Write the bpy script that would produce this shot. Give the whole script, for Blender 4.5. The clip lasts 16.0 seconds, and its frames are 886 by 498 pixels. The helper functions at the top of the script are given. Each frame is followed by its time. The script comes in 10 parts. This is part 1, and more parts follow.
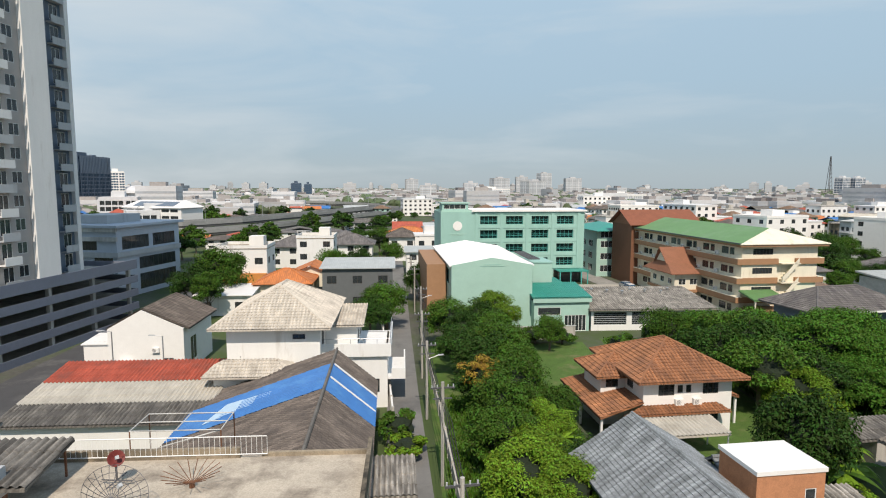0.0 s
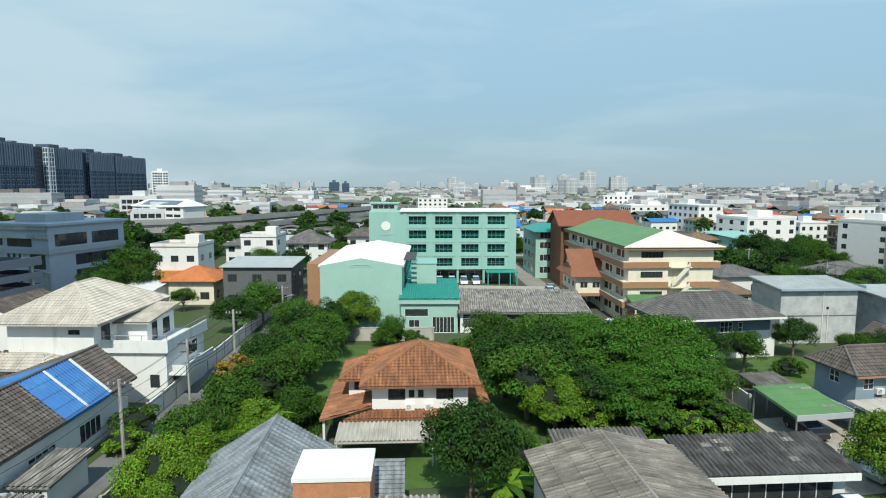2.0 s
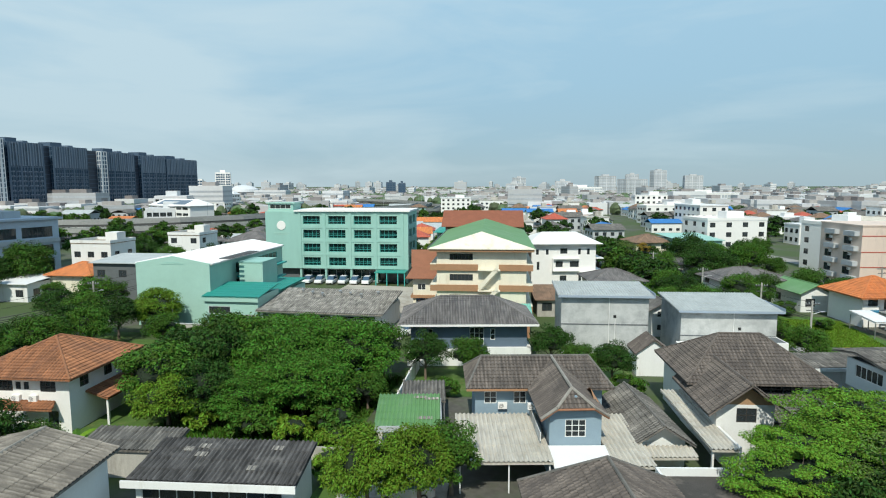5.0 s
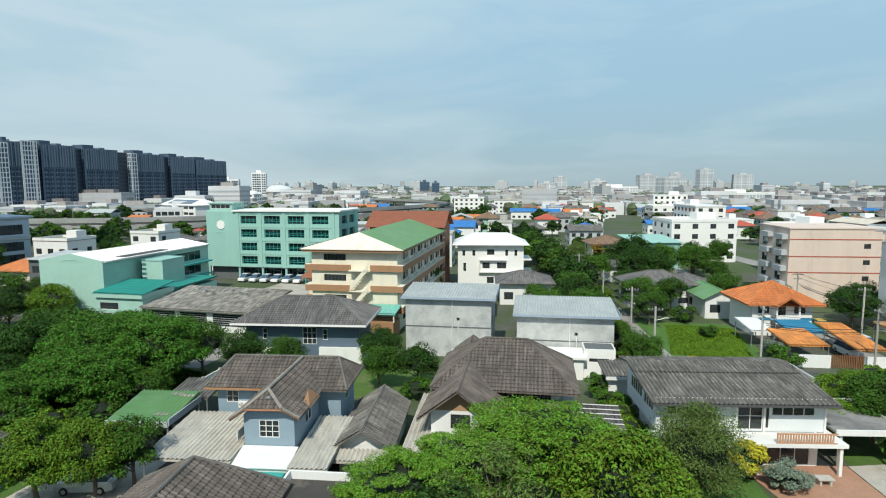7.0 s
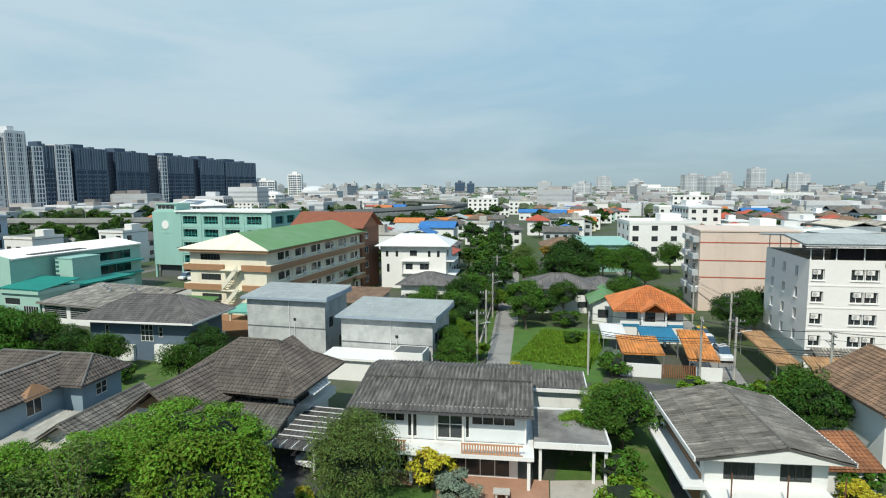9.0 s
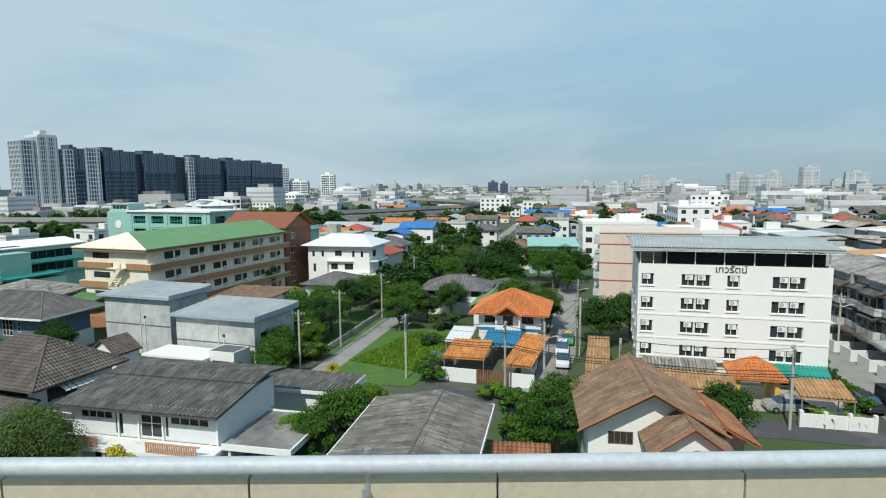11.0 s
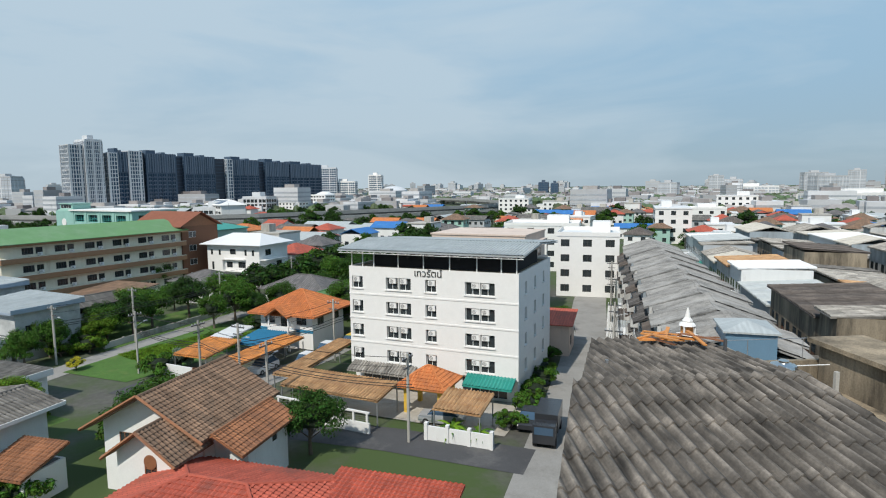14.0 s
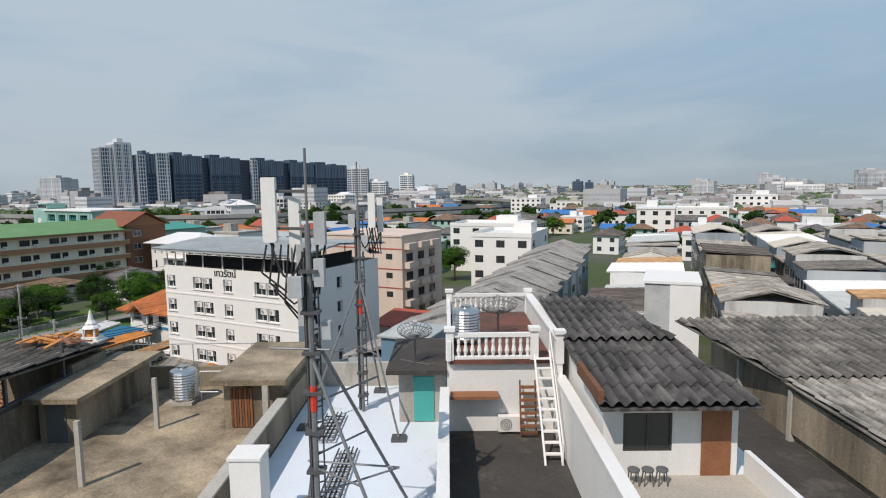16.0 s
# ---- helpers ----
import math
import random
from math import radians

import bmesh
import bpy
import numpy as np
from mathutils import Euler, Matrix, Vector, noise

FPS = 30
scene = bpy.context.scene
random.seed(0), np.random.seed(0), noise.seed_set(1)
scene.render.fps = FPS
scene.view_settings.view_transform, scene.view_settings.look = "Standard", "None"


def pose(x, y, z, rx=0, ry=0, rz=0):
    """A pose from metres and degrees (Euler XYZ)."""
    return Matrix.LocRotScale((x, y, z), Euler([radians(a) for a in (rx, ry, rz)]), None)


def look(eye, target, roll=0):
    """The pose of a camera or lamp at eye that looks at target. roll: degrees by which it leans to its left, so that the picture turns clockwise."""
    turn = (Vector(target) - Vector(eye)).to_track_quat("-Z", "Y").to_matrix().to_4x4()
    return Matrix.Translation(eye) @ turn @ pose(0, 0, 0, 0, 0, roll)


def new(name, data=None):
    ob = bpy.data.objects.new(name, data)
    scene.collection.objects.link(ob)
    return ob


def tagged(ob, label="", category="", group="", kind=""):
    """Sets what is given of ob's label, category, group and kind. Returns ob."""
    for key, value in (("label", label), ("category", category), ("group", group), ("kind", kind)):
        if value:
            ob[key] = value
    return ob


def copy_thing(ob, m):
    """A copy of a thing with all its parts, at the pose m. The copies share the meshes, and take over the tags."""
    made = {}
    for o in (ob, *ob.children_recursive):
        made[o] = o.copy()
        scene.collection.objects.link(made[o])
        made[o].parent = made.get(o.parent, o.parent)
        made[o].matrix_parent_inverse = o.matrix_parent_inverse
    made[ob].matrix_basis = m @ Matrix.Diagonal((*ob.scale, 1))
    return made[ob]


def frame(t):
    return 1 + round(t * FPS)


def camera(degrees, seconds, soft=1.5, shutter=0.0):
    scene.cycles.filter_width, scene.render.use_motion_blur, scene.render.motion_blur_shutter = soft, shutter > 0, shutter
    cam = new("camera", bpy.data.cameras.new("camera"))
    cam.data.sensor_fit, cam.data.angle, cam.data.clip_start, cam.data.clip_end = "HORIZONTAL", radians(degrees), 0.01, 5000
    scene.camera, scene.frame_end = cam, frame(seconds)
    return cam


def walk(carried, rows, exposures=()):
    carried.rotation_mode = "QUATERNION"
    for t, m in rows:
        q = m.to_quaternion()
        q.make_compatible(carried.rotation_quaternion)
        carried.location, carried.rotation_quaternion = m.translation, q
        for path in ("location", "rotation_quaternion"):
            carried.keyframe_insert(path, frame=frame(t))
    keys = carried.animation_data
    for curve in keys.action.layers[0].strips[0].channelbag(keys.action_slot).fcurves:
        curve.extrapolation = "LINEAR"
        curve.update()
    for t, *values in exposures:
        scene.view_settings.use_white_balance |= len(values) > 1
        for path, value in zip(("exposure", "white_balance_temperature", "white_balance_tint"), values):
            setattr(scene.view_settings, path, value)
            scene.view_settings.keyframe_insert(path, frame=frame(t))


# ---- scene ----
cam = camera(74.3, 16.0, soft=1.1)
METRES, EYE, TILT, LEAN, TURN = 222.2, 22.3, 0.0, 0.0, 0.0
ROWS = [
    (0.0, 0.0, 0.0, 0.0, 0.01, -6.2, -0.11),
    (0.5, 0.0309, -0.0001, 0.0006, 1.27, -6.26, -0.13),
    (1.0, 0.0643, 0.0008, 0.0011, 2.63, -6.3, -0.09),
    (1.5, 0.0955, 0.0027, 0.0013, 3.89, -6.32, -0.05),
    (2.0, 0.1269, 0.0051, 0.0016, 5.19, -6.33, -0.06),
    (2.5, 0.1602, 0.009, 0.0017, 6.58, -6.35, -0.02),
    (3.0, 0.1913, 0.0136, 0.0015, 7.87, -6.34, 0.02),
    (3.5, 0.222, 0.0187, 0.0015, 9.15, -6.34, 0.02),
    (4.0, 0.2547, 0.025, 0.0014, 10.53, -6.34, 0.05),
    (6.5, 0.4073, 0.0612, 0.0023, 16.8, -6.39, 0.2),
    (7.0, 0.4368, 0.0706, 0.0023, 18.04, -6.39, 0.2),
    (7.5, 0.468, 0.0812, 0.0024, 19.33, -6.39, 0.2),
    (8.0, 0.4969, 0.0922, 0.0022, 20.59, -6.35, 0.26),
    (8.5, 0.5253, 0.1039, 0.0019, 21.81, -6.31, 0.3),
    (9.0, 0.5555, 0.1167, 0.002, 23.13, -6.31, 0.33),
    (11.5, 0.6925, 0.1876, 0.0012, 29.2, -6.25, 0.51),
    (12.0, 0.72, 0.2037, 0.0011, 30.46, -6.22, 0.51),
    (12.5, 0.7455, 0.2195, 0.0009, 31.61, -6.25, 0.51),
    (13.0, 0.7707, 0.2357, 0.0007, 32.79, -6.27, 0.54),
    (13.5, 0.797, 0.2536, 0.0005, 34.02, -6.26, 0.56),
    (14.0, 0.8212, 0.2711, 0.0001, 35.22, -6.23, 0.59),
    (14.5, 0.8456, 0.2883, -0.0, 36.4, -6.22, 0.59),
    (15.0, 0.8691, 0.3068, -0.0003, 37.6, -6.19, 0.64),
    (15.5, 0.8935, 0.3267, -0.0005, 38.82, -6.24, 0.74),
    (16.0, 0.9156, 0.3459, -0.001, 39.99, -6.2, 0.77),
]
walk(cam, [(t, pose(0, 0, EYE, TILT, LEAN, TURN) @ pose(METRES * x, METRES * y, METRES * z, 90 + pitch, roll, yaw)) for t, x, y, z, yaw, pitch, roll in ROWS],
     [(0.0, 0.03, 7250, 15), (0.5, 0.03, 7150, 12), (1.5, 0.06, 6600, 4), (3.0, 0.06, 6500, 3), (8.0, 0.02, 6650, 4), (12.5, -0.12, 6400, 5), (13.5, -0.14, 6450, 7), (14.5, -0.12, 6600, 12), (16.0, -0.25, 6850, 15)])

# ---- world and sun ----
SUN = Vector((0.08, -1.0, 1.18)).normalized()
world = bpy.data.worlds.new("sky")
scene.world = world
world.use_nodes = True
wn, wl = world.node_tree.nodes, world.node_tree.links
wn.clear()
w_out = wn.new("ShaderNodeOutputWorld")
w_bg = wn.new("ShaderNodeBackground")
w_sky = wn.new("ShaderNodeTexSky")
w_sky.sky_type, w_sky.sun_disc = "NISHITA", False
w_sky.sun_elevation = math.asin(SUN.z)
w_sky.sun_rotation = math.atan2(SUN.x, SUN.y)
w_sky.air_density, w_sky.dust_density, w_sky.ozone_density = 1.0, 0.7, 2.0
w_tc = wn.new("ShaderNodeTexCoord")
w_map = wn.new("ShaderNodeMapping")
w_map.inputs["Scale"].default_value = (1.0, 1.0, 4.5)
w_map.inputs["Rotation"].default_value = (0.15, -0.1, 0.4)
w_noise = wn.new("ShaderNodeTexNoise")
w_noise.inputs["Scale"].default_value = 2.2
w_noise.inputs["Detail"].default_value = 5.0
w_noise.inputs["Roughness"].default_value = 0.55
w_noise.inputs["Distortion"].default_value = 0.4
w_ramp = wn.new("ShaderNodeMapRange")
w_ramp.inputs["From Min"].default_value, w_ramp.inputs["From Max"].default_value = 0.47, 0.78
w_ramp.inputs["To Min"].default_value, w_ramp.inputs["To Max"].default_value = 0.0, 0.6
w_sep = wn.new("ShaderNodeSeparateXYZ")
w_grad = wn.new("ShaderNodeValToRGB")
stops = w_grad.color_ramp.elements
stops[0].position, stops[0].color = 0.0, (3.7, 4.95, 5.9, 1)
stops[1].position, stops[1].color = 1.0, (2.6, 4.5, 7.4, 1)
for at, col in ((0.05, (3.45, 4.95, 6.2)), (0.16, (3.65, 5.6, 7.3)), (0.36, (4.3, 6.5, 8.5))):
    stops.new(at).color = (*col, 1)
w_dot = wn.new("ShaderNodeVectorMath")
w_dot.operation = "DOT_PRODUCT"
w_dot.inputs[1].default_value = (-0.80, 0.54, 0.26)
w_bank = wn.new("ShaderNodeMapRange")
w_bank.inputs["From Min"].default_value, w_bank.inputs["From Max"].default_value = 0.55, 1.0
w_bank.inputs["To Min"].default_value, w_bank.inputs["To Max"].default_value = -0.06, 0.27
w_sum = wn.new("ShaderNodeMath")
w_hazy = wn.new("ShaderNodeMix")
w_hazy.data_type = "RGBA"
w_hazy.inputs[0].default_value = 0.88
w_mix = wn.new("ShaderNodeMix")
w_mix.data_type = "RGBA"
w_mix.inputs[7].default_value = (6.2, 7.3, 8.1, 1.0)
wl.new(w_tc.outputs["Generated"], w_map.inputs["Vector"])
wl.new(w_tc.outputs["Generated"], w_sep.inputs["Vector"])
wl.new(w_sep.outputs["Z"], w_grad.inputs["Fac"])
wl.new(w_map.outputs["Vector"], w_noise.inputs["Vector"])
wl.new(w_tc.outputs["Generated"], w_dot.inputs[0])
wl.new(w_dot.outputs["Value"], w_bank.inputs["Value"])
wl.new(w_bank.outputs["Result"], w_sum.inputs[0])
wl.new(w_noise.outputs["Fac"], w_sum.inputs[1])
wl.new(w_sum.outputs[0], w_ramp.inputs["Value"])
wl.new(w_ramp.outputs["Result"], w_mix.inputs[0])
wl.new(w_sky.outputs["Color"], w_hazy.inputs[6])
wl.new(w_grad.outputs["Color"], w_hazy.inputs[7])
wl.new(w_hazy.outputs[2], w_mix.inputs[6])
wl.new(w_mix.outputs[2], w_bg.inputs["Color"])
w_bg.inputs["Strength"].default_value = 0.1
wl.new(w_bg.outputs["Background"], w_out.inputs["Surface"])

sun = new("sun", bpy.data.lights.new("sun", "SUN"))
sun.data.energy, sun.data.angle, sun.data.color = 4.25, radians(0.6), (1.0, 0.95, 0.87)
sun.matrix_world = look((0, 0, 200), tuple(Vector((0, 0, 200)) - SUN))


# ---- materials ----
def lichen_and_shade(n, l, last, pitch, strength):
    """Lichen streaks down the corrugations, broken by noise, a tone for each sheet, and troughs darkened to paint in
    shade and grime.
    """
    uv = n.new("ShaderNodeUVMap")
    sep = n.new("ShaderNodeSeparateXYZ")
    l.new(uv.outputs["UV"], sep.inputs["Vector"])

    def scaled(x, y, node, snap=False):
        mp = n.new("ShaderNodeVectorMath")
        mp.operation = "MULTIPLY"
        mp.inputs[1].default_value = (x, y, 1)
        l.new(uv.outputs["UV"], mp.inputs[0])
        src = mp
        if snap:
            src = n.new("ShaderNodeVectorMath")
            src.operation = "FLOOR"
            l.new(mp.outputs[0], src.inputs[0])
        tex = n.new(node)
        l.new(src.outputs[0], tex.inputs["Vector"])
        return tex

    def times(a, source, lo, hi, f0=0.3, f1=0.7):
        r = n.new("ShaderNodeMapRange")
        r.inputs["From Min"].default_value, r.inputs["From Max"].default_value = f0, f1
        r.inputs["To Min"].default_value, r.inputs["To Max"].default_value = lo, hi
        l.new(source, r.inputs["Value"])
        m = n.new("ShaderNodeMath")
        m.operation = "MULTIPLY"
        l.new(a, m.inputs[0])
        l.new(r.outputs["Result"], m.inputs[1])
        return m.outputs[0]

    runs = scaled(1.6 / pitch, 0.55, "ShaderNodeTexNoise")
    runs.inputs["Detail"].default_value, runs.inputs["Scale"].default_value = 4.0, 1.0
    last = times(last, runs.outputs["Fac"], 1 - strength, 1 + strength)
    tone = scaled(0.95, 0.8, "ShaderNodeTexWhiteNoise", True)
    last = times(last, tone.outputs["Value"], 1 - 0.35 * strength, 1 + 0.35 * strength, 0, 1)
    # Troughs darker, crests paler: corrugation shade and grime put into the colour.
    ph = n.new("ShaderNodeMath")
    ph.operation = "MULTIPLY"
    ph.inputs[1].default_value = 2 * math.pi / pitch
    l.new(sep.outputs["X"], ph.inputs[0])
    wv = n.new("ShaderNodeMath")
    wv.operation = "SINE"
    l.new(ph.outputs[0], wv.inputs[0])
    trough_noise = scaled(0.8, 0.5, "ShaderNodeTexNoise")
    trough_noise.inputs["Scale"].default_value, trough_noise.inputs["Detail"].default_value = 1.0, 5.0
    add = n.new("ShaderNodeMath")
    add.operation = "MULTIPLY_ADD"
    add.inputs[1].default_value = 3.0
    l.new(trough_noise.outputs["Fac"], add.inputs[0])
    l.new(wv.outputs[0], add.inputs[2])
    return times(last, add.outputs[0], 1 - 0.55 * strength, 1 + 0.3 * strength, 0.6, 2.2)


def mat(name, col, rough=0.8, var=0.25, scale=1.2, fine=14.0, dirt=None, amount=0.0, streak=False, bump=0.15, metal=0.0, rand=0.0, island=0.0, sheet=None, spec=None):
    """A surface with broad stains and fine grain; dirt: colour of patches with amount; streak: patches run down;
    sheet: (pitch, strength) of lichen streaks and painted trough shade that run down a roof plane, with each sheet a
    little different."""
    m = bpy.data.materials.new(name)
    m.use_nodes = True
    n, l = m.node_tree.nodes, m.node_tree.links
    b = n["Principled BSDF"]
    b.inputs["Roughness"].default_value, b.inputs["Metallic"].default_value = rough, metal
    if spec is not None:
        b.inputs["Specular IOR Level"].default_value = spec
    geo = n.new("ShaderNodeNewGeometry")
    mp = n.new("ShaderNodeMapping")
    mp.inputs["Scale"].default_value = (1, 1, 0.18) if streak else (1, 1, 1)
    l.new(geo.outputs["Position"], mp.inputs["Vector"])
    n1, n2 = n.new("ShaderNodeTexNoise"), n.new("ShaderNodeTexNoise")
    n1.inputs["Scale"].default_value, n1.inputs["Detail"].default_value = scale, 6.0
    n1.inputs["Roughness"].default_value = 0.65
    n2.inputs["Scale"].default_value, n2.inputs["Detail"].default_value = fine, 3.0
    l.new(mp.outputs["Vector"], n1.inputs["Vector"])
    l.new(geo.outputs["Position"], n2.inputs["Vector"])
    hsv = n.new("ShaderNodeHueSaturation")
    hsv.inputs["Color"].default_value = (*col, 1)
    add = n.new("ShaderNodeMath")
    add.operation = "ADD"
    l.new(n1.outputs["Fac"], add.inputs[0])
    l.new(n2.outputs["Fac"], add.inputs[1])
    mr = n.new("ShaderNodeMapRange")
    mr.inputs["From Min"].default_value, mr.inputs["From Max"].default_value = 0.6, 1.4
    mr.inputs["To Min"].default_value, mr.inputs["To Max"].default_value = 1 - var, 1 + var
    l.new(add.outputs[0], mr.inputs["Value"])
    last = mr.outputs["Result"]
    for size, node, sock in ((rand, "ShaderNodeObjectInfo", "Random"), (island, "ShaderNodeNewGeometry", "Random Per Island")):
        if size:
            src = n.new(node)
            r = n.new("ShaderNodeMapRange")
            r.inputs["To Min"].default_value, r.inputs["To Max"].default_value = 1 - size, 1 + size
            l.new(src.outputs[sock], r.inputs["Value"])
            mul = n.new("ShaderNodeMath")
            mul.operation = "MULTIPLY"
            l.new(last, mul.inputs[0])
            l.new(r.outputs["Result"], mul.inputs[1])
            last = mul.outputs[0]
            if size == island:
                h = n.new("ShaderNodeMapRange")
                h.inputs["To Min"].default_value, h.inputs["To Max"].default_value = 0.47, 0.525
                l.new(src.outputs[sock], h.inputs["Value"])
                l.new(h.outputs["Result"], hsv.inputs["Hue"])
    if sheet:
        last = lichen_and_shade(n, l, last, *sheet)
    l.new(last, hsv.inputs["Value"])
    out = hsv.outputs["Color"]
    if dirt:
        mx = n.new("ShaderNodeMix")
        mx.data_type = "RGBA"
        mx.inputs[7].default_value = (*dirt, 1)
        n3 = n.new("ShaderNodeTexNoise")
        n3.inputs["Scale"].default_value, n3.inputs["Detail"].default_value = scale * 0.7, 8.0
        n3.inputs["Roughness"].default_value = 0.7
        off = n.new("ShaderNodeMapping")
        off.inputs["Location"].default_value = (31.0, 17.0, 5.0)
        l.new(mp.outputs["Vector"], off.inputs["Vector"])
        l.new(off.outputs["Vector"], n3.inputs["Vector"])
        r = n.new("ShaderNodeMapRange")
        r.inputs["From Min"].default_value, r.inputs["From Max"].default_value = 0.62 - amount * 0.3, (0.75 - amount * 0.1 if amount < 0.8 else 0.79 - amount * 0.3)
        l.new(n3.outputs["Fac"], r.inputs["Value"])
        l.new(r.outputs["Result"], mx.inputs[0])
        l.new(out, mx.inputs[6])
        out = mx.outputs[2]
    l.new(out, b.inputs["Base Color"])
    if bump:
        bp = n.new("ShaderNodeBump")
        bp.inputs["Strength"].default_value, bp.inputs["Distance"].default_value = bump, 0.04
        l.new(n2.outputs["Fac"], bp.inputs["Height"])
        l.new(bp.outputs["Normal"], b.inputs["Normal"])
    return m


GRIME = (0.10, 0.09, 0.075)
WHITE = mat("white_paint", (0.72, 0.72, 0.70), 0.7, 0.08, 0.8, dirt=(0.52, 0.50, 0.46), amount=0.12, streak=True)
WHITE_CLEAN = mat("clean_white_paint", (0.76, 0.745, 0.715), 0.6, 0.06)
CREAM = mat("cream_paint", (0.70, 0.65, 0.52), 0.75, 0.12, 0.8, dirt=(0.5, 0.42, 0.3), amount=0.2, streak=True)
PINK = mat("pinkish_paint", (0.62, 0.50, 0.42), 0.8, 0.12, 0.5, dirt=(0.4, 0.33, 0.28), amount=0.2, streak=True)
TERRACOTTA_PAINT = mat("terracotta_paint", (0.33, 0.18, 0.095), 0.75, 0.15)
MINT = mat("mint_green_paint", (0.271, 0.469, 0.413), 0.7, 0.12, 0.5, dirt=(0.22, 0.42, 0.36), amount=0.25, streak=True)
MINT_PALE = mat("pale_mint_paint", (0.32, 0.50, 0.43), 0.7, 0.1, 0.5)
TEAL_ROOF = mat("teal_metal_roof", (0.03, 0.27, 0.22), 0.45, 0.15, 0.6)
TEAL = mat("teal_paint", (0.05, 0.36, 0.33), 0.6, 0.12)
BLUEGREY = mat("blue_grey_paint", (0.23, 0.31, 0.37), 0.75, 0.1, 0.8, dirt=(0.2, 0.26, 0.3), amount=0.2)
DARKBLUE = mat("dark_blue_grey_paint", (0.10, 0.14, 0.19), 0.7, 0.12)
GREY_PAINT = mat("grey_paint", (0.42, 0.44, 0.45), 0.75, 0.12, 0.6, dirt=(0.3, 0.3, 0.3), amount=0.2, streak=True)
DARK_GREY = mat("dark_grey_paint", (0.11, 0.12, 0.125), 0.7, 0.15)
STEEL_BLUE = mat("steel_blue_cladding", (0.30, 0.36, 0.43), 0.6, 0.1)
CONCRETE = mat("bare_concrete", (0.42, 0.40, 0.36), 0.9, 0.22, 0.5, dirt=(0.16, 0.15, 0.125), amount=0.35, streak=True, bump=0.25)
RENDERED = mat("grey_cement_render", (0.46, 0.47, 0.46), 0.9, 0.25, 0.6, dirt=(0.28, 0.29, 0.29), amount=0.5, bump=0.2)
ROOF_DECK = mat("stained_roof_deck", (0.37, 0.295, 0.20), 0.95, 0.45, 0.5, dirt=(0.065, 0.052, 0.036), amount=0.72, bump=0.35)
TAN_DECK = mat("sun_bleached_roof_deck", (0.44, 0.385, 0.31), 0.95, 0.3, 0.6, dirt=(0.17, 0.14, 0.11), amount=0.5, bump=0.35)
MOULDY = mat("mouldy_concrete", (0.34, 0.28, 0.20), 0.95, 0.35, 0.55, dirt=(0.032, 0.027, 0.02), amount=0.78, streak=True, bump=0.3)
DARK_DECK = mat("black_stained_roof_deck", (0.05, 0.045, 0.04), 0.95, 0.4, 0.7, dirt=(0.15, 0.13, 0.11), amount=0.3, bump=0.3)
WHITE_DECK = mat("white_waterproofed_deck", (0.68, 0.74, 0.80), 0.5, 0.07, 0.6, dirt=(0.45, 0.46, 0.46), amount=0.08)
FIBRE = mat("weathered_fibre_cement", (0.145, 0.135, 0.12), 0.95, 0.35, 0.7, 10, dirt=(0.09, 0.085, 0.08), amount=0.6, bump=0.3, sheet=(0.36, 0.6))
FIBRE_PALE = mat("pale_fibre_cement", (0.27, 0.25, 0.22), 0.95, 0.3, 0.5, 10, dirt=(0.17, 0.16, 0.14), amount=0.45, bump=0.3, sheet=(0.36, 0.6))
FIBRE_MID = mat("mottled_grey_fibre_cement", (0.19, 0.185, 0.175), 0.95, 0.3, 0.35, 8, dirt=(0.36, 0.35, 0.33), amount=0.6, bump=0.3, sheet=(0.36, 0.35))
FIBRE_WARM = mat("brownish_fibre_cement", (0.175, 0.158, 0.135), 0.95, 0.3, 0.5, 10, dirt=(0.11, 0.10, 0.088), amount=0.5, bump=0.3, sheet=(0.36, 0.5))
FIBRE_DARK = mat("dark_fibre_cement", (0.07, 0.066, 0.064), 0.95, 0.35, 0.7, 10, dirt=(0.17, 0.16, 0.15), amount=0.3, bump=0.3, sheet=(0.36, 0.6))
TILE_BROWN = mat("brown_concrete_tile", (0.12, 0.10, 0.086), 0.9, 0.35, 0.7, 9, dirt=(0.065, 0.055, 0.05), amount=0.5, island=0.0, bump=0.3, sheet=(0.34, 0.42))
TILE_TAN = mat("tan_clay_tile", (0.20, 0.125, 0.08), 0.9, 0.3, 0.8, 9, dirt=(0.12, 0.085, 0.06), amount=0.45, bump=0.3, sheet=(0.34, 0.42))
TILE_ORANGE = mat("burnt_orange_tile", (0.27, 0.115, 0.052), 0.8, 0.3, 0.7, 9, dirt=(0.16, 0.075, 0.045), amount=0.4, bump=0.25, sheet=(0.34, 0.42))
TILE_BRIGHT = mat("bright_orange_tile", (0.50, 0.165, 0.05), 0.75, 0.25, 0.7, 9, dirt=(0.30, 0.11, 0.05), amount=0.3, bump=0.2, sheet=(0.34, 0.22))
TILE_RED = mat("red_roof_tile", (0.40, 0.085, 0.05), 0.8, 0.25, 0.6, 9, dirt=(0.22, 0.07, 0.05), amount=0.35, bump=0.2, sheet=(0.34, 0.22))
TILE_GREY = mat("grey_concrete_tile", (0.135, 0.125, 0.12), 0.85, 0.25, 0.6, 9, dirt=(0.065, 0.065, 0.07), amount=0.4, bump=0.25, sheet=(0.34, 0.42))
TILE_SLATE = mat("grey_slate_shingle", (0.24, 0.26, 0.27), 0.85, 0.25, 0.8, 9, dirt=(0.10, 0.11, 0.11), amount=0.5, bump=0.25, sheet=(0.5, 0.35))
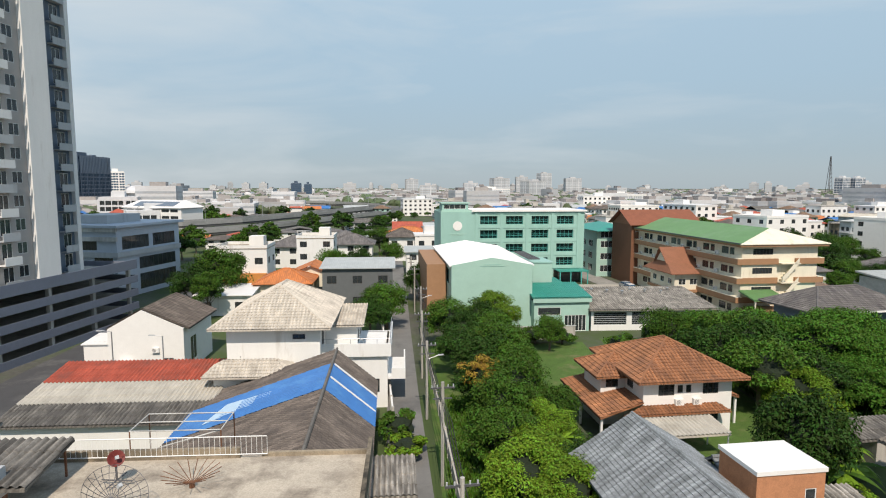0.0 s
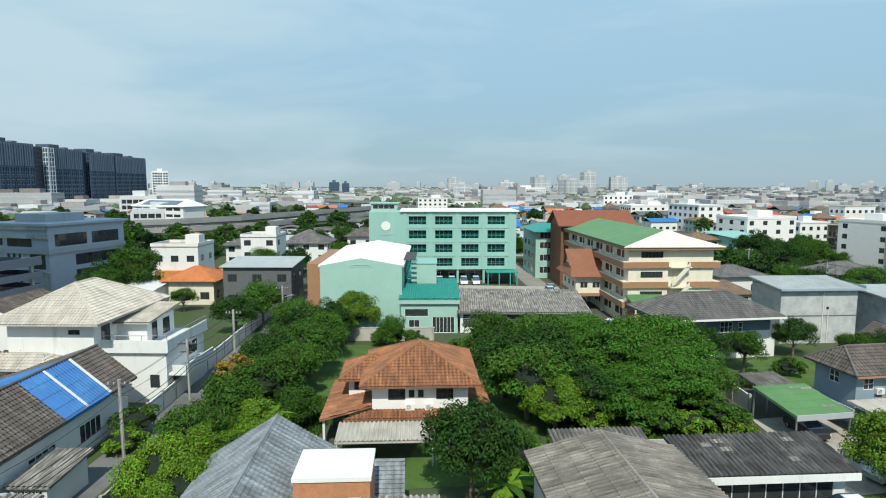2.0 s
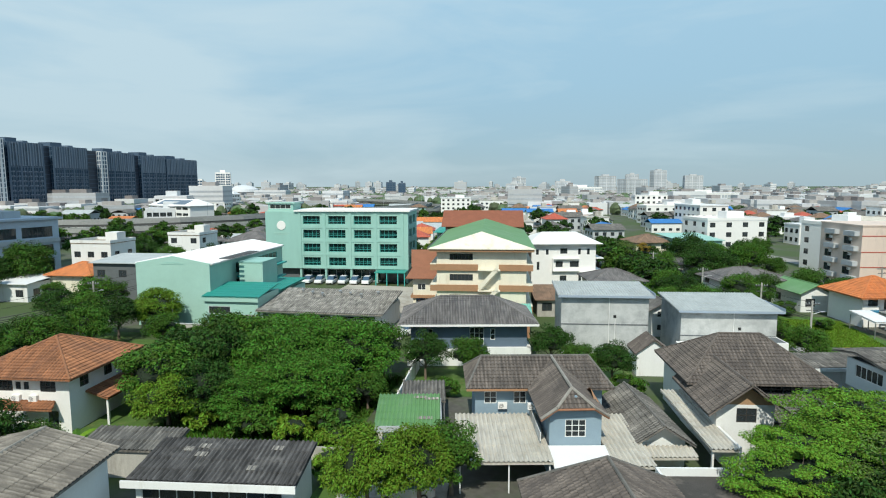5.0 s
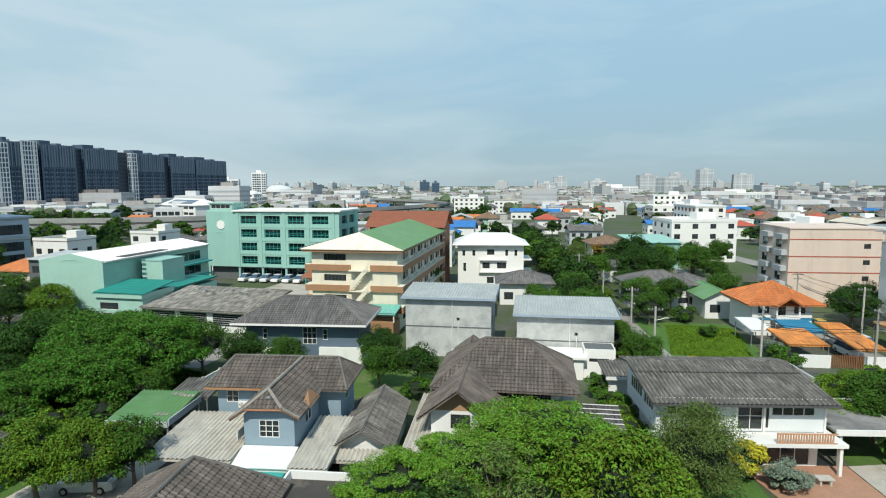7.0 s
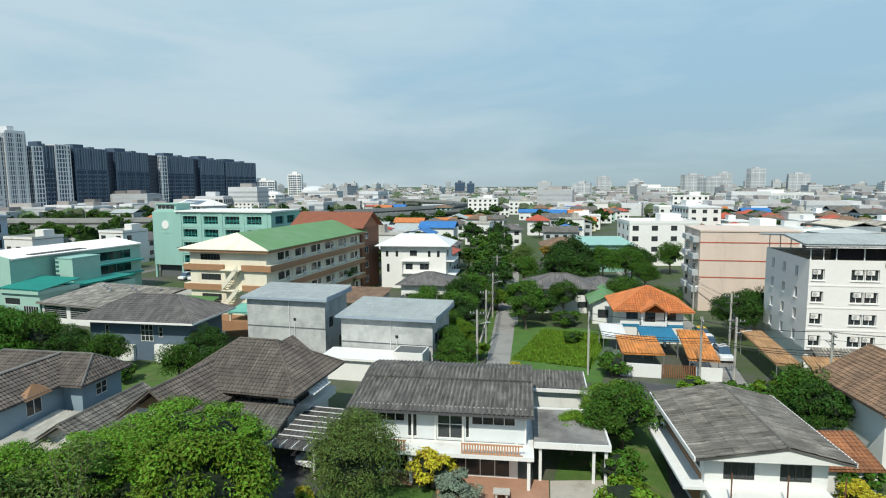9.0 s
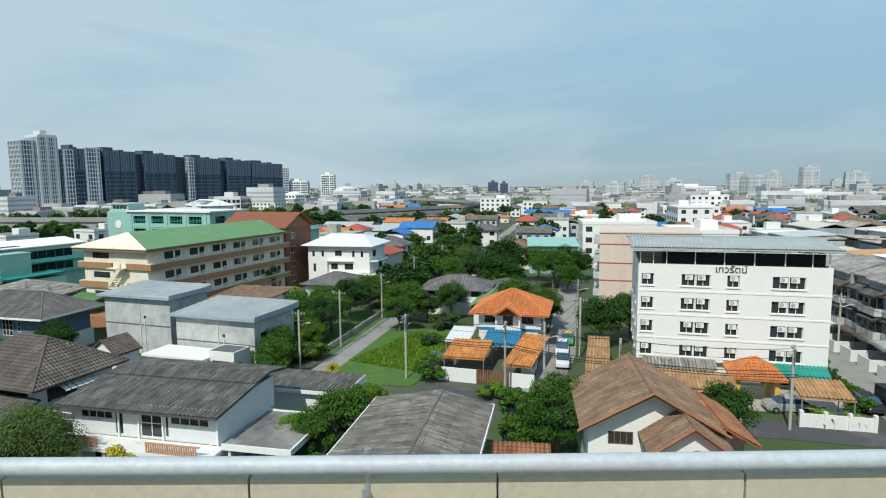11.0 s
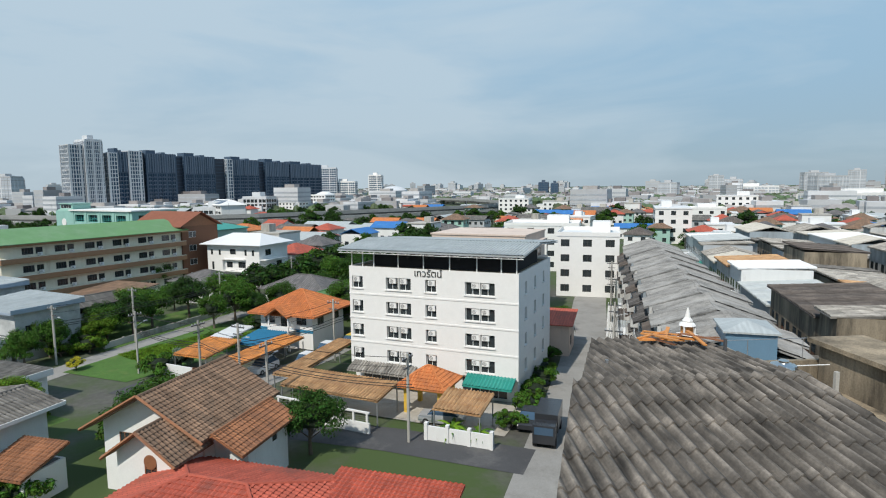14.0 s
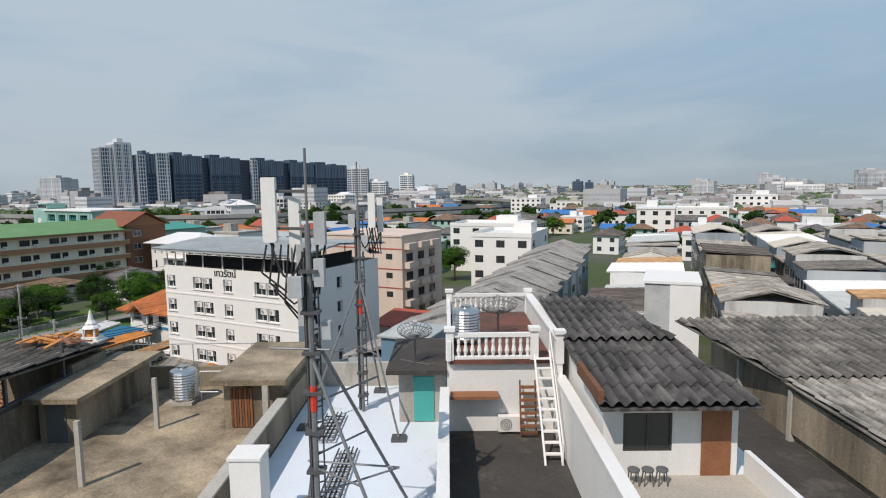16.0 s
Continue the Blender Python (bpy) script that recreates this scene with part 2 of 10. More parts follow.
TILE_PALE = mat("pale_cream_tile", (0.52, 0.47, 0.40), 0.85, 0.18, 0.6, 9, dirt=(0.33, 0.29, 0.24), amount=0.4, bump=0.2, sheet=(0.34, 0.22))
ROOF_GREEN = mat("green_metal_roof", (0.12, 0.25, 0.095), 0.6, 0.18, 0.4, dirt=(0.17, 0.28, 0.15), amount=0.4)
ROOF_BLUE = mat("blue_tarpaulin_roof", (0.03, 0.15, 0.40), 0.7, 0.2, 0.6, dirt=(0.06, 0.22, 0.46), amount=0.35)
ROOF_WHITE = mat("white_metal_roof", (0.70, 0.70, 0.69), 0.5, 0.06, 0.5)
ROOF_ZINC = mat("zinc_metal_roof", (0.40, 0.425, 0.42), 0.55, 0.12, 0.5, dirt=(0.32, 0.34, 0.34), amount=0.35, sheet=(0.36, 0.1))
ROOF_ORANGE = mat("orange_metal_roof", (0.60, 0.24, 0.06), 0.6, 0.2, 0.6, dirt=(0.35, 0.16, 0.07), amount=0.35, sheet=(0.36, 0.3))
ROOF_TAN = mat("rust_tan_metal_roof", (0.42, 0.25, 0.12), 0.6, 0.3, 0.9, dirt=(0.28, 0.14, 0.06), amount=0.5, sheet=(0.36, 0.3))
PALE_SHEET = mat("pale_beige_sheet", (0.47, 0.44, 0.38), 0.8, 0.15, 0.6, dirt=(0.35, 0.32, 0.27), amount=0.3, sheet=(0.36, 0.14))
RUST = mat("rusty_steel", (0.16, 0.07, 0.035), 0.9, 0.4, 2.0)
STEEL = mat("galvanised_steel", (0.42, 0.43, 0.44), 0.45, 0.15, 2.0, metal=0.7)
DARK_STEEL = mat("dark_steel", (0.10, 0.10, 0.105), 0.6, 0.2, 2.0, metal=0.3)
STAINLESS = mat("stainless_steel", (0.62, 0.62, 0.60), 0.28, 0.08, 2.0, metal=1.0)
ALU = mat("white_window_frame", (0.72, 0.72, 0.70), 0.5, 0.05)
DARK_FRAME = mat("dark_window_frame", (0.05, 0.045, 0.04), 0.5, 0.1)
TIMBER = mat("brown_timber", (0.24, 0.10, 0.045), 0.6, 0.25, 2.0)
BRICKY = mat("orange_brick", (0.45, 0.20, 0.10), 0.9, 0.25, 2.5, 18)
ASPHALT = mat("asphalt", (0.062, 0.062, 0.064), 0.9, 0.25, 0.3, 20, dirt=(0.13, 0.125, 0.12), amount=0.35)
ROAD_CONCRETE = mat("road_concrete", (0.27, 0.26, 0.24), 0.9, 0.2, 0.3, 16, dirt=(0.17, 0.16, 0.145), amount=0.4)
PAVING = mat("pale_concrete_paving", (0.40, 0.37, 0.32), 0.9, 0.22, 0.4, 12, dirt=(0.22, 0.19, 0.15), amount=0.4)
TERRACE = mat("terracotta_paving", (0.36, 0.20, 0.13), 0.8, 0.2, 0.8, 8)
AGED_BLUE = mat("aged_blue_grey_paint", (0.33, 0.38, 0.41), 0.8, 0.2, 0.5, dirt=(0.16, 0.17, 0.17), amount=0.6, streak=True)
AGED_WHITE = mat("aged_white_paint", (0.55, 0.55, 0.53), 0.8, 0.2, 0.5, dirt=(0.24, 0.23, 0.21), amount=0.55, streak=True)
GRASS_BRIGHT = mat("bright_lawn_grass", (0.06, 0.135, 0.02), 0.95, 0.35, 0.6, 12, dirt=(0.12, 0.16, 0.04), amount=0.25, bump=0.6)
GRASS = mat("lawn_grass", (0.06, 0.12, 0.018), 0.95, 0.4, 0.6, 12, dirt=(0.15, 0.15, 0.06), amount=0.3, bump=0.6)
LEAF = mat("green_leaves", (0.046, 0.104, 0.012), 0.55, 0.35, 0.5, 5, rand=0.22, island=0.5, bump=0, spec=0.12)
LEAF_DARK = mat("dark_green_leaves", (0.027, 0.066, 0.010), 0.55, 0.35, 0.5, 5, rand=0.2, island=0.5, bump=0, spec=0.12)
LEAF_LIGHT = mat("fresh_green_leaves", (0.10, 0.18, 0.015), 0.55, 0.35, 0.5, 5, rand=0.2, island=0.5, bump=0, spec=0.12)
LEAF_FLAME = mat("bright_feathery_leaves", (0.105, 0.215, 0.02), 0.55, 0.35, 0.5, 5, rand=0.1, island=0.5, bump=0, spec=0.12)
LEAF_VINE = mat("rank_bright_green_leaves", (0.056, 0.14, 0.015), 0.55, 0.35, 0.5, 5, rand=0.12, island=0.55, bump=0, spec=0.12)
LEAF_OLIVE = mat("olive_green_leaves", (0.085, 0.13, 0.03), 0.6, 0.35, 0.5, 5, rand=0.1, island=0.5, bump=0, spec=0.12)
LEAF_FLUSH = mat("orange_young_leaves", (0.26, 0.17, 0.03), 0.6, 0.3, 0.8, 6, island=0.5, bump=0, spec=0.12)
LEAF_YELLOW = mat("yellow_green_leaves", (0.40, 0.36, 0.03), 0.6, 0.3, 0.8, 6, island=0.25, bump=0, spec=0.12)
LEAF_SILVER = mat("silver_green_leaves", (0.16, 0.21, 0.15), 0.7, 0.25, 0.8, 6, island=0.25, bump=0)
# Near-black green: the shade inside the crowns, put into the colour.
CORE = mat("painted_crown_shade", (0.007, 0.016, 0.004), 0.9, 0.4, 1.0, 6, bump=0.6)
BARK = mat("grey_brown_bark", (0.15, 0.115, 0.085), 0.95, 0.3, 3.0, bump=0.5)
SAIL_BLUE = mat("blue_shade_cloth", (0.03, 0.20, 0.34), 0.8, 0.15)
SAIL_GREEN = mat("green_shade_cloth", (0.01, 0.20, 0.16), 0.8, 0.15)
RED_PAINT = mat("red_paint", (0.62, 0.05, 0.025), 0.6, 0.15)
YELLOW_PAINT = mat("yellow_paint", (0.65, 0.42, 0.06), 0.6, 0.1)
BLACK = mat("black_rubber", (0.02, 0.02, 0.02), 0.8, 0.1)
CAR_WHITE = mat("white_car_paint", (0.78, 0.78, 0.78), 0.25, 0.03, bump=0)
CAR_DARK = mat("dark_car_paint", (0.03, 0.032, 0.036), 0.2, 0.03, bump=0)
CAR_SILVER = mat("silver_car_paint", (0.50, 0.51, 0.52), 0.3, 0.03, metal=0.4, bump=0)
CAR_GREEN = mat("green_car_paint", (0.05, 0.30, 0.10), 0.3, 0.03, bump=0)
DARK_CLOTH = mat("black_shade_net", (0.012, 0.012, 0.014), 0.95, 0.2)
CITY = mat("far_city_walls", (0.50, 0.505, 0.51), 0.85, 0.08, 0.05, 0.5, island=0.36, bump=0)
CITY_ROOF = mat("far_city_roofs", (0.27, 0.25, 0.24), 0.9, 0.2, 0.05, 0.5, island=0.4, bump=0)


def glass(name, col, trans=0.35):
    m = bpy.data.materials.new(name)
    m.use_nodes = True
    b = m.node_tree.nodes["Principled BSDF"]
    b.inputs["Base Color"].default_value = (*col, 1)
    b.inputs["Roughness"].default_value = 0.06
    b.inputs["Transmission Weight"].default_value = trans
    return m


GLASS = glass("window_glass", (0.05, 0.06, 0.065))
GLASS_TEAL = glass("teal_glass", (0.008, 0.028, 0.027), 0.1)
GLASS_BLUE = glass("blue_tower_glass", (0.05, 0.09, 0.14), 0.0)


# ---- building blocks ----
def thing(name, x, y, rot=0, label="", category="", group="", z=0.0, kind=""):
    ob = new(name)
    ob.empty_display_size = 0.5
    ob.matrix_basis = pose(x, y, z, 0, 0, rot)
    return tagged(ob, label, category, group, kind)


JOINED = {"window_grid", "facade_fin_grid", "storey_band_grid", "step_rail", "truss", "louvre", "window_sill"}


def part(name, bm, material, parent, label=""):
    me = bpy.data.meshes.new(name)
    bm.to_mesh(me)
    bm.free()
    me.materials.append(material)
    ob = new(name, me)
    ob.parent = parent
    return tagged(ob, label, kind="stuff" if name in JOINED else "")


def quick(name, verts, faces, material, parent=None, label=""):
    me = bpy.data.meshes.new(name)
    me.from_pydata(verts, [], faces)
    me.materials.append(material)
    ob = new(name, me)
    ob.parent = parent
    return tagged(ob, label)


CUBE = [(0, 3, 2, 1), (4, 5, 6, 7), (0, 1, 5, 4), (1, 2, 6, 5), (2, 3, 7, 6), (3, 0, 4, 7)]


def box(bm, x0, y0, z0, x1, y1, z1):
    v = [bm.verts.new(p) for p in ((x0, y0, z0), (x1, y0, z0), (x1, y1, z0), (x0, y1, z0), (x0, y0, z1), (x1, y0, z1), (x1, y1, z1), (x0, y1, z1))]
    for f in CUBE:
        bm.faces.new([v[i] for i in f])


def boxes(*rows):
    bm = bmesh.new()
    for r in rows:
        box(bm, *r)
    return bm


def rod(bm, a, b, r, n=6, r2=None):
    a, b = Vector(a), Vector(b)
    r2 = r if r2 is None else r2
    q = (b - a).to_track_quat("Z", "Y").to_matrix()
    rings = []
    for p, rad in ((a, r), (b, r2)):
        rings.append([bm.verts.new(p + q @ Vector((rad * math.cos(2 * math.pi * i / n), rad * math.sin(2 * math.pi * i / n), 0))) for i in range(n)])
    for i in range(n):
        j = (i + 1) % n
        bm.faces.new((rings[0][i], rings[0][j], rings[1][j], rings[1][i]))
    bm.faces.new(rings[0][::-1])
    bm.faces.new(rings[1])


def rods(rows, r=0.03, n=6):
    bm = bmesh.new()
    for row in rows:
        rod(bm, row[0], row[1], row[2] if len(row) > 2 else r, n)
    return bm


def lathe(bm, x, y, profile, n=14):
    rings = [[bm.verts.new((x + r * math.cos(2 * math.pi * i / n), y + r * math.sin(2 * math.pi * i / n), z)) for i in range(n)] for r, z in profile]
    for a, b in zip(rings, rings[1:]):
        for i in range(n):
            j = (i + 1) % n
            bm.faces.new((a[i], a[j], b[j], b[i]))
    bm.faces.new(rings[0][::-1])
    bm.faces.new(rings[-1])


def prism(bm, pts, drop):
    """A plate with the polygon pts as its upper face, drop thick, straight down."""
    up = [bm.verts.new(p) for p in pts]
    lo = [bm.verts.new((p[0], p[1], p[2] - drop)) for p in pts]
    bm.faces.new(up)
    bm.faces.new(lo[::-1])
    for i in range(len(pts)):
        j = (i + 1) % len(pts)
        bm.faces.new((up[j], up[i], lo[i], lo[j]))


def slope(bm, pts, pitch=0.0, amp=0.03, course=0.0, lift=0.03, thick=0.12, samples=4):
    """One roof plane, counter-clockwise seen from above: corrugations run up the slope, courses step along it."""
    pts = [Vector(p) for p in pts]
    plane = bm.loops.layers.uv.verify()
    before = len(bm.faces)
    prism(bm, [p - Vector((0, 0, amp + 0.01 if pitch else 0)) for p in pts], thick)
    n = (pts[1] - pts[0]).cross(pts[2] - pts[0]).normalized()
    u = Vector((0, 0, 1)).cross(n)
    u = u.normalized() if u.length > 1e-4 else Vector((1, 0, 0))
    v = n.cross(u)
    o = pts[0]
    if pitch:
        corrugate(bm, pts, o, u, v, n, pitch, amp, course, lift, samples)
    for f in list(bm.faces)[before:]:
        for loop in f.loops:
            d = loop.vert.co - o
            loop[plane].uv = (d.dot(u), d.dot(v))


def corrugate(bm, pts, o, u, v, n, pitch, amp, course, lift, samples):
    """The wavy upper skin of a roof plane."""
    us, vs = [(p - o).dot(u) for p in pts], [(p - o).dot(v) for p in pts]
    u0, u1, v0, v1 = min(us), max(us), min(vs), max(vs)
    k = max(2, int((u1 - u0) / pitch * samples))
    rows = []
    if course:
        c = v0
        while c < v1:
            rows += [(c, lift), (min(c + course, v1 + 0.01) - 0.002, 0.0)]
            c += course
    else:
        rows = [(v0, 0.0), (v1, 0.0)]
    tmp = bmesh.new()
    grid = []
    for vv, h in rows:
        grid.append([tmp.verts.new(o + u * (u0 + (u1 - u0) * i / k) + v * vv + n * (h + amp * math.sin(2 * math.pi * (u0 + (u1 - u0) * i / k) / pitch))) for i in range(k + 1)])
    for a, b in zip(grid, grid[1:]):
        for i in range(k):
            tmp.faces.new((a[i], a[i + 1], b[i + 1], b[i]))
    m = len(pts)
    for i in range(m):
        e = (pts[(i + 1) % m] - pts[i]).normalized()
        bmesh.ops.bisect_plane(tmp, geom=tmp.verts[:] + tmp.edges[:] + tmp.faces[:], plane_co=pts[i], plane_no=e.cross(n), clear_outer=True)
    me = bpy.data.meshes.new("tmp")
    tmp.to_mesh(me)
    tmp.free()
    bm.from_mesh(me)
    bpy.data.meshes.remove(me)


TILES = dict(pitch=0.34, amp=0.045, course=0.40, lift=0.06, samples=4)
SHINGLE = dict(pitch=0.0)
SHEET = dict(pitch=0.36, amp=0.075, course=1.25, lift=0.04, samples=4)
BIG_SHEET = dict(pitch=0.36, amp=0.075, course=1.2, lift=0.06, samples=6)
FLAT = dict(pitch=0.0)


def hip_roof(parent, x0, y0, x1, y1, z, rise, material, style=TILES, run=None, cap=None, label="", name="roof"):
    """A hipped roof over the eave rectangle; run: how far the hips reach in."""
    w, d = x1 - x0, y1 - y0
    run = min(w, d) / 2 if run is None else run
    bm = bmesh.new()
    if w >= d:
        a, b = (x0 + run, (y0 + y1) / 2, z + rise), (x1 - run, (y0 + y1) / 2, z + rise)
        planes = [[(x0, y0, z), (x1, y0, z), b, a], [(x1, y1, z), (x0, y1, z), a, b], [(x1, y0, z), (x1, y1, z), b], [(x0, y1, z), (x0, y0, z), a]]
    else:
        a, b = ((x0 + x1) / 2, y0 + run, z + rise), ((x0 + x1) / 2, y1 - run, z + rise)
        planes = [[(x0, y0, z), (x1, y0, z), a], [(x1, y1, z), (x0, y1, z), b], [(x1, y0, z), (x1, y1, z), b, a], [(x0, y1, z), (x0, y0, z), a, b]]
    for p in planes:
        slope(bm, p, **style)
    roof = part(name, bm, material, parent, label)
    if cap:
        rows = [(a, b)] if (Vector(a) - Vector(b)).length > 0.1 else []
        for c, e in (((x0, y0, z), a), ((x0, y1, z), a if w >= d else b), ((x1, y0, z), b if w >= d else a), ((x1, y1, z), b)):
            rows.append((c, e))
        part("ridge_cap", rods([(Vector(p) + Vector((0, 0, 0.02)), Vector(q) + Vector((0, 0, 0.02))) for p, q in rows], 0.11, 6), cap, roof)
    return roof


def gable_roof(parent, x0, y0, x1, y1, z, rise, material, style=TILES, along="y", cap=None, label="", at=0.5, zr=None, name="roof"):
    """A gabled roof with its ridge along y or x; at: where the ridge lies across; zr: the eave on the far side."""
    zr = z if zr is None else zr
    bm = bmesh.new()
    if along == "y":
        c = x0 + (x1 - x0) * at
        a, b = (c, y0, z + rise), (c, y1, z + rise)
        planes = [[(x0, y1, z), (x0, y0, z), a, b], [(x1, y0, zr), (x1, y1, zr), b, a]]
    else:
        c = y0 + (y1 - y0) * at
        a, b = (x0, c, z + rise), (x1, c, z + rise)
        planes = [[(x0, y0, z), (x1, y0, z), b, a], [(x1, y1, zr), (x0, y1, zr), a, b]]
    for p in planes:
        slope(bm, p, **style)
    roof = part(name, bm, material, parent, label)
    if cap:
        part("ridge_cap", rods([(a, b)], 0.11, 6), cap, roof)
    return roof


def mono_roof(parent, x0, y0, x1, y1, z, zb, material, style=SHEET, label="", name="roof"):
    """A single slope that rises from z at the front to zb at the back."""
    bm = bmesh.new()
    slope(bm, [(x0, y0, z), (x1, y0, z), (x1, y1, zb), (x0, y1, zb)], **style)
    return part(name, bm, material, parent, label)


def gable_wall(parent, x0, x1, y, z, rise, material, at=0.5, t=0.2, along="y", name="gable"):
    bm = bmesh.new()
    c = x0 + (x1 - x0) * at
    tri = [(x0, z), (x1, z), (c, z + rise)]
    if along == "y":
        f, b = [bm.verts.new((p, y, q)) for p, q in tri], [bm.verts.new((p, y + t, q)) for p, q in tri]
    else:
        f, b = [bm.verts.new((y, p, q)) for p, q in tri], [bm.verts.new((y - t, p, q)) for p, q in tri]
    bm.faces.new(f)
    bm.faces.new(b[::-1])
    for i in range(3):
        j = (i + 1) % 3
        bm.faces.new((f[j], f[i], b[i], b[j]))
    bmesh.ops.recalc_face_normals(bm, faces=bm.faces[:])
    return part(name, bm, material, parent)


def panel(length, z0, z1, t, holes):
    """A wall from x = 0 to length, front at y = 0, with real openings (u, z, w, h); one closed skin."""
    bm = bmesh.new()
    xs = sorted({0.0, length, *[h[0] for h in holes], *[h[0] + h[2] for h in holes]})
    zs = sorted(z for z in {z0, z1, *[h[1] for h in holes], *[h[1] + h[3] for h in holes]} if z0 <= z <= z1)
    nx, nz = len(xs) - 1, len(zs) - 1

    def cell(i, k):
        if not (0 <= i < nx and 0 <= k < nz):
            return False
        xc, zc = (xs[i] + xs[i + 1]) / 2, (zs[k] + zs[k + 1]) / 2
        return not any(h[0] < xc < h[0] + h[2] and h[1] < zc < h[1] + h[3] for h in holes)

    solid = [[cell(i, k) for k in range(nz)] for i in range(nx)]
    made = {}

    def at(i, j, k):
        if (i, j, k) not in made:
            made[i, j, k] = bm.verts.new((xs[i], t * j, zs[k]))
        return made[i, j, k]

    for i in range(nx):
        for k in range(nz):
            if not solid[i][k]:
                continue
            bm.faces.new([at(i, 0, k), at(i + 1, 0, k), at(i + 1, 0, k + 1), at(i, 0, k + 1)])
            bm.faces.new([at(i + 1, 1, k), at(i, 1, k), at(i, 1, k + 1), at(i + 1, 1, k + 1)])
            if i == 0 or not solid[i - 1][k]:
                bm.faces.new([at(i, 1, k), at(i, 0, k), at(i, 0, k + 1), at(i, 1, k + 1)])
            if i == nx - 1 or not solid[i + 1][k]:
                bm.faces.new([at(i + 1, 0, k), at(i + 1, 1, k), at(i + 1, 1, k + 1), at(i + 1, 0, k + 1)])
            if k == 0 or not solid[i][k - 1]:
                bm.faces.new([at(i, 0, k), at(i, 1, k), at(i + 1, 1, k), at(i + 1, 0, k)])
            if k == nz - 1 or not solid[i][k + 1]:
                bm.faces.new([at(i, 0, k + 1), at(i + 1, 0, k + 1), at(i + 1, 1, k + 1), at(i, 1, k + 1)])
    return bm


SASH = {}


def window(parent, m, w, h, cols=2, rows=1, frame_mat=None, pane_mat=None, name="window"):
    """A framed window with its panes, at the pose m: its lower left corner, facing -y."""
    frame_mat, pane_mat = frame_mat or ALU, pane_mat or GLASS
    key = (round(w, 2), round(h, 2), cols, rows, frame_mat.name, pane_mat.name)
    if key not in SASH:
        bm = bmesh.new()
        f = 0.06
        box(bm, 0, 0.02, 0, w, 0.10, f)
        box(bm, 0, 0.02, h - f, w, 0.10, h)
        for i in range(cols + 1):
            x = (w - f) * i / cols
            box(bm, x, 0.022, f, x + f, 0.098, h - f)
        for i in range(1, rows):
            z = (h - f) * i / rows
            box(bm, f, 0.03, z, w - f, 0.09, z + f * 0.8)
        me = bpy.data.meshes.new("window_frame")
        bm.to_mesh(me)
        bm.free()
        me.materials.append(frame_mat)
        bm = boxes((f * 0.5, 0.055, f * 0.5, w - f * 0.5, 0.07, h - f * 0.5))
        mp = bpy.data.meshes.new("pane")
        bm.to_mesh(mp)
        bm.free()
        mp.materials.append(pane_mat)
        SASH[key] = (me, mp)
    ob = new(name, SASH[key][0])
    ob.parent = parent
    ob.matrix_basis = m
    pane = new("pane", SASH[key][1])
    pane.parent = ob
    return ob


def shell(parent, w, d, z0, z1, material, wins=None, t=0.2, x=0.0, y=0.0, frame_mat=None, pane_mat=None, sill=None, floor=True, inset=0.0):
    """Four walls with openings and windows. wins: face F, R, B or L -> rows (u, z, w, h, cols, rows)."""
    wins = wins or {}
    poses = {"F": (pose(x, y, 0), w), "R": (pose(x + w, y + t, 0, 0, 0, 90), d - 2 * t),
             "B": (pose(x + w, y + d, 0, 0, 0, 180), w), "L": (pose(x, y + d - t, 0, 0, 0, -90), d - 2 * t)}
    for face, (m, length) in poses.items():
        rows = [r for r in wins.get(face, ()) if r[0] > 0.02 and r[0] + r[2] < length - 0.02]
        wall = part("wall", panel(length, z0, z1, t, rows), material, parent)
        wall.matrix_basis = m
        for u, z, ww, hh, *div in rows:
            window(wall, pose(u, inset, z), ww, hh, *(div or (2, 1)), frame_mat=frame_mat, pane_mat=pane_mat)
        if sill and rows:
            bm = bmesh.new()
            for u, z, ww, hh, *div in rows:
                box(bm, u - 0.1, -0.12, z - 0.09, u + ww + 0.1, 0.0, z - 0.01)
            part("window_sill", bm, sill, wall)
    if floor:
        part("floor_slab", boxes((x + t, y + t, z0 + 0.02, x + w - t, y + d - t, z0 + 0.12), (x + t, y + t, z1 - 0.15, x + w - t, y + d - t, z1 - 0.02)), DARK_GREY, parent)


def spread(n, u0, u1, z, w, h, cols=2, rows=1):
    """n windows evenly between u0 and u1 (their left edges)."""
    return [(u0 + (u1 - u0) * i / max(1, n - 1), z, w, h, cols, rows) for i in range(n)]


def storeys(n, z, step, fn):
    return [r for i in range(n) for r in fn(z + i * step)]


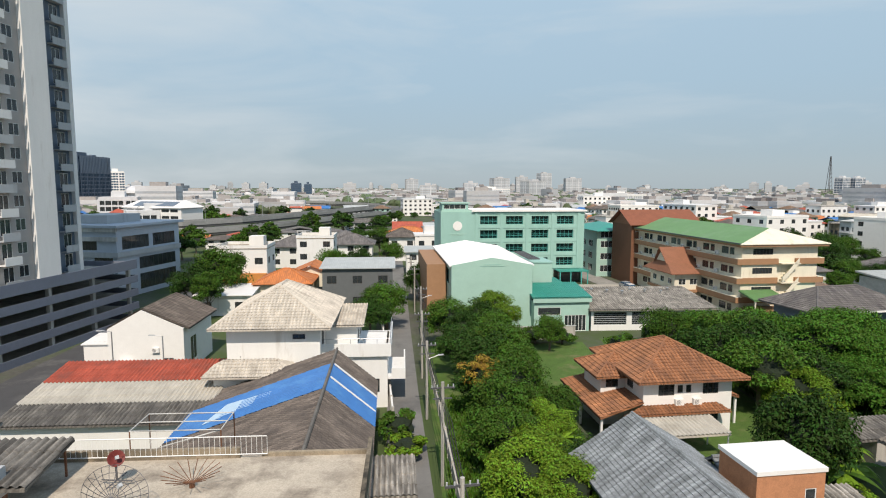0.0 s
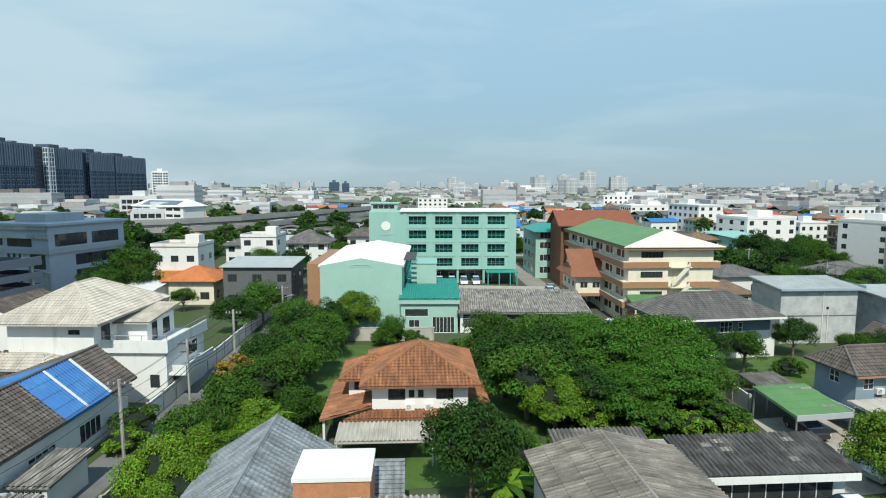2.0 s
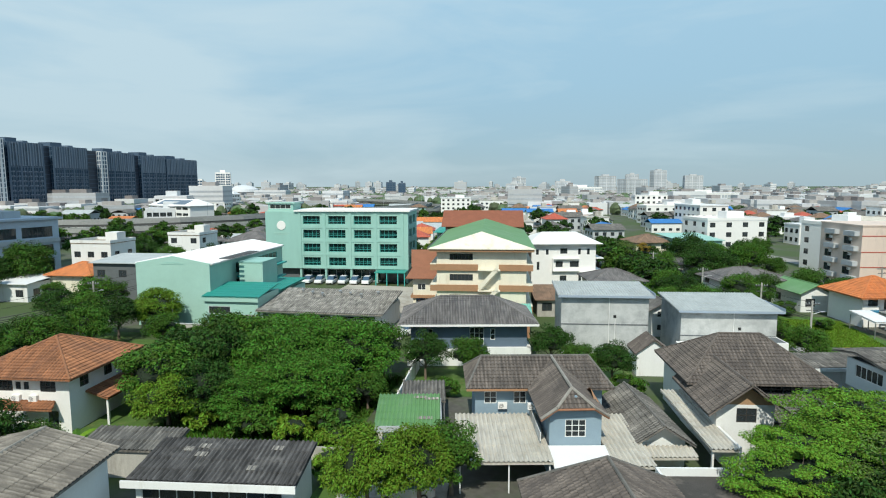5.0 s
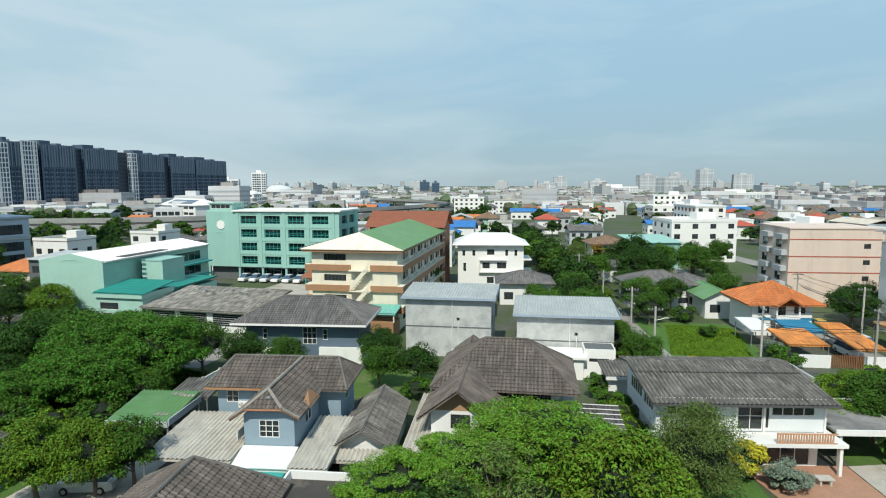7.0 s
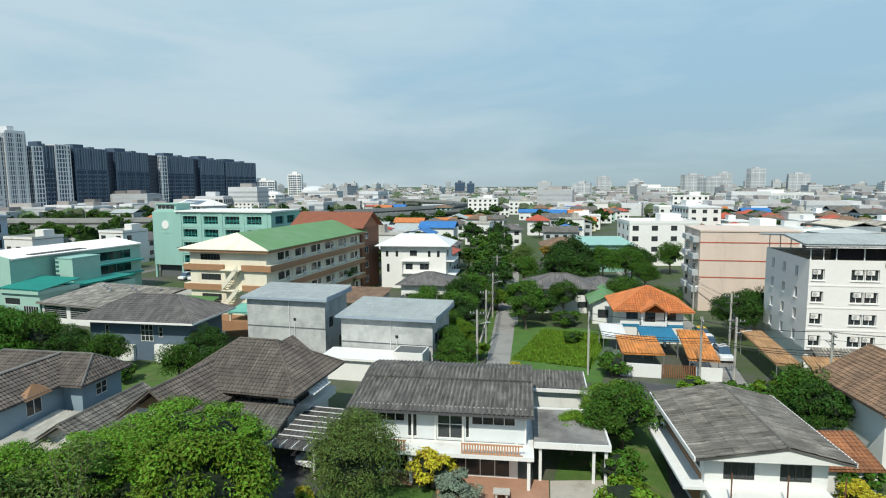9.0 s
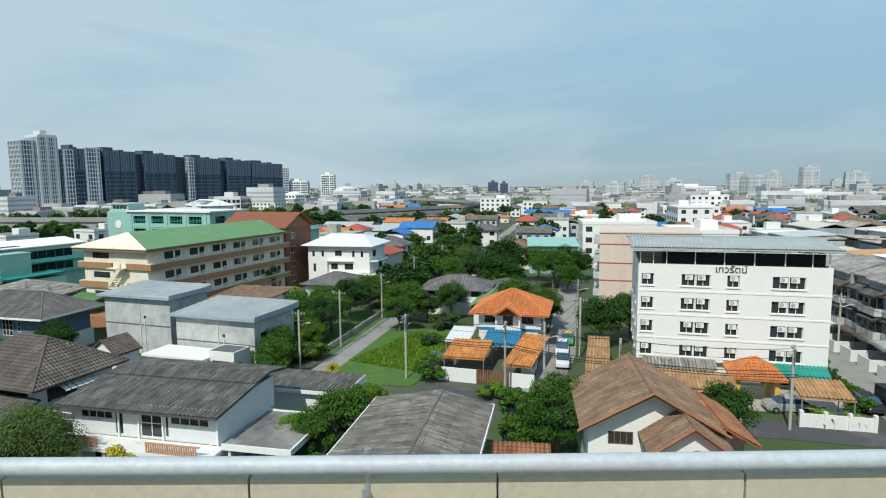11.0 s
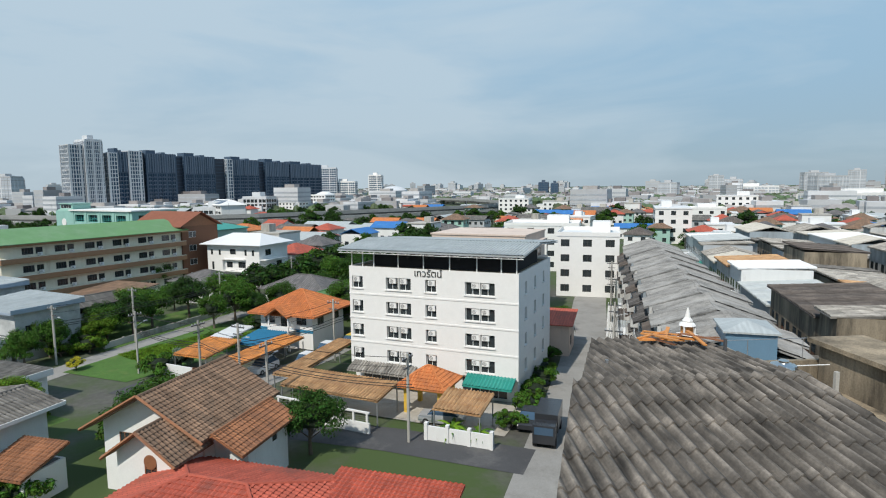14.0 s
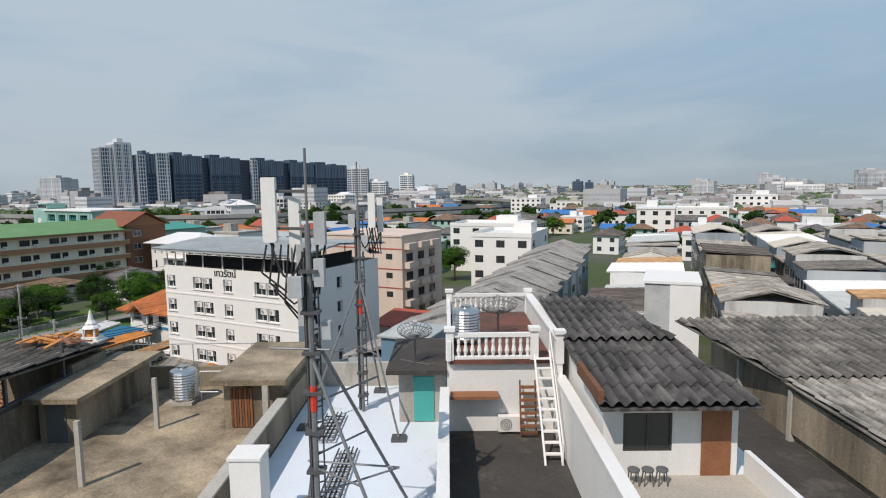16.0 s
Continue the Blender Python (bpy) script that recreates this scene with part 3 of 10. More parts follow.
def aircon(parent, x, y, z, rot=0):
    """An outdoor unit on brackets against a wall that faces -y."""
    key = "aircon"
    if key not in SASH:
        bm = boxes((0, -0.32, 0, 0.8, -0.02, 0.55))
        bmesh.ops.bevel(bm, geom=bm.edges[:], offset=0.02, segments=1)
        me = bpy.data.meshes.new("air_conditioner")
        bm.to_mesh(me)
        bm.free()
        me.materials.append(WHITE_CLEAN)
        bm = bmesh.new()
        for r in (0.06, 0.13, 0.20):
            k = 12
            for i in range(k):
                a, b = 2 * math.pi * i / k, 2 * math.pi * (i + 1) / k
                rod(bm, (0.28 + r * math.cos(a), -0.335, 0.28 + r * math.sin(a)), (0.28 + r * math.cos(b), -0.335, 0.28 + r * math.sin(b)), 0.012, 4)
        box(bm, 0.1, -0.3, -0.05, 0.14, 0, 0)
        box(bm, 0.66, -0.3, -0.05, 0.70, 0, 0)
        mf = bpy.data.meshes.new("fan_grille")
        bm.to_mesh(mf)
        bm.free()
        mf.materials.append(DARK_STEEL)
        SASH[key] = (me, mf)
    ob = new("air_conditioner", SASH[key][0])
    ob.parent = parent
    ob.matrix_basis = pose(x, y, z, 0, 0, rot)
    g = new("fan_grille", SASH[key][1])
    g.parent = ob
    return ob


def parapet(parent, x0, y0, x1, y1, z, h, material, t=0.15, name="parapet"):
    return part(name, boxes((x0, y0, z, x1, y0 + t, z + h), (x0, y1 - t, z, x1, y1, z + h), (x0, y0 + t, z, x0 + t, y1 - t, z + h), (x1 - t, y0 + t, z, x1, y1 - t, z + h)), material, parent)


def slab(parent, x0, y0, z0, x1, y1, z1, material, name="slab", label=""):
    return part(name, boxes((x0, y0, z0, x1, y1, z1)), material, parent, label)


# ---- ground, roads ----
def sheet(name, pts, z, material, label, category, kind="structure", thick=0.0):
    bm = bmesh.new()
    if thick:
        prism(bm, [(x, y, z) for x, y in pts], thick)
    else:
        bm.faces.new([bm.verts.new((x, y, z)) for x, y in pts])
    return tagged(part(name, bm, material, None), label, category, "", kind)


GROUND_MAT = mat("city_ground", (0.085, 0.082, 0.07), 0.95, 0.35, 0.08, 1.5, dirt=(0.05, 0.08, 0.02), amount=0.8, bump=0.2)
sheet("ground", [(-4500, -4500), (4500, -4500), (4500, 4500), (-4500, 4500)], 0.0, GROUND_MAT, "dusty grey-green city ground between the houses", "ground")


def strip(name, pts, width, z, material, label, category):
    """A road along the points."""
    pts = [Vector(p) for p in pts]
    lo, hi = [], []
    for i, p in enumerate(pts):
        d = (pts[min(i + 1, len(pts) - 1)] - pts[max(i - 1, 0)]).normalized()
        nrm = Vector((-d.y, d.x)) * width / 2
        lo.append(p - nrm), hi.append(p + nrm)
    bm = bmesh.new()
    a = [bm.verts.new((p.x, p.y, z)) for p in lo]
    b = [bm.verts.new((p.x, p.y, z)) for p in hi]
    for i in range(len(pts) - 1):
        bm.faces.new((a[i], a[i + 1], b[i + 1], b[i]))
    return tagged(part(name, bm, material, None), label, category, "", "structure")


LANE = mat("worn_pale_asphalt", (0.17, 0.168, 0.16), 0.9, 0.22, 0.3, 18, dirt=(0.10, 0.10, 0.098), amount=0.4)
strip("road", [(0.6, 10), (-2.3, 39.8), (-4.4, 62), (-6.9, 91), (-9.2, 119.5), (-14, 175)], 3.4, 0.03, LANE, "narrow grey asphalt lane between garden walls", "road")
strip("road", [(118, 45), (110, 71), (102.2, 93.5), (94.5, 121.5), (65.5, 225.5), (30, 350)], 3.8, 0.03, ROAD_CONCRETE, "straight pale concrete lane lined with trees", "road")
strip("road", [(174, 70), (163.3, 103.9), (155.9, 127.7), (141.8, 166), (105, 275)], 6.0, 0.03, ROAD_CONCRETE, "concrete lane in front of the row houses", "road")
strip("road", [(116, 91.8), (119, 92.5), (140, 94.5), (150, 98), (162, 101)], 4.6, 0.034, ASPHALT, "grey asphalt cross lane past the walled houses", "road")
strip("road", [(128, 97), (126, 112), (116, 150), (100, 210)], 4.0, 0.038, ROAD_CONCRETE, "narrow concrete lane with parked cars", "road")
strip("road", [(44, 60), (43, 90), (38, 130), (28, 200)], 5.0, 0.03, ROAD_CONCRETE, "concrete driveway between the school and the green building", "road")
strip("road", [(-43, 30), (-43.5, 60), (-46, 95), (-50, 125)], 12.0, 0.03, ASPHALT, "dark asphalt street beside the parking podium", "road")
sheet("lawn", [(104.2, 90), (114.5, 92.5), (114.5, 100), (112, 118), (97.5, 116)], 0.05, GRASS_BRIGHT, "bright green grass plot beside the lane", "lawn")
sheet("lawn", [(99.5, 52), (109, 54), (106.4, 63.8), (99.5, 61.8)], 0.05, GRASS_BRIGHT, "small mown lawn in front of the white house", "lawn")
sheet("lawn", [(8, 60), (20, 61), (20, 82), (7, 80)], 0.05, GRASS, "dry green lawn behind the orange-roofed house", "lawn")
sheet("lawn", [(34, 48), (52, 50), (50, 74), (32, 72)], 0.05, GRASS, "overgrown green plot under spreading trees", "lawn")
for pts in ([(0.5, 33), (13, 34), (9, 60), (6, 84), (-3, 82)], [(21, 42), (32, 44), (33, 78), (23, 84)], [(78, 38), (100, 42), (98, 50), (79, 53)], [(115.5, 58), (124, 60), (121, 84), (113, 82)], [(50, 66), (78, 72), (77, 82), (50, 76)], [(86, 96), (99, 97), (92, 126), (82, 124)], [(130, 82), (137, 84), (134, 93), (127, 91)], [(110, 98), (113, 99), (110, 118), (107, 117)], [(52, 43), (62, 45), (61, 51), (52, 49)], [(-14, 84), (-10, 84), (-13, 120), (-18, 120)]):
    sheet("garden_soil", pts, 0.02, GRASS, "patchy green garden ground below the trees", "garden")
sheet("paving", [(22, 99), (44, 101), (42, 131), (20, 131)], 0.06, PAVING, "pale concrete parking yard of the green building", "paving")
sheet("paving", [(138, 99.5), (158, 104), (156.5, 112), (136, 107)], 0.06, PAVING, "concrete forecourt of the apartment block", "paving")
sheet("paving", [(106.6, 63.8), (109.2, 58), (116, 60), (114.0, 68.4), (106.0, 66.2)], 0.06, TERRACE, "brown tiled terrace in front of the white house", "paving")
sheet("paving", [(116.1, 60), (120.2, 61.4), (117.8, 70), (114.1, 68.4)], 0.06, PAVING, "stained concrete driveway below the carport", "paving")
sheet("paving", [(91.5, 50), (98.4, 51), (98.6, 66.5), (92.5, 65.5)], 0.055, ASPHALT, "dark asphalt driveway below the carport", "paving")
sheet("paving", [(102.0, 63.0), (104.6, 63.7), (104.2, 66.0), (101.4, 65.4)], 0.07, TERRACE, "terracotta tiled doorstep of the white house", "paving")
sheet("paving", [(54, 44), (62, 46), (60, 60), (53, 58)], 0.06, PAVING, "worn concrete yard beside the green carport", "paving")

# ---- viaduct under the camera ----
RAD = 315.0


def arc(theta, off):
    a = radians(theta)
    return ((RAD - off) * math.sin(a), RAD - (RAD - off) * math.cos(a))


def band(name, t0, t1, off0, off1, z0, z1, material, parent, step=1.0, label=""):
    bm = bmesh.new()
    n = max(1, int(round((t1 - t0) / step)))
    prev = None
    for i in range(n + 1):
        th = t0 + (t1 - t0) * i / n
        p, q = arc(th, off0), arc(th, off1)
        ring = [bm.verts.new((*p, z0)), bm.verts.new((*q, z0)), bm.verts.new((*q, z1)), bm.verts.new((*p, z1))]
        if prev:
            for k in range(4):
                bm.faces.new((prev[k], prev[(k + 1) % 4], ring[(k + 1) % 4], ring[k]))
        else:
            bm.faces.new(ring)
        prev = ring
    bm.faces.new(prev[::-1])
    bmesh.ops.recalc_face_normals(bm, faces=bm.faces[:])
    return part(name, bm, material, parent, label)


VIADUCT_CONC = mat("viaduct_concrete", (0.42, 0.38, 0.29), 0.85, 0.14, 0.6, 12, dirt=(0.36, 0.33, 0.27), amount=0.4, streak=True)
viaduct = thing("railway_viaduct", 0, 0, 0, "long curved concrete railway viaduct above the houses", "viaduct", kind="structure")
band("deck", -12, 52, -4.0, 3.2, 18.2, 18.8, VIADUCT_CONC, viaduct)
band("track_slab", -12, 52, -1.4, 1.4, 18.8, 19.1, VIADUCT_CONC, viaduct)
for o in (-0.72, 0.72):
    band("rail", -12, 52, o - 0.04, o + 0.04, 19.1, 19.27, STEEL, viaduct)
band("parapet", -12, 52, 3.0, 3.2, 18.8, 19.4, VIADUCT_CONC, viaduct)
TOP = 20.14
P0, P1 = 25.0, 34.6
band("deck", P0, P1, 3.2, 6.4, 18.2, 18.8, VIADUCT_CONC, viaduct)
joint = P0
while joint < P1 - 0.1:
    band("barrier_panel", joint, min(joint + 0.40, P1) - 0.004, 6.05, 6.25, 18.8, TOP - 0.06, VIADUCT_CONC, viaduct, 0.2)
    joint += 0.40
hand = thing("handrail", 0, 0, 0, "grey galvanised pipe rail clamped on the concrete barrier", "handrail", kind="structure")
bm = bmesh.new()
th, prev = P0, None
while th <= P1:
    x, y = arc(th, 5.98)
    d = Vector((arc(th, 5.0)[0] - x, arc(th, 5.0)[1] - y, 0)).normalized()
    ring = [bm.verts.new(Vector((x, y, TOP + 0.10)) + d * 0.075 * math.cos(a * math.pi / 6) + Vector((0, 0, 0.075 * math.sin(a * math.pi / 6)))) for a in range(12)]
    if prev:
        for k in range(12):
            bm.faces.new((prev[k], prev[(k + 1) % 12], ring[(k + 1) % 12], ring[k])).smooth = True
    prev, th = ring, th + 0.1
bmesh.ops.recalc_face_normals(bm, faces=bm.faces[:])
part("pipe", bm, mat("weathered_galvanised_pipe", (0.44, 0.47, 0.49), 0.6, 0.15, 1.5, metal=0.1), hand)
th = P0 + 0.35
while th < P1:
    (x, y), (x2, y2) = arc(th, 5.85), arc(th, 6.07)
    part("clamp", rods([((x2, y2, TOP - 0.4), (x2, y2, TOP + 0.2), 0.035), ((x, y, TOP - 0.2), (x2, y2, TOP - 0.2), 0.03), ((x, y, TOP - 0.2), (x, y, TOP - 0.06), 0.03)]), STEEL, hand)
    th += 0.88
for th in range(-10, 52, 6):
    x, y = arc(th, 0.3)
    pier = thing("viaduct_pier", x, y, th, "tall round concrete pier under the railway deck", "pier", "viaduct piers", kind="structure")
    bm = bmesh.new()
    lathe(bm, 0, 0, [(1.0, 0), (1.0, 15.6), (1.9, 18.2)], 16)
    part("column", bm, VIADUCT_CONC, pier)

# ---- parking podium and tower ----
pod = thing("parking_podium", -54.6, 49.0, -5.5, "grey multi-storey parking podium with open decks", "parking garage")
for k in range(5):
    z = 0.2 + 2.2 * k
    slab(pod, -26, -24, z - 0.2, 0, 46, z, CONCRETE, "deck")
    part("spandrel", boxes((-26, -24.1, z - 0.25, 0.1, -24, z + 0.85 + (0.4 if k == 4 else 0)), (0, -24, z - 0.25, 0.15, 46, z + 0.85 + (0.4 if k == 4 else 0)), (-26, 46, z - 0.25, 0.1, 46.12, z + 0.85)), mat("navy_grey_parking_panel_%d" % k, (0.15, 0.17, 0.215), 0.6, 0.12), pod)
for k in range(9):
    for u in (-0.7, -9.0):
        slab(pod, u, -23 + 8.4 * k, 0, u + 0.5, -22.5 + 8.4 * k, 9.0, CONCRETE, "column")
slab(pod, -26, -24, 0, -12, 46, 9.2, DARK_GREY, "ramp_core")

tower = thing("residential_tower", -75.5, 60.0, -5.5, "tall grey and white residential tower on a podium", "apartment tower", z=9.3)
TOWER_WALL = mat("greige_tower_paint", (0.40, 0.37, 0.35), 0.75, 0.12, 0.4, dirt=(0.3, 0.28, 0.27), amount=0.2, streak=True)
H = 92.0
tw = []
for k in range(30):
    z = 1.2 + 3.0 * k
    tw += [(2.0, z, 1.8, 1.5, 2, 1), (6.0, z - 0.6, 1.6, 2.1, 2, 1), (9.6, z, 1.8, 1.5, 2, 1), (13.2, z - 0.6, 1.6, 2.1, 2, 1), (15.6, z, 1.6, 1.5, 2, 1), (23.2, z - 0.6, 1.6, 2.1, 2, 1), (25.6, z, 1.4, 1.5, 2, 1), (28.0, z - 0.6, 1.6, 2.1, 2, 1)]
shell(tower, 20, 22.3, 0, H, TOWER_WALL, {"R": [r for r in tw if r[0] < 18]}, 0.3)
shell(tower, 16.5, 9.0, 0, H, DARKBLUE, {"R": [(r[0] - 22.3, *r[1:]) for r in tw if r[0] > 22]}, 0.3, y=22.32)
part("pier", boxes((20.0, 18.4, 0, 20.6, 22.3, H)), WHITE, tower, "smooth white blank wall strip")
part("pier", boxes((16.5, 30.5, 0, 17.1, 31.3, H)), WHITE, tower, "smooth white blank wall strip")
for k in range(30):
    z = 3.0 * k
    bm = boxes((20.0, 5.6, z, 21.0, 8.4, z + 0.15), (20.9, 5.6, z + 0.15, 21.0, 8.4, z + 1.05), (20.0, 12.8, z, 21.0, 15.4, z + 0.15), (20.9, 12.8, z + 0.15, 21.0, 15.4, z + 1.05))
    part("balcony", bm, WHITE if k % 2 else GREY_PAINT, tower)
    part("balcony", boxes((16.5, 22.6, z, 17.4, 25.2, z + 0.15), (17.32, 22.6, z + 0.15, 17.4, 25.2, z + 1.05), (16.5, 27.6, z, 17.4, 30.2, z + 0.15), (17.32, 27.6, z + 0.15, 17.4, 30.2, z + 1.05)), GREY_PAINT, tower)
slab(tower, -0.5, -0.5, H, 20.8, 31.6, H + 0.5, GREY_PAINT, "roof")

# ---- grey office block ----
office = thing("office_block", -79.0, 115.2, -9.3, "blue-grey modern office block with deep dark openings", "office building")
OFFICE = mat("pale_blue_grey_office_paint", (0.42, 0.48, 0.55), 0.6, 0.1)
shell(office, 16, 20, 0, 14.0, OFFICE, {
    "F": [(1.0, 9.8, 3.0, 2.0, 3, 1), (5.0, 5.4, 0.7, 2.8, 1, 1), (6.5, 5.4, 0.7, 2.8, 1, 1), (8.0, 5.4, 0.7, 2.8, 1, 1), (5.0, 1.4, 0.7, 2.8, 1, 1), (6.5, 1.4, 0.7, 2.8, 1, 1), (8.0, 1.4, 0.7, 2.8, 1, 1), (5.2, 9.6, 6.5, 2.6, 5, 1), (11.0, 5.0, 4.0, 3.2, 4, 2)],
    "R": [(1.2, 9.6, 8.0, 2.6, 6, 1), (10.5, 9.6, 7.5, 2.6, 6, 1), (6.0, 5.2, 12.0, 2.4, 8, 1), (6.0, 1.0, 12.0, 3.2, 8, 1)]}, 0.35, frame_mat=DARK_FRAME)
slab(office, -0.8, -0.8, 14.0, 16.8, 20.8, 14.5, OFFICE, "roof")
slab(office, 3, 4, 14.5, 11, 14, 16.2, GREY_PAINT, "plant_room")
for z in (3.7, 11.4, 13.2):
    part("floor_band", boxes((-0.3, -0.5, z, 16.3, -0.02, z + 0.8)), AGED_WHITE, office, "pale floor band")
part("fascia", boxes((0.2, -0.35, 8.2, 16.3, -0.02, 9.2), (16.02, -0.3, 8.2, 16.4, 20, 9.2), (9.6, -0.5, 0, 16.4, -0.05, 4.4)), GREY_PAINT, office)

# ---- green hotel-like block ----
hotel = thing("office_building", -0.5, 131.5, 7.2, "mint green five-storey building with a round wall emblem", "office building")
hw = [(u, z, 4.0, 1.9, 4, 2) for z in (3.9, 7.1, 10.3, 13.5) for u in (9.0, 15.0, 21.0, 27.0)]
sw = [(u, z, 3.6, 1.9, 4, 2) for z in (4.0, 7.2, 10.4, 13.5) for u in (1.2, 6.4)]
shell(hotel, 33.6, 13, 3.2, 16.4, MINT, {"F": hw, "R": sw}, 0.6, frame_mat=TEAL, pane_mat=GLASS_TEAL, inset=0.42)
shell(hotel, 33.0, 11.5, 0, 3.2, DARK_GREY, {"F": [(8.0, 0.2, 20, 2.6, 10, 1)]}, 0.3, x=0.3, y=1.4, pane_mat=GLASS_TEAL)
part("column", boxes(*[(u - 0.25, 0.05, 0, u + 0.25, 0.55, 3.2) for u in (0.3, 8.2, 14.2, 20.2, 26.2, 33.2)]), MINT, hotel)
part("pilaster", boxes(*[(u - 0.35, -0.16, 3.2, u + 0.35, 0, 16.4) for u in (8.2, 14.0, 20.0, 26.0, 32.2)]), MINT, hotel)
part("spandrel", boxes(*[(8.55, -0.09, z, 31.85, 0, z + 0.5) for z in (3.2, 6.2, 9.4, 12.6, 15.8)]), MINT, hotel)
part("window_rail", boxes(*[(u + 0.1, 0.12, z, u + 3.9, 0.2, z + 0.06) for z in (4.5, 7.7, 10.9, 14.1) for u in (9.0, 15.0, 21.0, 27.0)]), TEAL, hotel)
part("cornice", boxes((7.0, -0.5, 16.4, 34.1, 13.4, 16.75)), WHITE_CLEAN, hotel)
slab(hotel, 0.2, 0.4, 16.4, 7.0, 10, 16.7, MINT_PALE, "roof")
shell(hotel, 6.0, 5.0, 16.7, 18.2, MINT, {"F": [(0.4, 17.0, 5.0, 1.0, 4, 1)]}, 0.25, x=0.4, y=1.0)
slab(hotel, 0.1, 0.7, 18.2, 6.8, 6.3, 18.45, MINT_PALE, "canopy")
bm = bmesh.new()
rod(bm, (3.8, -0.12, 13.2), (3.8, 0.02, 13.2), 1.05, 24)
part("emblem", bm, WHITE_CLEAN, hotel, "plain round white emblem disc")
part("lettering_bar", boxes((2.0, -0.04, 11.35, 5.9, 0.0, 11.5), (2.4, -0.04, 11.05, 5.4, 0.0, 11.2)), MINT_PALE, hotel, "two thin rows of unreadable lettering")
slab(hotel, 26.5, -4, 2.9, 33.5, -0.05, 3.1, TEAL_ROOF, "entrance_canopy")
part("canopy_post", boxes(*[(u, -3.9, 0, u + 0.2, -3.7, 2.9) for u in (26.7, 29.2, 31.7, 33.2)]), TEAL, hotel)

# ---- mint hall, tower, annex, shed ----
hall = thing("hall", 1.3, 88.0, 6.0, "pale mint hall with a shallow white metal roof", "hall")
shell(hall, 12.6, 29, 0, 10.2, MINT_PALE, {"R": [(8.5, z, 17.5, 1.8, 9, 1) for z in (4.6, 7.4)], "L": [(2, 6.8, 24, 2.4, 12, 1)]}, 0.3, frame_mat=TEAL, pane_mat=GLASS_TEAL)
gable_wall(hall, 0, 12.6, 0, 10.2, 1.15, MINT_PALE)
gable_roof(hall, -0.3, 0.22, 12.9, 29.3, 10.12, 1.12, ROOF_WHITE, SHEET)
slab(hall, 12.62, 9, 6.6, 13.6, 29, 6.9, TEAL, "ledge")
slab(hall, 12.62, 9, 3.9, 13.4, 29, 4.2, TEAL, "ledge")
part("louvre", boxes(*[(12.7, 3 + 0.7 * k, 10.6, 14.6, 3.25 + 0.7 * k, 10.75) for k in range(16)]), DARK_STEEL, hall)
part("emblem", boxes((4.4, -0.05, 10.0, 8.2, 0, 10.08), (4.9, -0.05, 10.25, 7.6, 0, 10.33)), MINT, hall, "faint unreadable wall lettering")
hall_left = thing("side_wing", -0.6, 90.0, 6.0, "narrow wing in orange-brown paint beside the hall", "building")
slab(hall_left, -1.6, 4, 0, 1.6, 26, 9.6, TERRACOTTA_PAINT, "wall")
stair = thing("stair_tower", 14.2, 97.0, 6.0, "plain mint stair tower beside the hall", "building")
shell(stair, 4.2, 6.0, 0, 9.4, MINT_PALE, {}, 0.2)
slab(stair, -0.1, -0.1, 9.4, 4.3, 6.1, 9.6, MINT, "roof")
annex = thing("annex", 13.9, 87.6, 6.0, "low mint annex with a teal sheet roof", "building")
shell(annex, 8.7, 7.5, 0, 4.6, MINT_PALE, {"F": [(0.6, 2.6, 3.6, 1.2, 1, 1), (1.2, 0.7, 1.7, 1.4, 2, 1), (4.8, 0.05, 3.4, 2.5, 6, 1)]}, 0.25)
mono_roof(annex, -0.3, -0.4, 9.0, 7.6, 5.4, 6.4, TEAL_ROOF, SHEET)
part("fascia", boxes((-0.25, -0.4, 4.6, 8.95, -0.2, 5.3), (8.75, -0.2, 4.6, 8.95, 7.5, 5.4)), MINT_PALE, annex)
slab(annex, 4.2, 7.6, 0, 8.9, 20, 4.4, MINT, "rear_block")
mono_roof(annex, 4.0, 7.6, 9.1, 20.2, 5.0, 5.2, TEAL_ROOF, SHEET)
shed = thing("workshop", 22.9, 88.6, 3.5, "long low workshop with a stained pale sheet roof", "building")
shell(shed, 19.3, 11.5, 0, 3.3, WHITE, {"F": [(0.4, 0.9, 5.2, 2.0, 1, 6), (6.4, 0.9, 5.0, 2.0, 1, 6), (12.4, 0.9, 6.0, 2.0, 1, 6)]}, 0.2, frame_mat=GREY_PAINT)
mono_roof(shed, -0.5, -0.8, 19.8, 11.8, 3.45, 4.8, FIBRE_PALE, SHEET)
for k in range(7):
    bm = bmesh.new()
    lathe(bm, 3 + 2.2 * k, 9.5 - (k % 3) * 1.2, [(0.12, 4.2), (0.12, 4.75), (0.28, 4.8), (0.28, 4.95), (0.05, 5.05)], 8)
    part("roof_vent", bm, STEEL, shed)

# ---- school ----
school = thing("school_building", 49.3, 95.7, 8.0, "cream four-storey school with brown floor bands and green roof", "school")
SW, SD = 13.8, 37.0
fr = [(u, z, 1.9, 1.2, 4, 1) for z in (1.2, 4.4, 7.6, 10.8) for u in (3.2 + 5.6 * k for k in range(6))]
fr += [(u + 2.3, z, 1.2, 1.2, 2, 1) for z in (1.2, 4.4, 7.6, 10.8) for u in (3.2 + 5.6 * k for k in range(6))]
shell(school, SW, SD, 0, 12.7, CREAM, {"F": [(2.0, z, 3.6, 1.0, 6, 1) for z in (1.4, 4.6, 7.8, 11.0)], "R": fr, "L": fr}, 0.25, frame_mat=DARK_FRAME)
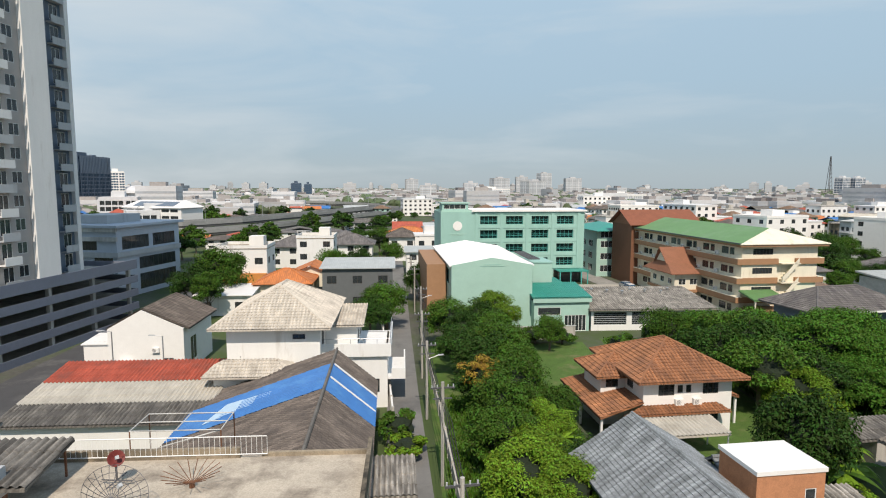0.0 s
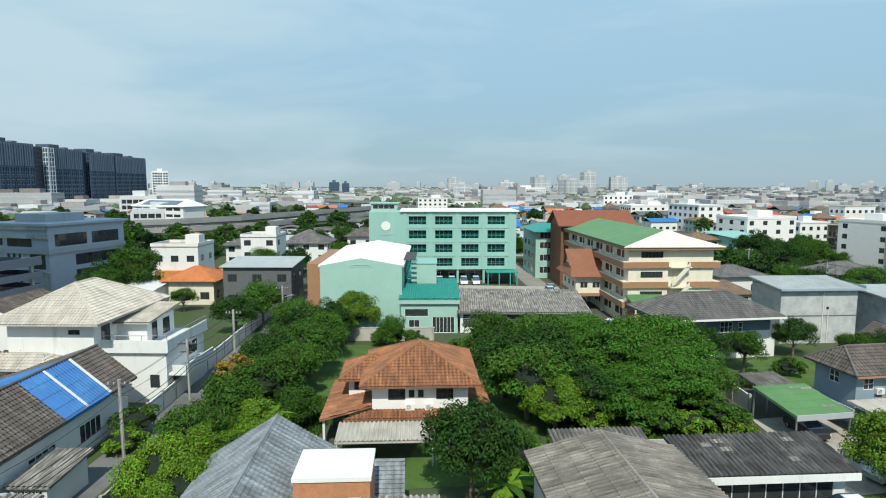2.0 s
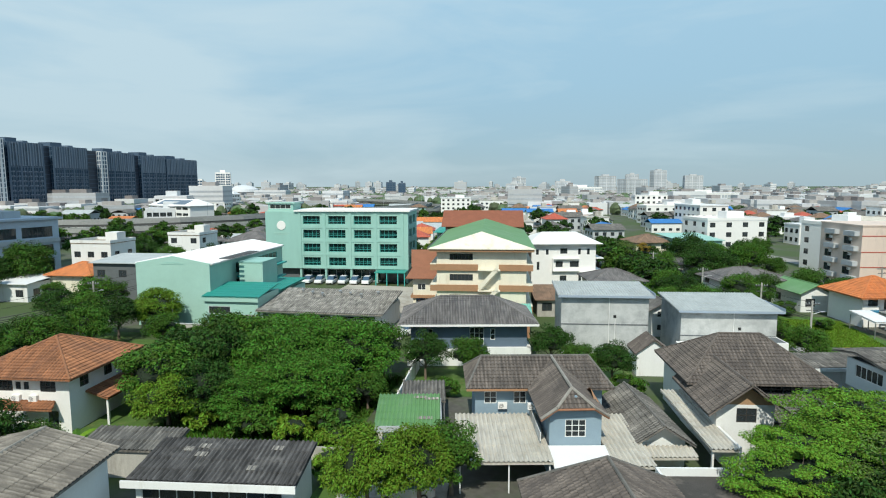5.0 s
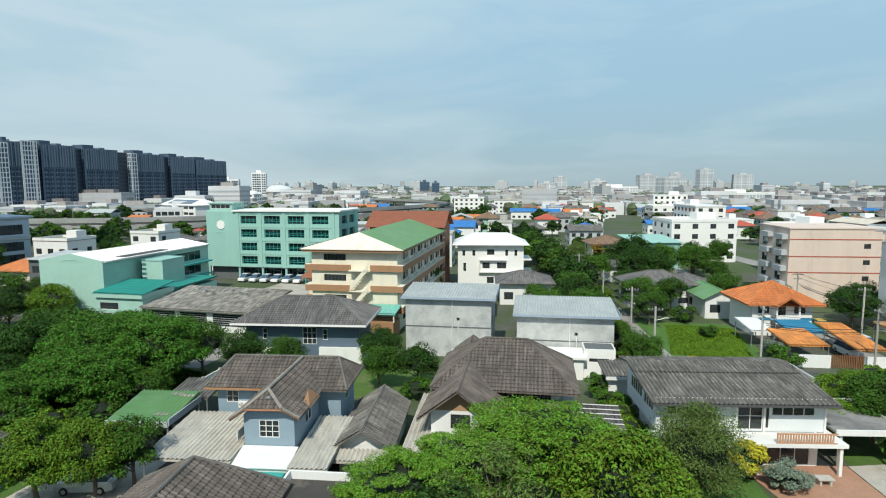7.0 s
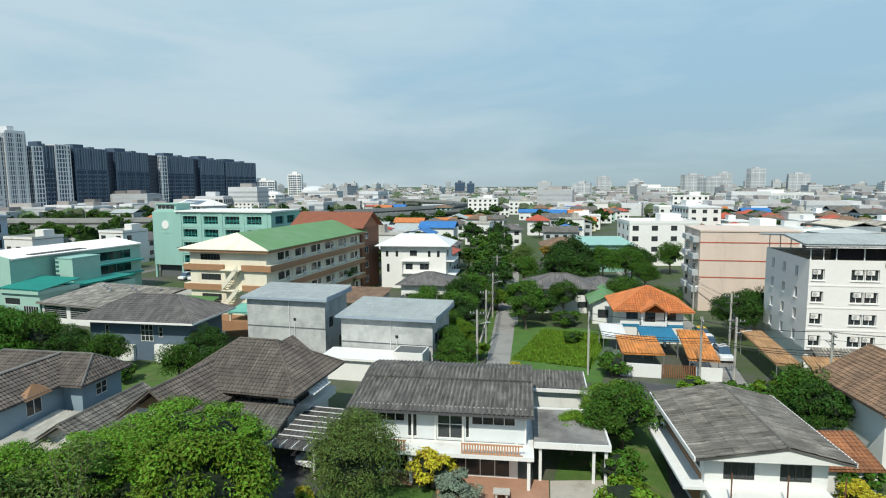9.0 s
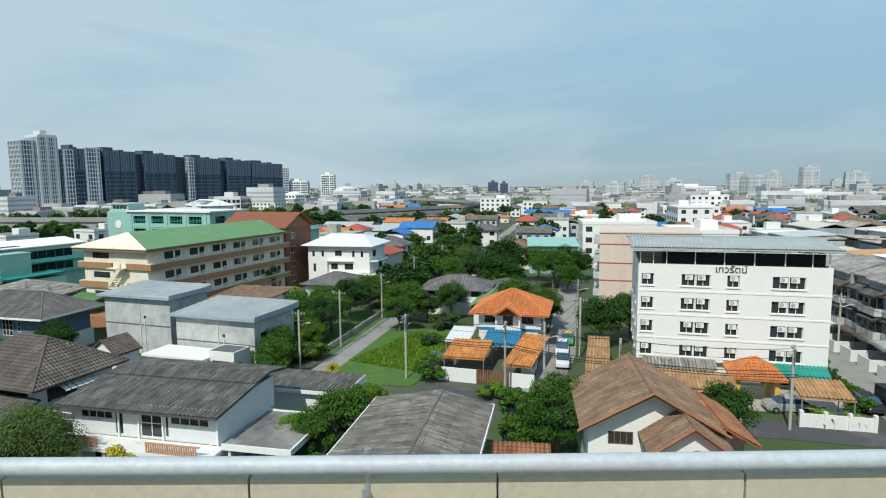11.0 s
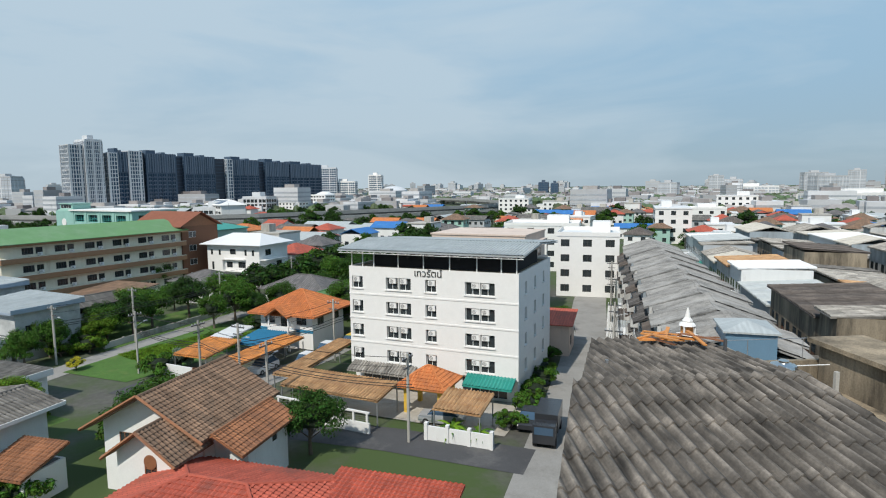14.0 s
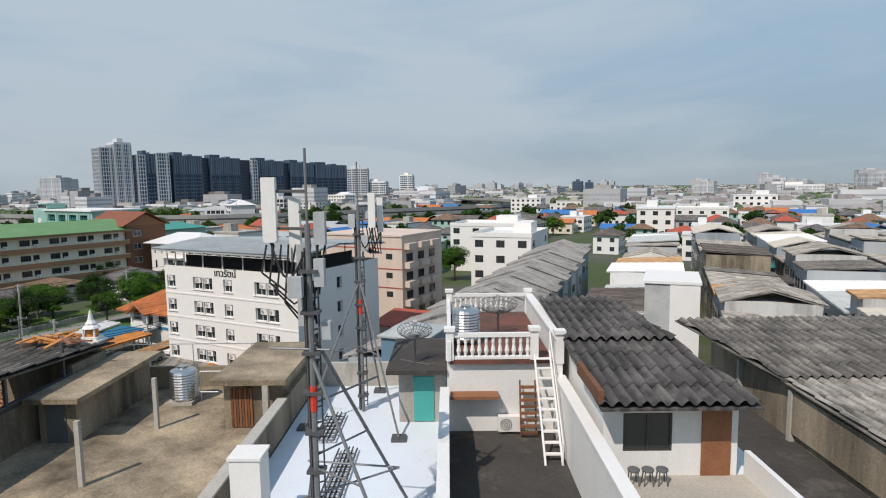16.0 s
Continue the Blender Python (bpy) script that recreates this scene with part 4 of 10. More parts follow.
for z in (3.0, 6.2, 9.4):
    part("floor_band", boxes((-1.0, -0.4, z, 0, SD, z + 0.95), (SW, -0.4, z, SW + 1.0, SD, z + 0.95), (0, -0.4, z, 6.4, 0, z + 0.95), (9.6, -0.4, z, SW, 0, z + 0.95)), TERRACOTTA_PAINT, school)
    part("ledge", boxes((-1.0, -0.4, z + 0.95, 0, SD, z + 1.03), (SW, -0.4, z + 0.95, SW + 1.0, SD, z + 1.03)), CREAM, school)
part("floor_band", boxes((-1.1, -1.1, 12.4, SW + 1.1, SD + 0.5, 12.85)), TERRACOTTA_PAINT, school)
zr, run = 2.3, 4.2
e0, e1, f0, f1 = -1.3, SW + 1.3, -1.3, SD + 0.6
c = (e0 + e1) / 2
bm = bmesh.new()
slope(bm, [(e0, f1, 12.9), (e0, f0, 12.9), (c, f0 + run, 12.9 + zr), (c, f1, 12.9 + zr)], **FLAT)
slope(bm, [(e1, f0, 12.9), (e1, f1, 12.9), (c, f1, 12.9 + zr), (c, f0 + run, 12.9 + zr)], **FLAT)
part("roof", bm, ROOF_GREEN, school, "faded green metal roof slopes")
bm = bmesh.new()
slope(bm, [(e0, f0, 12.9), (e1, f0, 12.9), (c, f0 + run, 12.9 + zr)], **FLAT)
part("roof_end", bm, CREAM, school, "cream hipped roof end")
part("parapet_line", boxes((e0, f0, 12.85, e0 + 0.15, f1, 13.05)), DARK_GREY, school)
for z in (4.1, 7.3, 10.5):
    for k in range(6):
        aircon(school, SW + 0.02, 6.0 + 5.6 * k, z, 90)
        aircon(school, -0.02, 7.0 + 5.6 * k, z, -90)
bm = bmesh.new()
for z in (3.2, 6.4):
    for k in range(8):
        box(bm, 6.6 + 0.35 * k, -1.2, z + 0.4 * k, 6.95 + 0.35 * k, 0, z + 0.4 * k + 0.12)
    box(bm, 6.4, -1.3, z + 3.1, 9.8, 0, z + 3.25)
part("outdoor_stair", bm, CREAM, school)
bm = bmesh.new()
for z in (3.2, 6.4):
    prism(bm, [(6.6, -1.3, z + 0.9), (9.5, -1.3, z + 4.1), (9.5, -1.2, z + 4.1), (6.6, -1.2, z + 0.9)], 0.9)
part("stair_rail", bm, CREAM, school)
mono_roof(school, -0.6, -4.5, 5.4, -0.4, 4.3, 5.2, ROOF_GREEN, SHEET, name="awning")
mono_roof(school, 9.5, -4.2, 14.5, -0.4, 3.8, 4.4, mat("mint_sheet", (0.20, 0.50, 0.42), 0.5, 0.1), SHEET, name="awning")
slab(school, -0.4, -4.2, 0, 14.2, -0.4, 2.4, TERRACOTTA_PAINT, "front_block")
part("awning_post", boxes((-0.3, -4.3, 2.4, -0.1, -4.1, 4.3), (5.0, -4.3, 2.4, 5.2, -4.1, 4.3), (9.7, -4, 2.4, 9.9, -3.8, 3.8), (14.1, -4, 2.4, 14.3, -3.8, 3.8)), CREAM, school)

porch = thing("thai_gable_pavilion", 42.5, 106.0, 8.0, "brown tiled pavilion with a steep Thai gable", "pavilion")
shell(porch, 5.2, 9.0, 3.0, 6.6, CREAM, {"F": [(0.8, 4.2, 1.4, 1.1, 2, 1), (3.0, 4.2, 1.4, 1.1, 2, 1)], "L": [(u, 4.2, 1.3, 1.1, 2, 1) for u in (0.8, 3.6, 6.4)]}, 0.2)
part("column", boxes((0, 0, 0, 0.5, 0.5, 3.0), (4.7, 0, 0, 5.2, 0.5, 3.0), (0, 8.5, 0, 0.5, 9, 3.0), (4.7, 8.5, 0, 5.2, 9, 3.0)), CREAM, porch)
part("floor_band", boxes((-0.4, -0.4, 2.8, 5.6, 9.4, 3.3)), TERRACOTTA_PAINT, porch)
bm = bmesh.new()
slope(bm, [(-1.2, -1.0, 6.4), (6.6, -1.0, 6.4), (6.6, 2.6, 8.2), (-0.2, 2.6, 8.2)], **FLAT)
slope(bm, [(6.6, 10, 6.4), (-1.2, 10, 6.4), (-0.2, 6.4, 8.2), (6.6, 6.4, 8.2)], **FLAT)
slope(bm, [(-1.2, 10, 6.4), (-1.2, -1.0, 6.4), (-0.2, 2.6, 8.2), (-0.2, 6.4, 8.2)], **FLAT)
slope(bm, [(-0.6, 2.2, 8.0), (7.0, 2.2, 8.0), (7.0, 4.5, 10.8), (-0.9, 4.5, 10.8)], **FLAT)
slope(bm, [(7.0, 6.8, 8.0), (-0.6, 6.8, 8.0), (-0.9, 4.5, 10.8), (7.0, 4.5, 10.8)], **FLAT)
part("roof", bm, mat("brown_thai_tile", (0.24, 0.10, 0.055), 0.85, 0.25, 0.8, 9), porch)
gable_wall(porch, 2.4, 6.6, 0.0, 8.0, 2.5, CREAM, 0.5, 0.2, along="x")
brown = thing("brown_building", 42.5, 131.5, 8.0, "tall brown building with a steep brown tiled roof", "building")
shell(brown, 16, 10, 0, 13.6, mat("dark_brown_paint", (0.17, 0.075, 0.04), 0.8, 0.15), {"R": [(1.5, z, 2, 1.4, 2, 1) for z in (1.5, 4.7, 7.9, 11)], "F": [(1, 12, 2, 1, 2, 1)]}, 0.25)
gable_roof(brown, -0.8, -1.0, 16.8, 11.0, 13.6, 3.2, mat("rust_brown_tile", (0.22, 0.075, 0.04), 0.85, 0.25, 0.8, 9), FLAT, along="x")
gable_wall(brown, 0, 10, 16.0, 13.6, 2.7, TIMBER, along="x")
gable_wall(brown, 0, 10, 0.2, 13.6, 2.7, TIMBER, along="x")
tealap = thing("apartment_house", 37.8, 143.0, 8.0, "white and mint apartment house with a teal roof", "apartment house")
shell(tealap, 10, 16, 0, 11.4, MINT_PALE, {"F": [(u, z, 3.0, 1.6, 3, 1) for z in (1.2, 4.2, 7.2, 9.6) for u in (1.0, 5.6)], "L": [(u, z, 2.6, 1.6, 3, 1) for z in (1.2, 4.2, 7.2) for u in (1.5, 6, 10.5)]}, 0.25)
part("balcony", boxes(*[(4.8, -1.2, z, 10, 0, z + 0.9) for z in (2.6, 5.6, 8.6)]), WHITE, tealap)
hip_roof(tealap, -0.8, -1.6, 10.8, 16.8, 11.4, 1.6, TEAL_ROOF, FLAT)

# ---- white villa and its neighbours ----
villa = thing("villa", -20.6, 54.4, 4.0, "white two-storey villa with a pale tiled hip roof", "house")
shell(villa, 8.8, 12.5, 0, 8.9, WHITE, {"F": [(1.2, 5.9, 0.1, 0.1, 1, 1), (6.2, 7.6, 1.2, 0.5, 2, 1), (6.4, 1.2, 1.2, 1.6, 2, 1)], "R": [(1.0, 6.4, 1.6, 1.8, 2, 1)]}, 0.2, frame_mat=DARK_FRAME)
hip_roof(villa, -1.4, -1.2, 10.0, 13.6, 8.9, 3.2, TILE_PALE, TILES, cap=TILE_PALE)
shell(villa, 6.2, 3.0, 0, 5.2, WHITE, {}, 0.2, x=-0.4, y=-3.0)
hip_roof(villa, -1.2, -3.9, 6.6, 0.05, 5.2, 1.1, TILE_PALE, TILES, run=1.6)
shell(villa, 6.4, 9.0, 0, 5.6, WHITE, {"F": [(0.8, 1.0, 1.0, 1.2, 1, 1), (4.6, 1.6, 1.0, 1.4, 1, 1)], "R": [(1.0, 0.4, 2.2, 2.6, 3, 1), (4.6, 3.6, 2.4, 1.4, 3, 1)]}, 0.2, x=8.8, y=1.6, frame_mat=DARK_FRAME)
part("terrace_wall", boxes((8.8, 1.2, 5.6, 15.6, 1.4, 6.7), (15.4, 1.4, 5.6, 15.6, 10.8, 6.7), (8.8, 1.2, 5.4, 15.6, 11, 5.6)), WHITE, villa)
shell(villa, 3.2, 6.0, 5.6, 8.0, WHITE, {"R": [(0.8, 5.7, 1.2, 2.0, 1, 1), (3.2, 5.8, 1.6, 1.8, 2, 1)]}, 0.2, x=8.85, y=4.0, frame_mat=DARK_FRAME)
mono_roof(villa, 8.6, 3.2, 12.8, 10.4, 8.1, 8.9, TILE_PALE, TILES)
part("balcony", boxes((15.2, 2.0, 2.8, 17.0, 9, 3.0), (16.85, 2.0, 3.0, 17.0, 9, 3.9), (15.6, 2.0, 3.0, 16.85, 2.15, 3.9)), WHITE, villa)
part("terrace_rail", rods([((9.0, 1.3, 7.2), (15.5, 1.3, 7.2)), ((15.5, 1.3, 7.2), (15.5, 10.8, 7.2))] + [((9 + 1.3 * k, 1.3, 6.7), (9 + 1.3 * k, 1.3, 7.2)) for k in range(6)], 0.03), STEEL, villa)
whitehouse = thing("house", -39.0, 66.5, 4.0, "small white gabled house with a dark tiled roof", "house")
shell(whitehouse, 8.6, 10.0, 0, 5.6, WHITE_CLEAN, {"F": [(6.2, 0.9, 1.2, 1.2, 2, 1)], "R": [(2, 1, 2, 3, 2, 1)]}, 0.2)
gable_wall(whitehouse, 0, 8.6, 0, 5.6, 2.2, WHITE_CLEAN, 0.45)
gable_wall(whitehouse, 0, 8.6, 9.8, 5.6, 2.2, WHITE_CLEAN, 0.45)
gable_roof(whitehouse, -0.3, 0.3, 9.2, 10.6, 5.6, 2.35, TILE_BROWN, TILES, at=0.45)
shell(whitehouse, 3.6, 4.0, 0, 3.6, WHITE_CLEAN, {}, 0.2, x=-3.4, y=1.2)
mono_roof(whitehouse, -3.6, 1.0, 0.0, 5.4, 3.6, 3.9, WHITE, FLAT, name="side_roof")
aircon(whitehouse, 5.0, 0, 2.8)

red = thing("warehouse", -35.5, 45.0, 4.0, "low shed roofed with red, white and brown sheets", "shed")
shell(red, 15.5, 10.6, 0, 3.1, WHITE, {"R": [(2, 1.0, 3, 1.4, 4, 1)]}, 0.2)
for (y0, y1, m) in ((-0.6, 2.8, FIBRE), (2.8, 6.6, FIBRE_PALE), (6.6, 11.0, TILE_RED)):
    za, zb = 3.2 + 0.16 * (y0 + 0.6), 3.2 + 0.16 * (y1 + 0.6)
    mono_roof(red, -0.5, y0 + 0.01, 16.0, y1, za, zb, PALE_SHEET if m is FIBRE_PALE else m, SHEET)
gable_wall(red, 0, 10.6, 15.5, 3.1, 1.6, WHITE, 0.98, along="x")
gable_wall(red, 0, 10.6, 0.2, 3.1, 1.6, WHITE, 0.98, along="x")

blue = thing("row_house", -19.5, 30.0, 5.0, "old low row house with blue tarpaulin over a brown sheet roof", "house")
for (y0, y1, m) in ((-2.0, 3.2, TILE_BROWN), (3.2, 11.0, TILE_BROWN), (11.0, 17.2, ROOF_BLUE), (17.2, 21.6, TILE_BROWN)):
    gable_roof(blue, 0.0, y0 + 0.01, 15.4, y1, 3.4, 3.9, m, TILES if m is TILE_BROWN else SHEET, at=0.76, zr=4.2, label="faded blue tarpaulin roof" if m is ROOF_BLUE else "weathered brown roof")
bm = bmesh.new()
slope(bm, [(2.4, 12.2, 4.32), (9.4, 14.8, 6.45), (9.8, 15.4, 6.58), (3.4, 15.4, 4.66)], 0, thick=0.03)
part("tarpaulin", bm, mat("pale_blue_tarpaulin", (0.42, 0.58, 0.72), 0.6, 0.15), blue, "pale blue patch of tarpaulin")
part("ridge_cap", rods([((11.7, -2, 7.36), (11.7, 21.6, 7.36))], 0.12), FIBRE, blue)
part("verge", boxes((11.7, 13.9, 7.25, 11.75, 14.1, 7.35)), WHITE, blue)
bm = bmesh.new()
slope(bm, [(11.9, 13.7, 7.32), (15.4, 13.7, 4.35), (15.4, 13.95, 4.35), (11.9, 13.95, 7.32)], 0, thick=0.08)
slope(bm, [(11.9, 17.0, 7.32), (15.4, 17.0, 4.35), (15.4, 17.3, 4.35), (11.9, 17.3, 7.32)], 0, thick=0.08)
part("verge_strip", bm, WHITE, blue)
shell(blue, 14.0, 22.6, 0, 3.5, WHITE, {"R": [(2, 1, 3, 1.6, 4, 1), (9, 1, 3, 1.6, 4, 1), (15, 1, 3, 1.6, 4, 1)]}, 0.2, x=0.7, y=-1.6)
gable_wall(blue, 0.7, 14.7, -1.6, 3.5, 3.5, WHITE, 0.76)
gable_wall(blue, 0.7, 14.7, 21.0, 3.5, 3.5, WHITE, 0.76)
lean = thing("lean_to", -4.6, 36.0, 5.0, "small white lean-to shed beside the lane", "shed")
shell(lean, 2.6, 4.5, 0, 2.3, WHITE, {"F": [(0.3, 0.3, 2.0, 1.6, 8, 1)]}, 0.12)
mono_roof(lean, -0.2, -0.3, 3.0, 4.8, 2.35, 2.7, FIBRE_PALE, SHEET)
lean2 = thing("lean_to", -3.4, 29.0, 5.0, "small concrete-roofed lean-to beside the lane", "shed")
shell(lean2, 3.0, 5.0, 0, 2.4, WHITE, {}, 0.12)
mono_roof(lean2, -0.2, -0.3, 3.2, 5.2, 2.45, 2.75, FIBRE_PALE, SHEET)

deckb = thing("shophouse", -27.0, 13.0, 3.5, "concrete shophouse with a stained flat roof", "shophouse")
shell(deckb, 24.2, 13.2, 0, 8.9, MOULDY, {"R": [(2, z, 2, 1.4, 3, 1) for z in (1.2, 4.2)]}, 0.2)
slab(deckb, -0.2, -0.2, 8.9, 24.4, 13.4, 9.1, TAN_DECK, "roof_deck")
part("parapet", boxes((24.2, -0.2, 9.1, 24.4, 13.4, 9.9), (19.0, 13.2, 9.1, 24.2, 13.4, 9.3)), MOULDY, deckb)
part("roof_wall", boxes((0, 13.1, 9.1, 18.0, 13.3, 9.6)), MOULDY, deckb)
perg = thing("pergola", -15.4, 27.6, 3.5, "rusty pale steel frame of an unroofed shelter on the flat roof", "pergola", z=9.1)
part("frame", rods([((0, y, 1.15), (4.4, y, 1.15)) for y in (0, 1.1, 2.2)] + [((x, 0, 1.15), (x, 2.2, 1.15)) for x in (0, 2.2, 4.4)], 0.03), AGED_WHITE, perg)
for x in (0, 4.4):
    for y in (0, 2.2):
        part("post", rods([((x, y, -0.9 if y else 0), (x, y, 1.15), 0.035)]), RUST, perg)
part("brace", rods([((0.4, 0, 0), (4.4, 0.1, 1.1), 0.035)]), AGED_WHITE, perg)
fence_roof = thing("roof_railing", -25.5, 26.2, 3.5, "white mesh railing along the roof edge", "railing", z=9.1)
part("rail", rods([((0, 0, z), (17, 0, z)) for z in (0.2, 1.1)] + [((0.25 * k, 0, 0.2), (0.25 * k, 0, 1.1), 0.012) for k in range(69)], 0.03, 4), WHITE, fence_roof)
lowroof = thing("sheet_roof", -30, 17.5, 3.5, "patchwork of corrugated sheets over a roof terrace", "roof", z=9.1)
for i, (x, y, w, d, z, m) in enumerate(((0, 2, 5, 5, 1.3, ROOF_ZINC), (5.2, 4.5, 4.0, 4.0, 1.4, ROOF_ZINC), (9.4, 3.8, 4.2, 3.6, 1.2, FIBRE), (3, -1.5, 5, 3.2, 1.1, ROOF_WHITE), (0, 8.0, 9, 1.6, 1.2, FIBRE_PALE))):
    mono_roof(lowroof, x, y, x + w, y + d, z, z + 0.5, m, SHEET, name="sheet")
part("post", boxes(*[(x, y, 0, x + 0.08, y + 0.08, 1.3) for x in (0.3, 5.0, 9.3, 13.3) for y in (2.2, 7.0)]), RUST, lowroof)
tankb = thing("water_tank", -19.5, 21.5, 3.5, "grey box water tank on the flat roof", "water tank", z=9.1)
part("body", boxes((0, 0, 0.6, 1.7, 1.2, 1.8)), GREY_PAINT, tankb)
part("stand", boxes((0, 0, 0, 0.1, 1.2, 0.6), (1.6, 0, 0, 1.7, 1.2, 0.6)), RUST, tankb)


def dish(name, x, y, z, r, tilt, turn, label, material=None, solid=False):
    d = thing(name, x, y, turn, label, "satellite dish", z=z)
    part("mast", rods([((0, 0, 0), (0, 0, 1.0), 0.045), ((-0.5, -0.5, 0), (0.5, 0.5, 0.02), 0.03), ((-0.5, 0.5, 0), (0.5, -0.5, 0.02), 0.03)]), DARK_STEEL, d)
    bm = bmesh.new()
    n, rings = 24, 5
    pts = [[Vector((r * k / rings * math.cos(2 * math.pi * i / n), r * k / rings * math.sin(2 * math.pi * i / n), 0.42 * r * (k / rings) ** 2)) for i in range(n)] for k in range(1, rings + 1)]
    if solid:
        lathe(bm, 0, 0, [(0.03, 0.0)] + [(r * k / 5, 0.42 * r * (k / 5) ** 2) for k in range(1, 6)] + [(r * 0.97, 0.42 * r + 0.01)] + [(r * k / 5 * 0.97, 0.42 * r * (k / 5) ** 2 + 0.03) for k in range(4, 0, -1)], 20)
    else:
        for ring in pts:
            for i in range(n):
                rod(bm, ring[i], ring[(i + 1) % n], 0.012, 3)
        for i in range(n):
            for a, b in zip(pts, pts[1:]):
                rod(bm, a[i], b[i], 0.014, 3)
            rod(bm, (0, 0, 0), pts[0][i], 0.014, 3)
    for i in (0, 8, 16):
        rod(bm, pts[-1][i], (0, 0, r * 0.75), 0.012, 4)
    ob = part("reflector", bm, material or DARK_STEEL, d)
    ob.matrix_basis = pose(0, 0, 1.0, tilt, 0, 0)
    bm = boxes((-0.07, -0.07, 0.7 * r, 0.07, 0.07, 0.7 * r + 0.2))
    ob = part("receiver", bm, GREY_PAINT, d)
    ob.matrix_basis = pose(0, 0, 1.0, tilt, 0, 0)
    return d


dish("satellite_dish", -12.9, 21.6, 9.1, 1.2, 40, 60, "large black mesh satellite dish on the flat roof")
ribs = thing("dish_frame", -11.0, 24.4, 20, "rusted radial ribs of an old dish frame on the roof", "dish frame", z=9.1)
part("hub", rods([((0, 0, 0), (0, 0, 0.25), 0.12)], n=10), RUST, ribs)
for k in range(18):
    a = 2 * math.pi * k / 18
    part("rib", rods([((0, 0, 0.2), (1.25 * math.cos(a), 1.25 * math.sin(a), 0.75), 0.018)], n=4), RUST, ribs)
dish("satellite_dish", -14.4, 24.6, 9.3, 0.36, 60, 40, "small dark red solid satellite dish", mat("maroon_dish_paint", (0.16, 0.025, 0.02), 0.6, 0.2), True)

# ---- orange-roofed house ----
oh = thing("house", 17.6, 49.6, 8.0, "white two-storey house with a burnt-orange hip roof", "house")
shell(oh, 8.4, 8.8, 0, 5.5, WHITE_CLEAN, {"F": [(1.4, 3.9, 1.5, 1.0, 3, 2), (3.2, 4.1, 0.5, 0.7, 1, 1), (4.0, 4.1, 0.5, 0.7, 1, 1), (5.6, 3.9, 1.5, 1.0, 3, 2), (1.6, 0.8, 1.4, 1.4, 2, 2), (6.2, 0.2, 1.0, 1.9, 1, 1)], "R": [(1.2, 3.9, 1.2, 1.0, 2, 2), (4.6, 3.9, 1.2, 1.0, 2, 2)], "L": [(2, 3.9, 1.2, 1.0, 2, 2), (5.4, 3.9, 1.2, 1, 2, 2)]}, 0.2, frame_mat=DARK_FRAME)
hip_roof(oh, -1.0, -1.1, 9.4, 9.9, 5.5, 2.5, TILE_ORANGE, TILES, cap=TILE_ORANGE)
shell(oh, 2.4, 4.0, 0, 4.9, WHITE_CLEAN, {"F": [(0.5, 3.6, 1.2, 0.9, 2, 2)]}, 0.2, x=-2.4, y=3.6, frame_mat=DARK_FRAME)
hip_roof(oh, -3.2, 2.6, 2.5, 8.4, 4.9, 1.5, TILE_ORANGE, TILES, cap=TILE_ORANGE)
bm = bmesh.new()
slope(bm, [(-2.4, -1.3, 2.75), (7.6, -1.3, 2.75), (7.0, -0.02, 3.1), (0.0, -0.02, 3.1)], **TILES)
slope(bm, [(-4.4, 9.0, 2.7), (-4.4, -1.2, 2.7), (-0.02, -0.2, 3.5), (-0.02, 9.0, 3.5)], **TILES)
slope(bm, [(10.6, 2.0, 2.7), (10.6, 8.0, 2.7), (8.42, 8.0, 3.4), (8.42, 2.0, 3.4)], **TILES)
part("porch_roof", bm, TILE_ORANGE, oh)
part("porch_post", boxes((-4.2, -0.8, 0, -4.0, -0.6, 2.7), (-4.2, 4, 0, -4.0, 4.2, 2.7), (-4.2, 8.6, 0, -4.0, 8.8, 2.7), (10.3, 2.2, 0, 10.5, 2.4, 2.7), (10.3, 7.6, 0, 10.5, 7.8, 2.7)), WHITE, oh)
aircon(oh, 2.9, 0, 3.05)
aircon(oh, 4.6, 0, 3.05)
cano = thing("canopy", 15.6, 44.6, 8.0, "pale corrugated canopy in front of the house", "canopy")
mono_roof(cano, 0, 0, 8.0, 3.2, 2.3, 2.6, PALE_SHEET, SHEET)
for u, v in ((0.1, 0.1), (7.8, 0.1), (0.1, 2.9), (7.8, 2.9)):
    slab(cano, u, v, 0, u + 0.1, v + 0.1, 2.3 + 0.07 * v, WHITE, "post")
wall_garden = thing("garden_wall", 6.5, 82.5, 6.0, "mossy concrete garden wall with a low coping", "garden wall")
slab(wall_garden, 0, 0, 0, 13, 0.18, 1.9, CONCRETE, "wall")
slab(wall_garden, -0.05, -0.05, 1.9, 13.05, 0.23, 2.0, RENDERED, "coping")

# ---- slate-roofed house with brick tank room ----
slate = thing("house", 10.4, 26.5, 8.0, "house with a worn grey slate-shingle gable roof", "house")
shell(slate, 7.8, 11.0, 0, 4.1, WHITE, {"L": [(2, 1, 1.6, 1.2, 2, 1), (6, 1, 1.6, 1.2, 2, 1)]}, 0.2, x=0.6, y=0.5)
COURSES = dict(pitch=0.5, amp=0.015, course=0.30, lift=0.06, samples=2)
gable_roof(slate, 0, -1.0, 9.0, 12.2, 3.9, 2.75, TILE_SLATE, COURSES, cap=TILE_SLATE)
gable_wall(slate, 0.8, 8.2, 11.3, 4.1, 2.2, WHITE)
slate2 = thing("house_wing", 18.4, 33.0, 8.0, "low wing with a grey slate gable", "house")
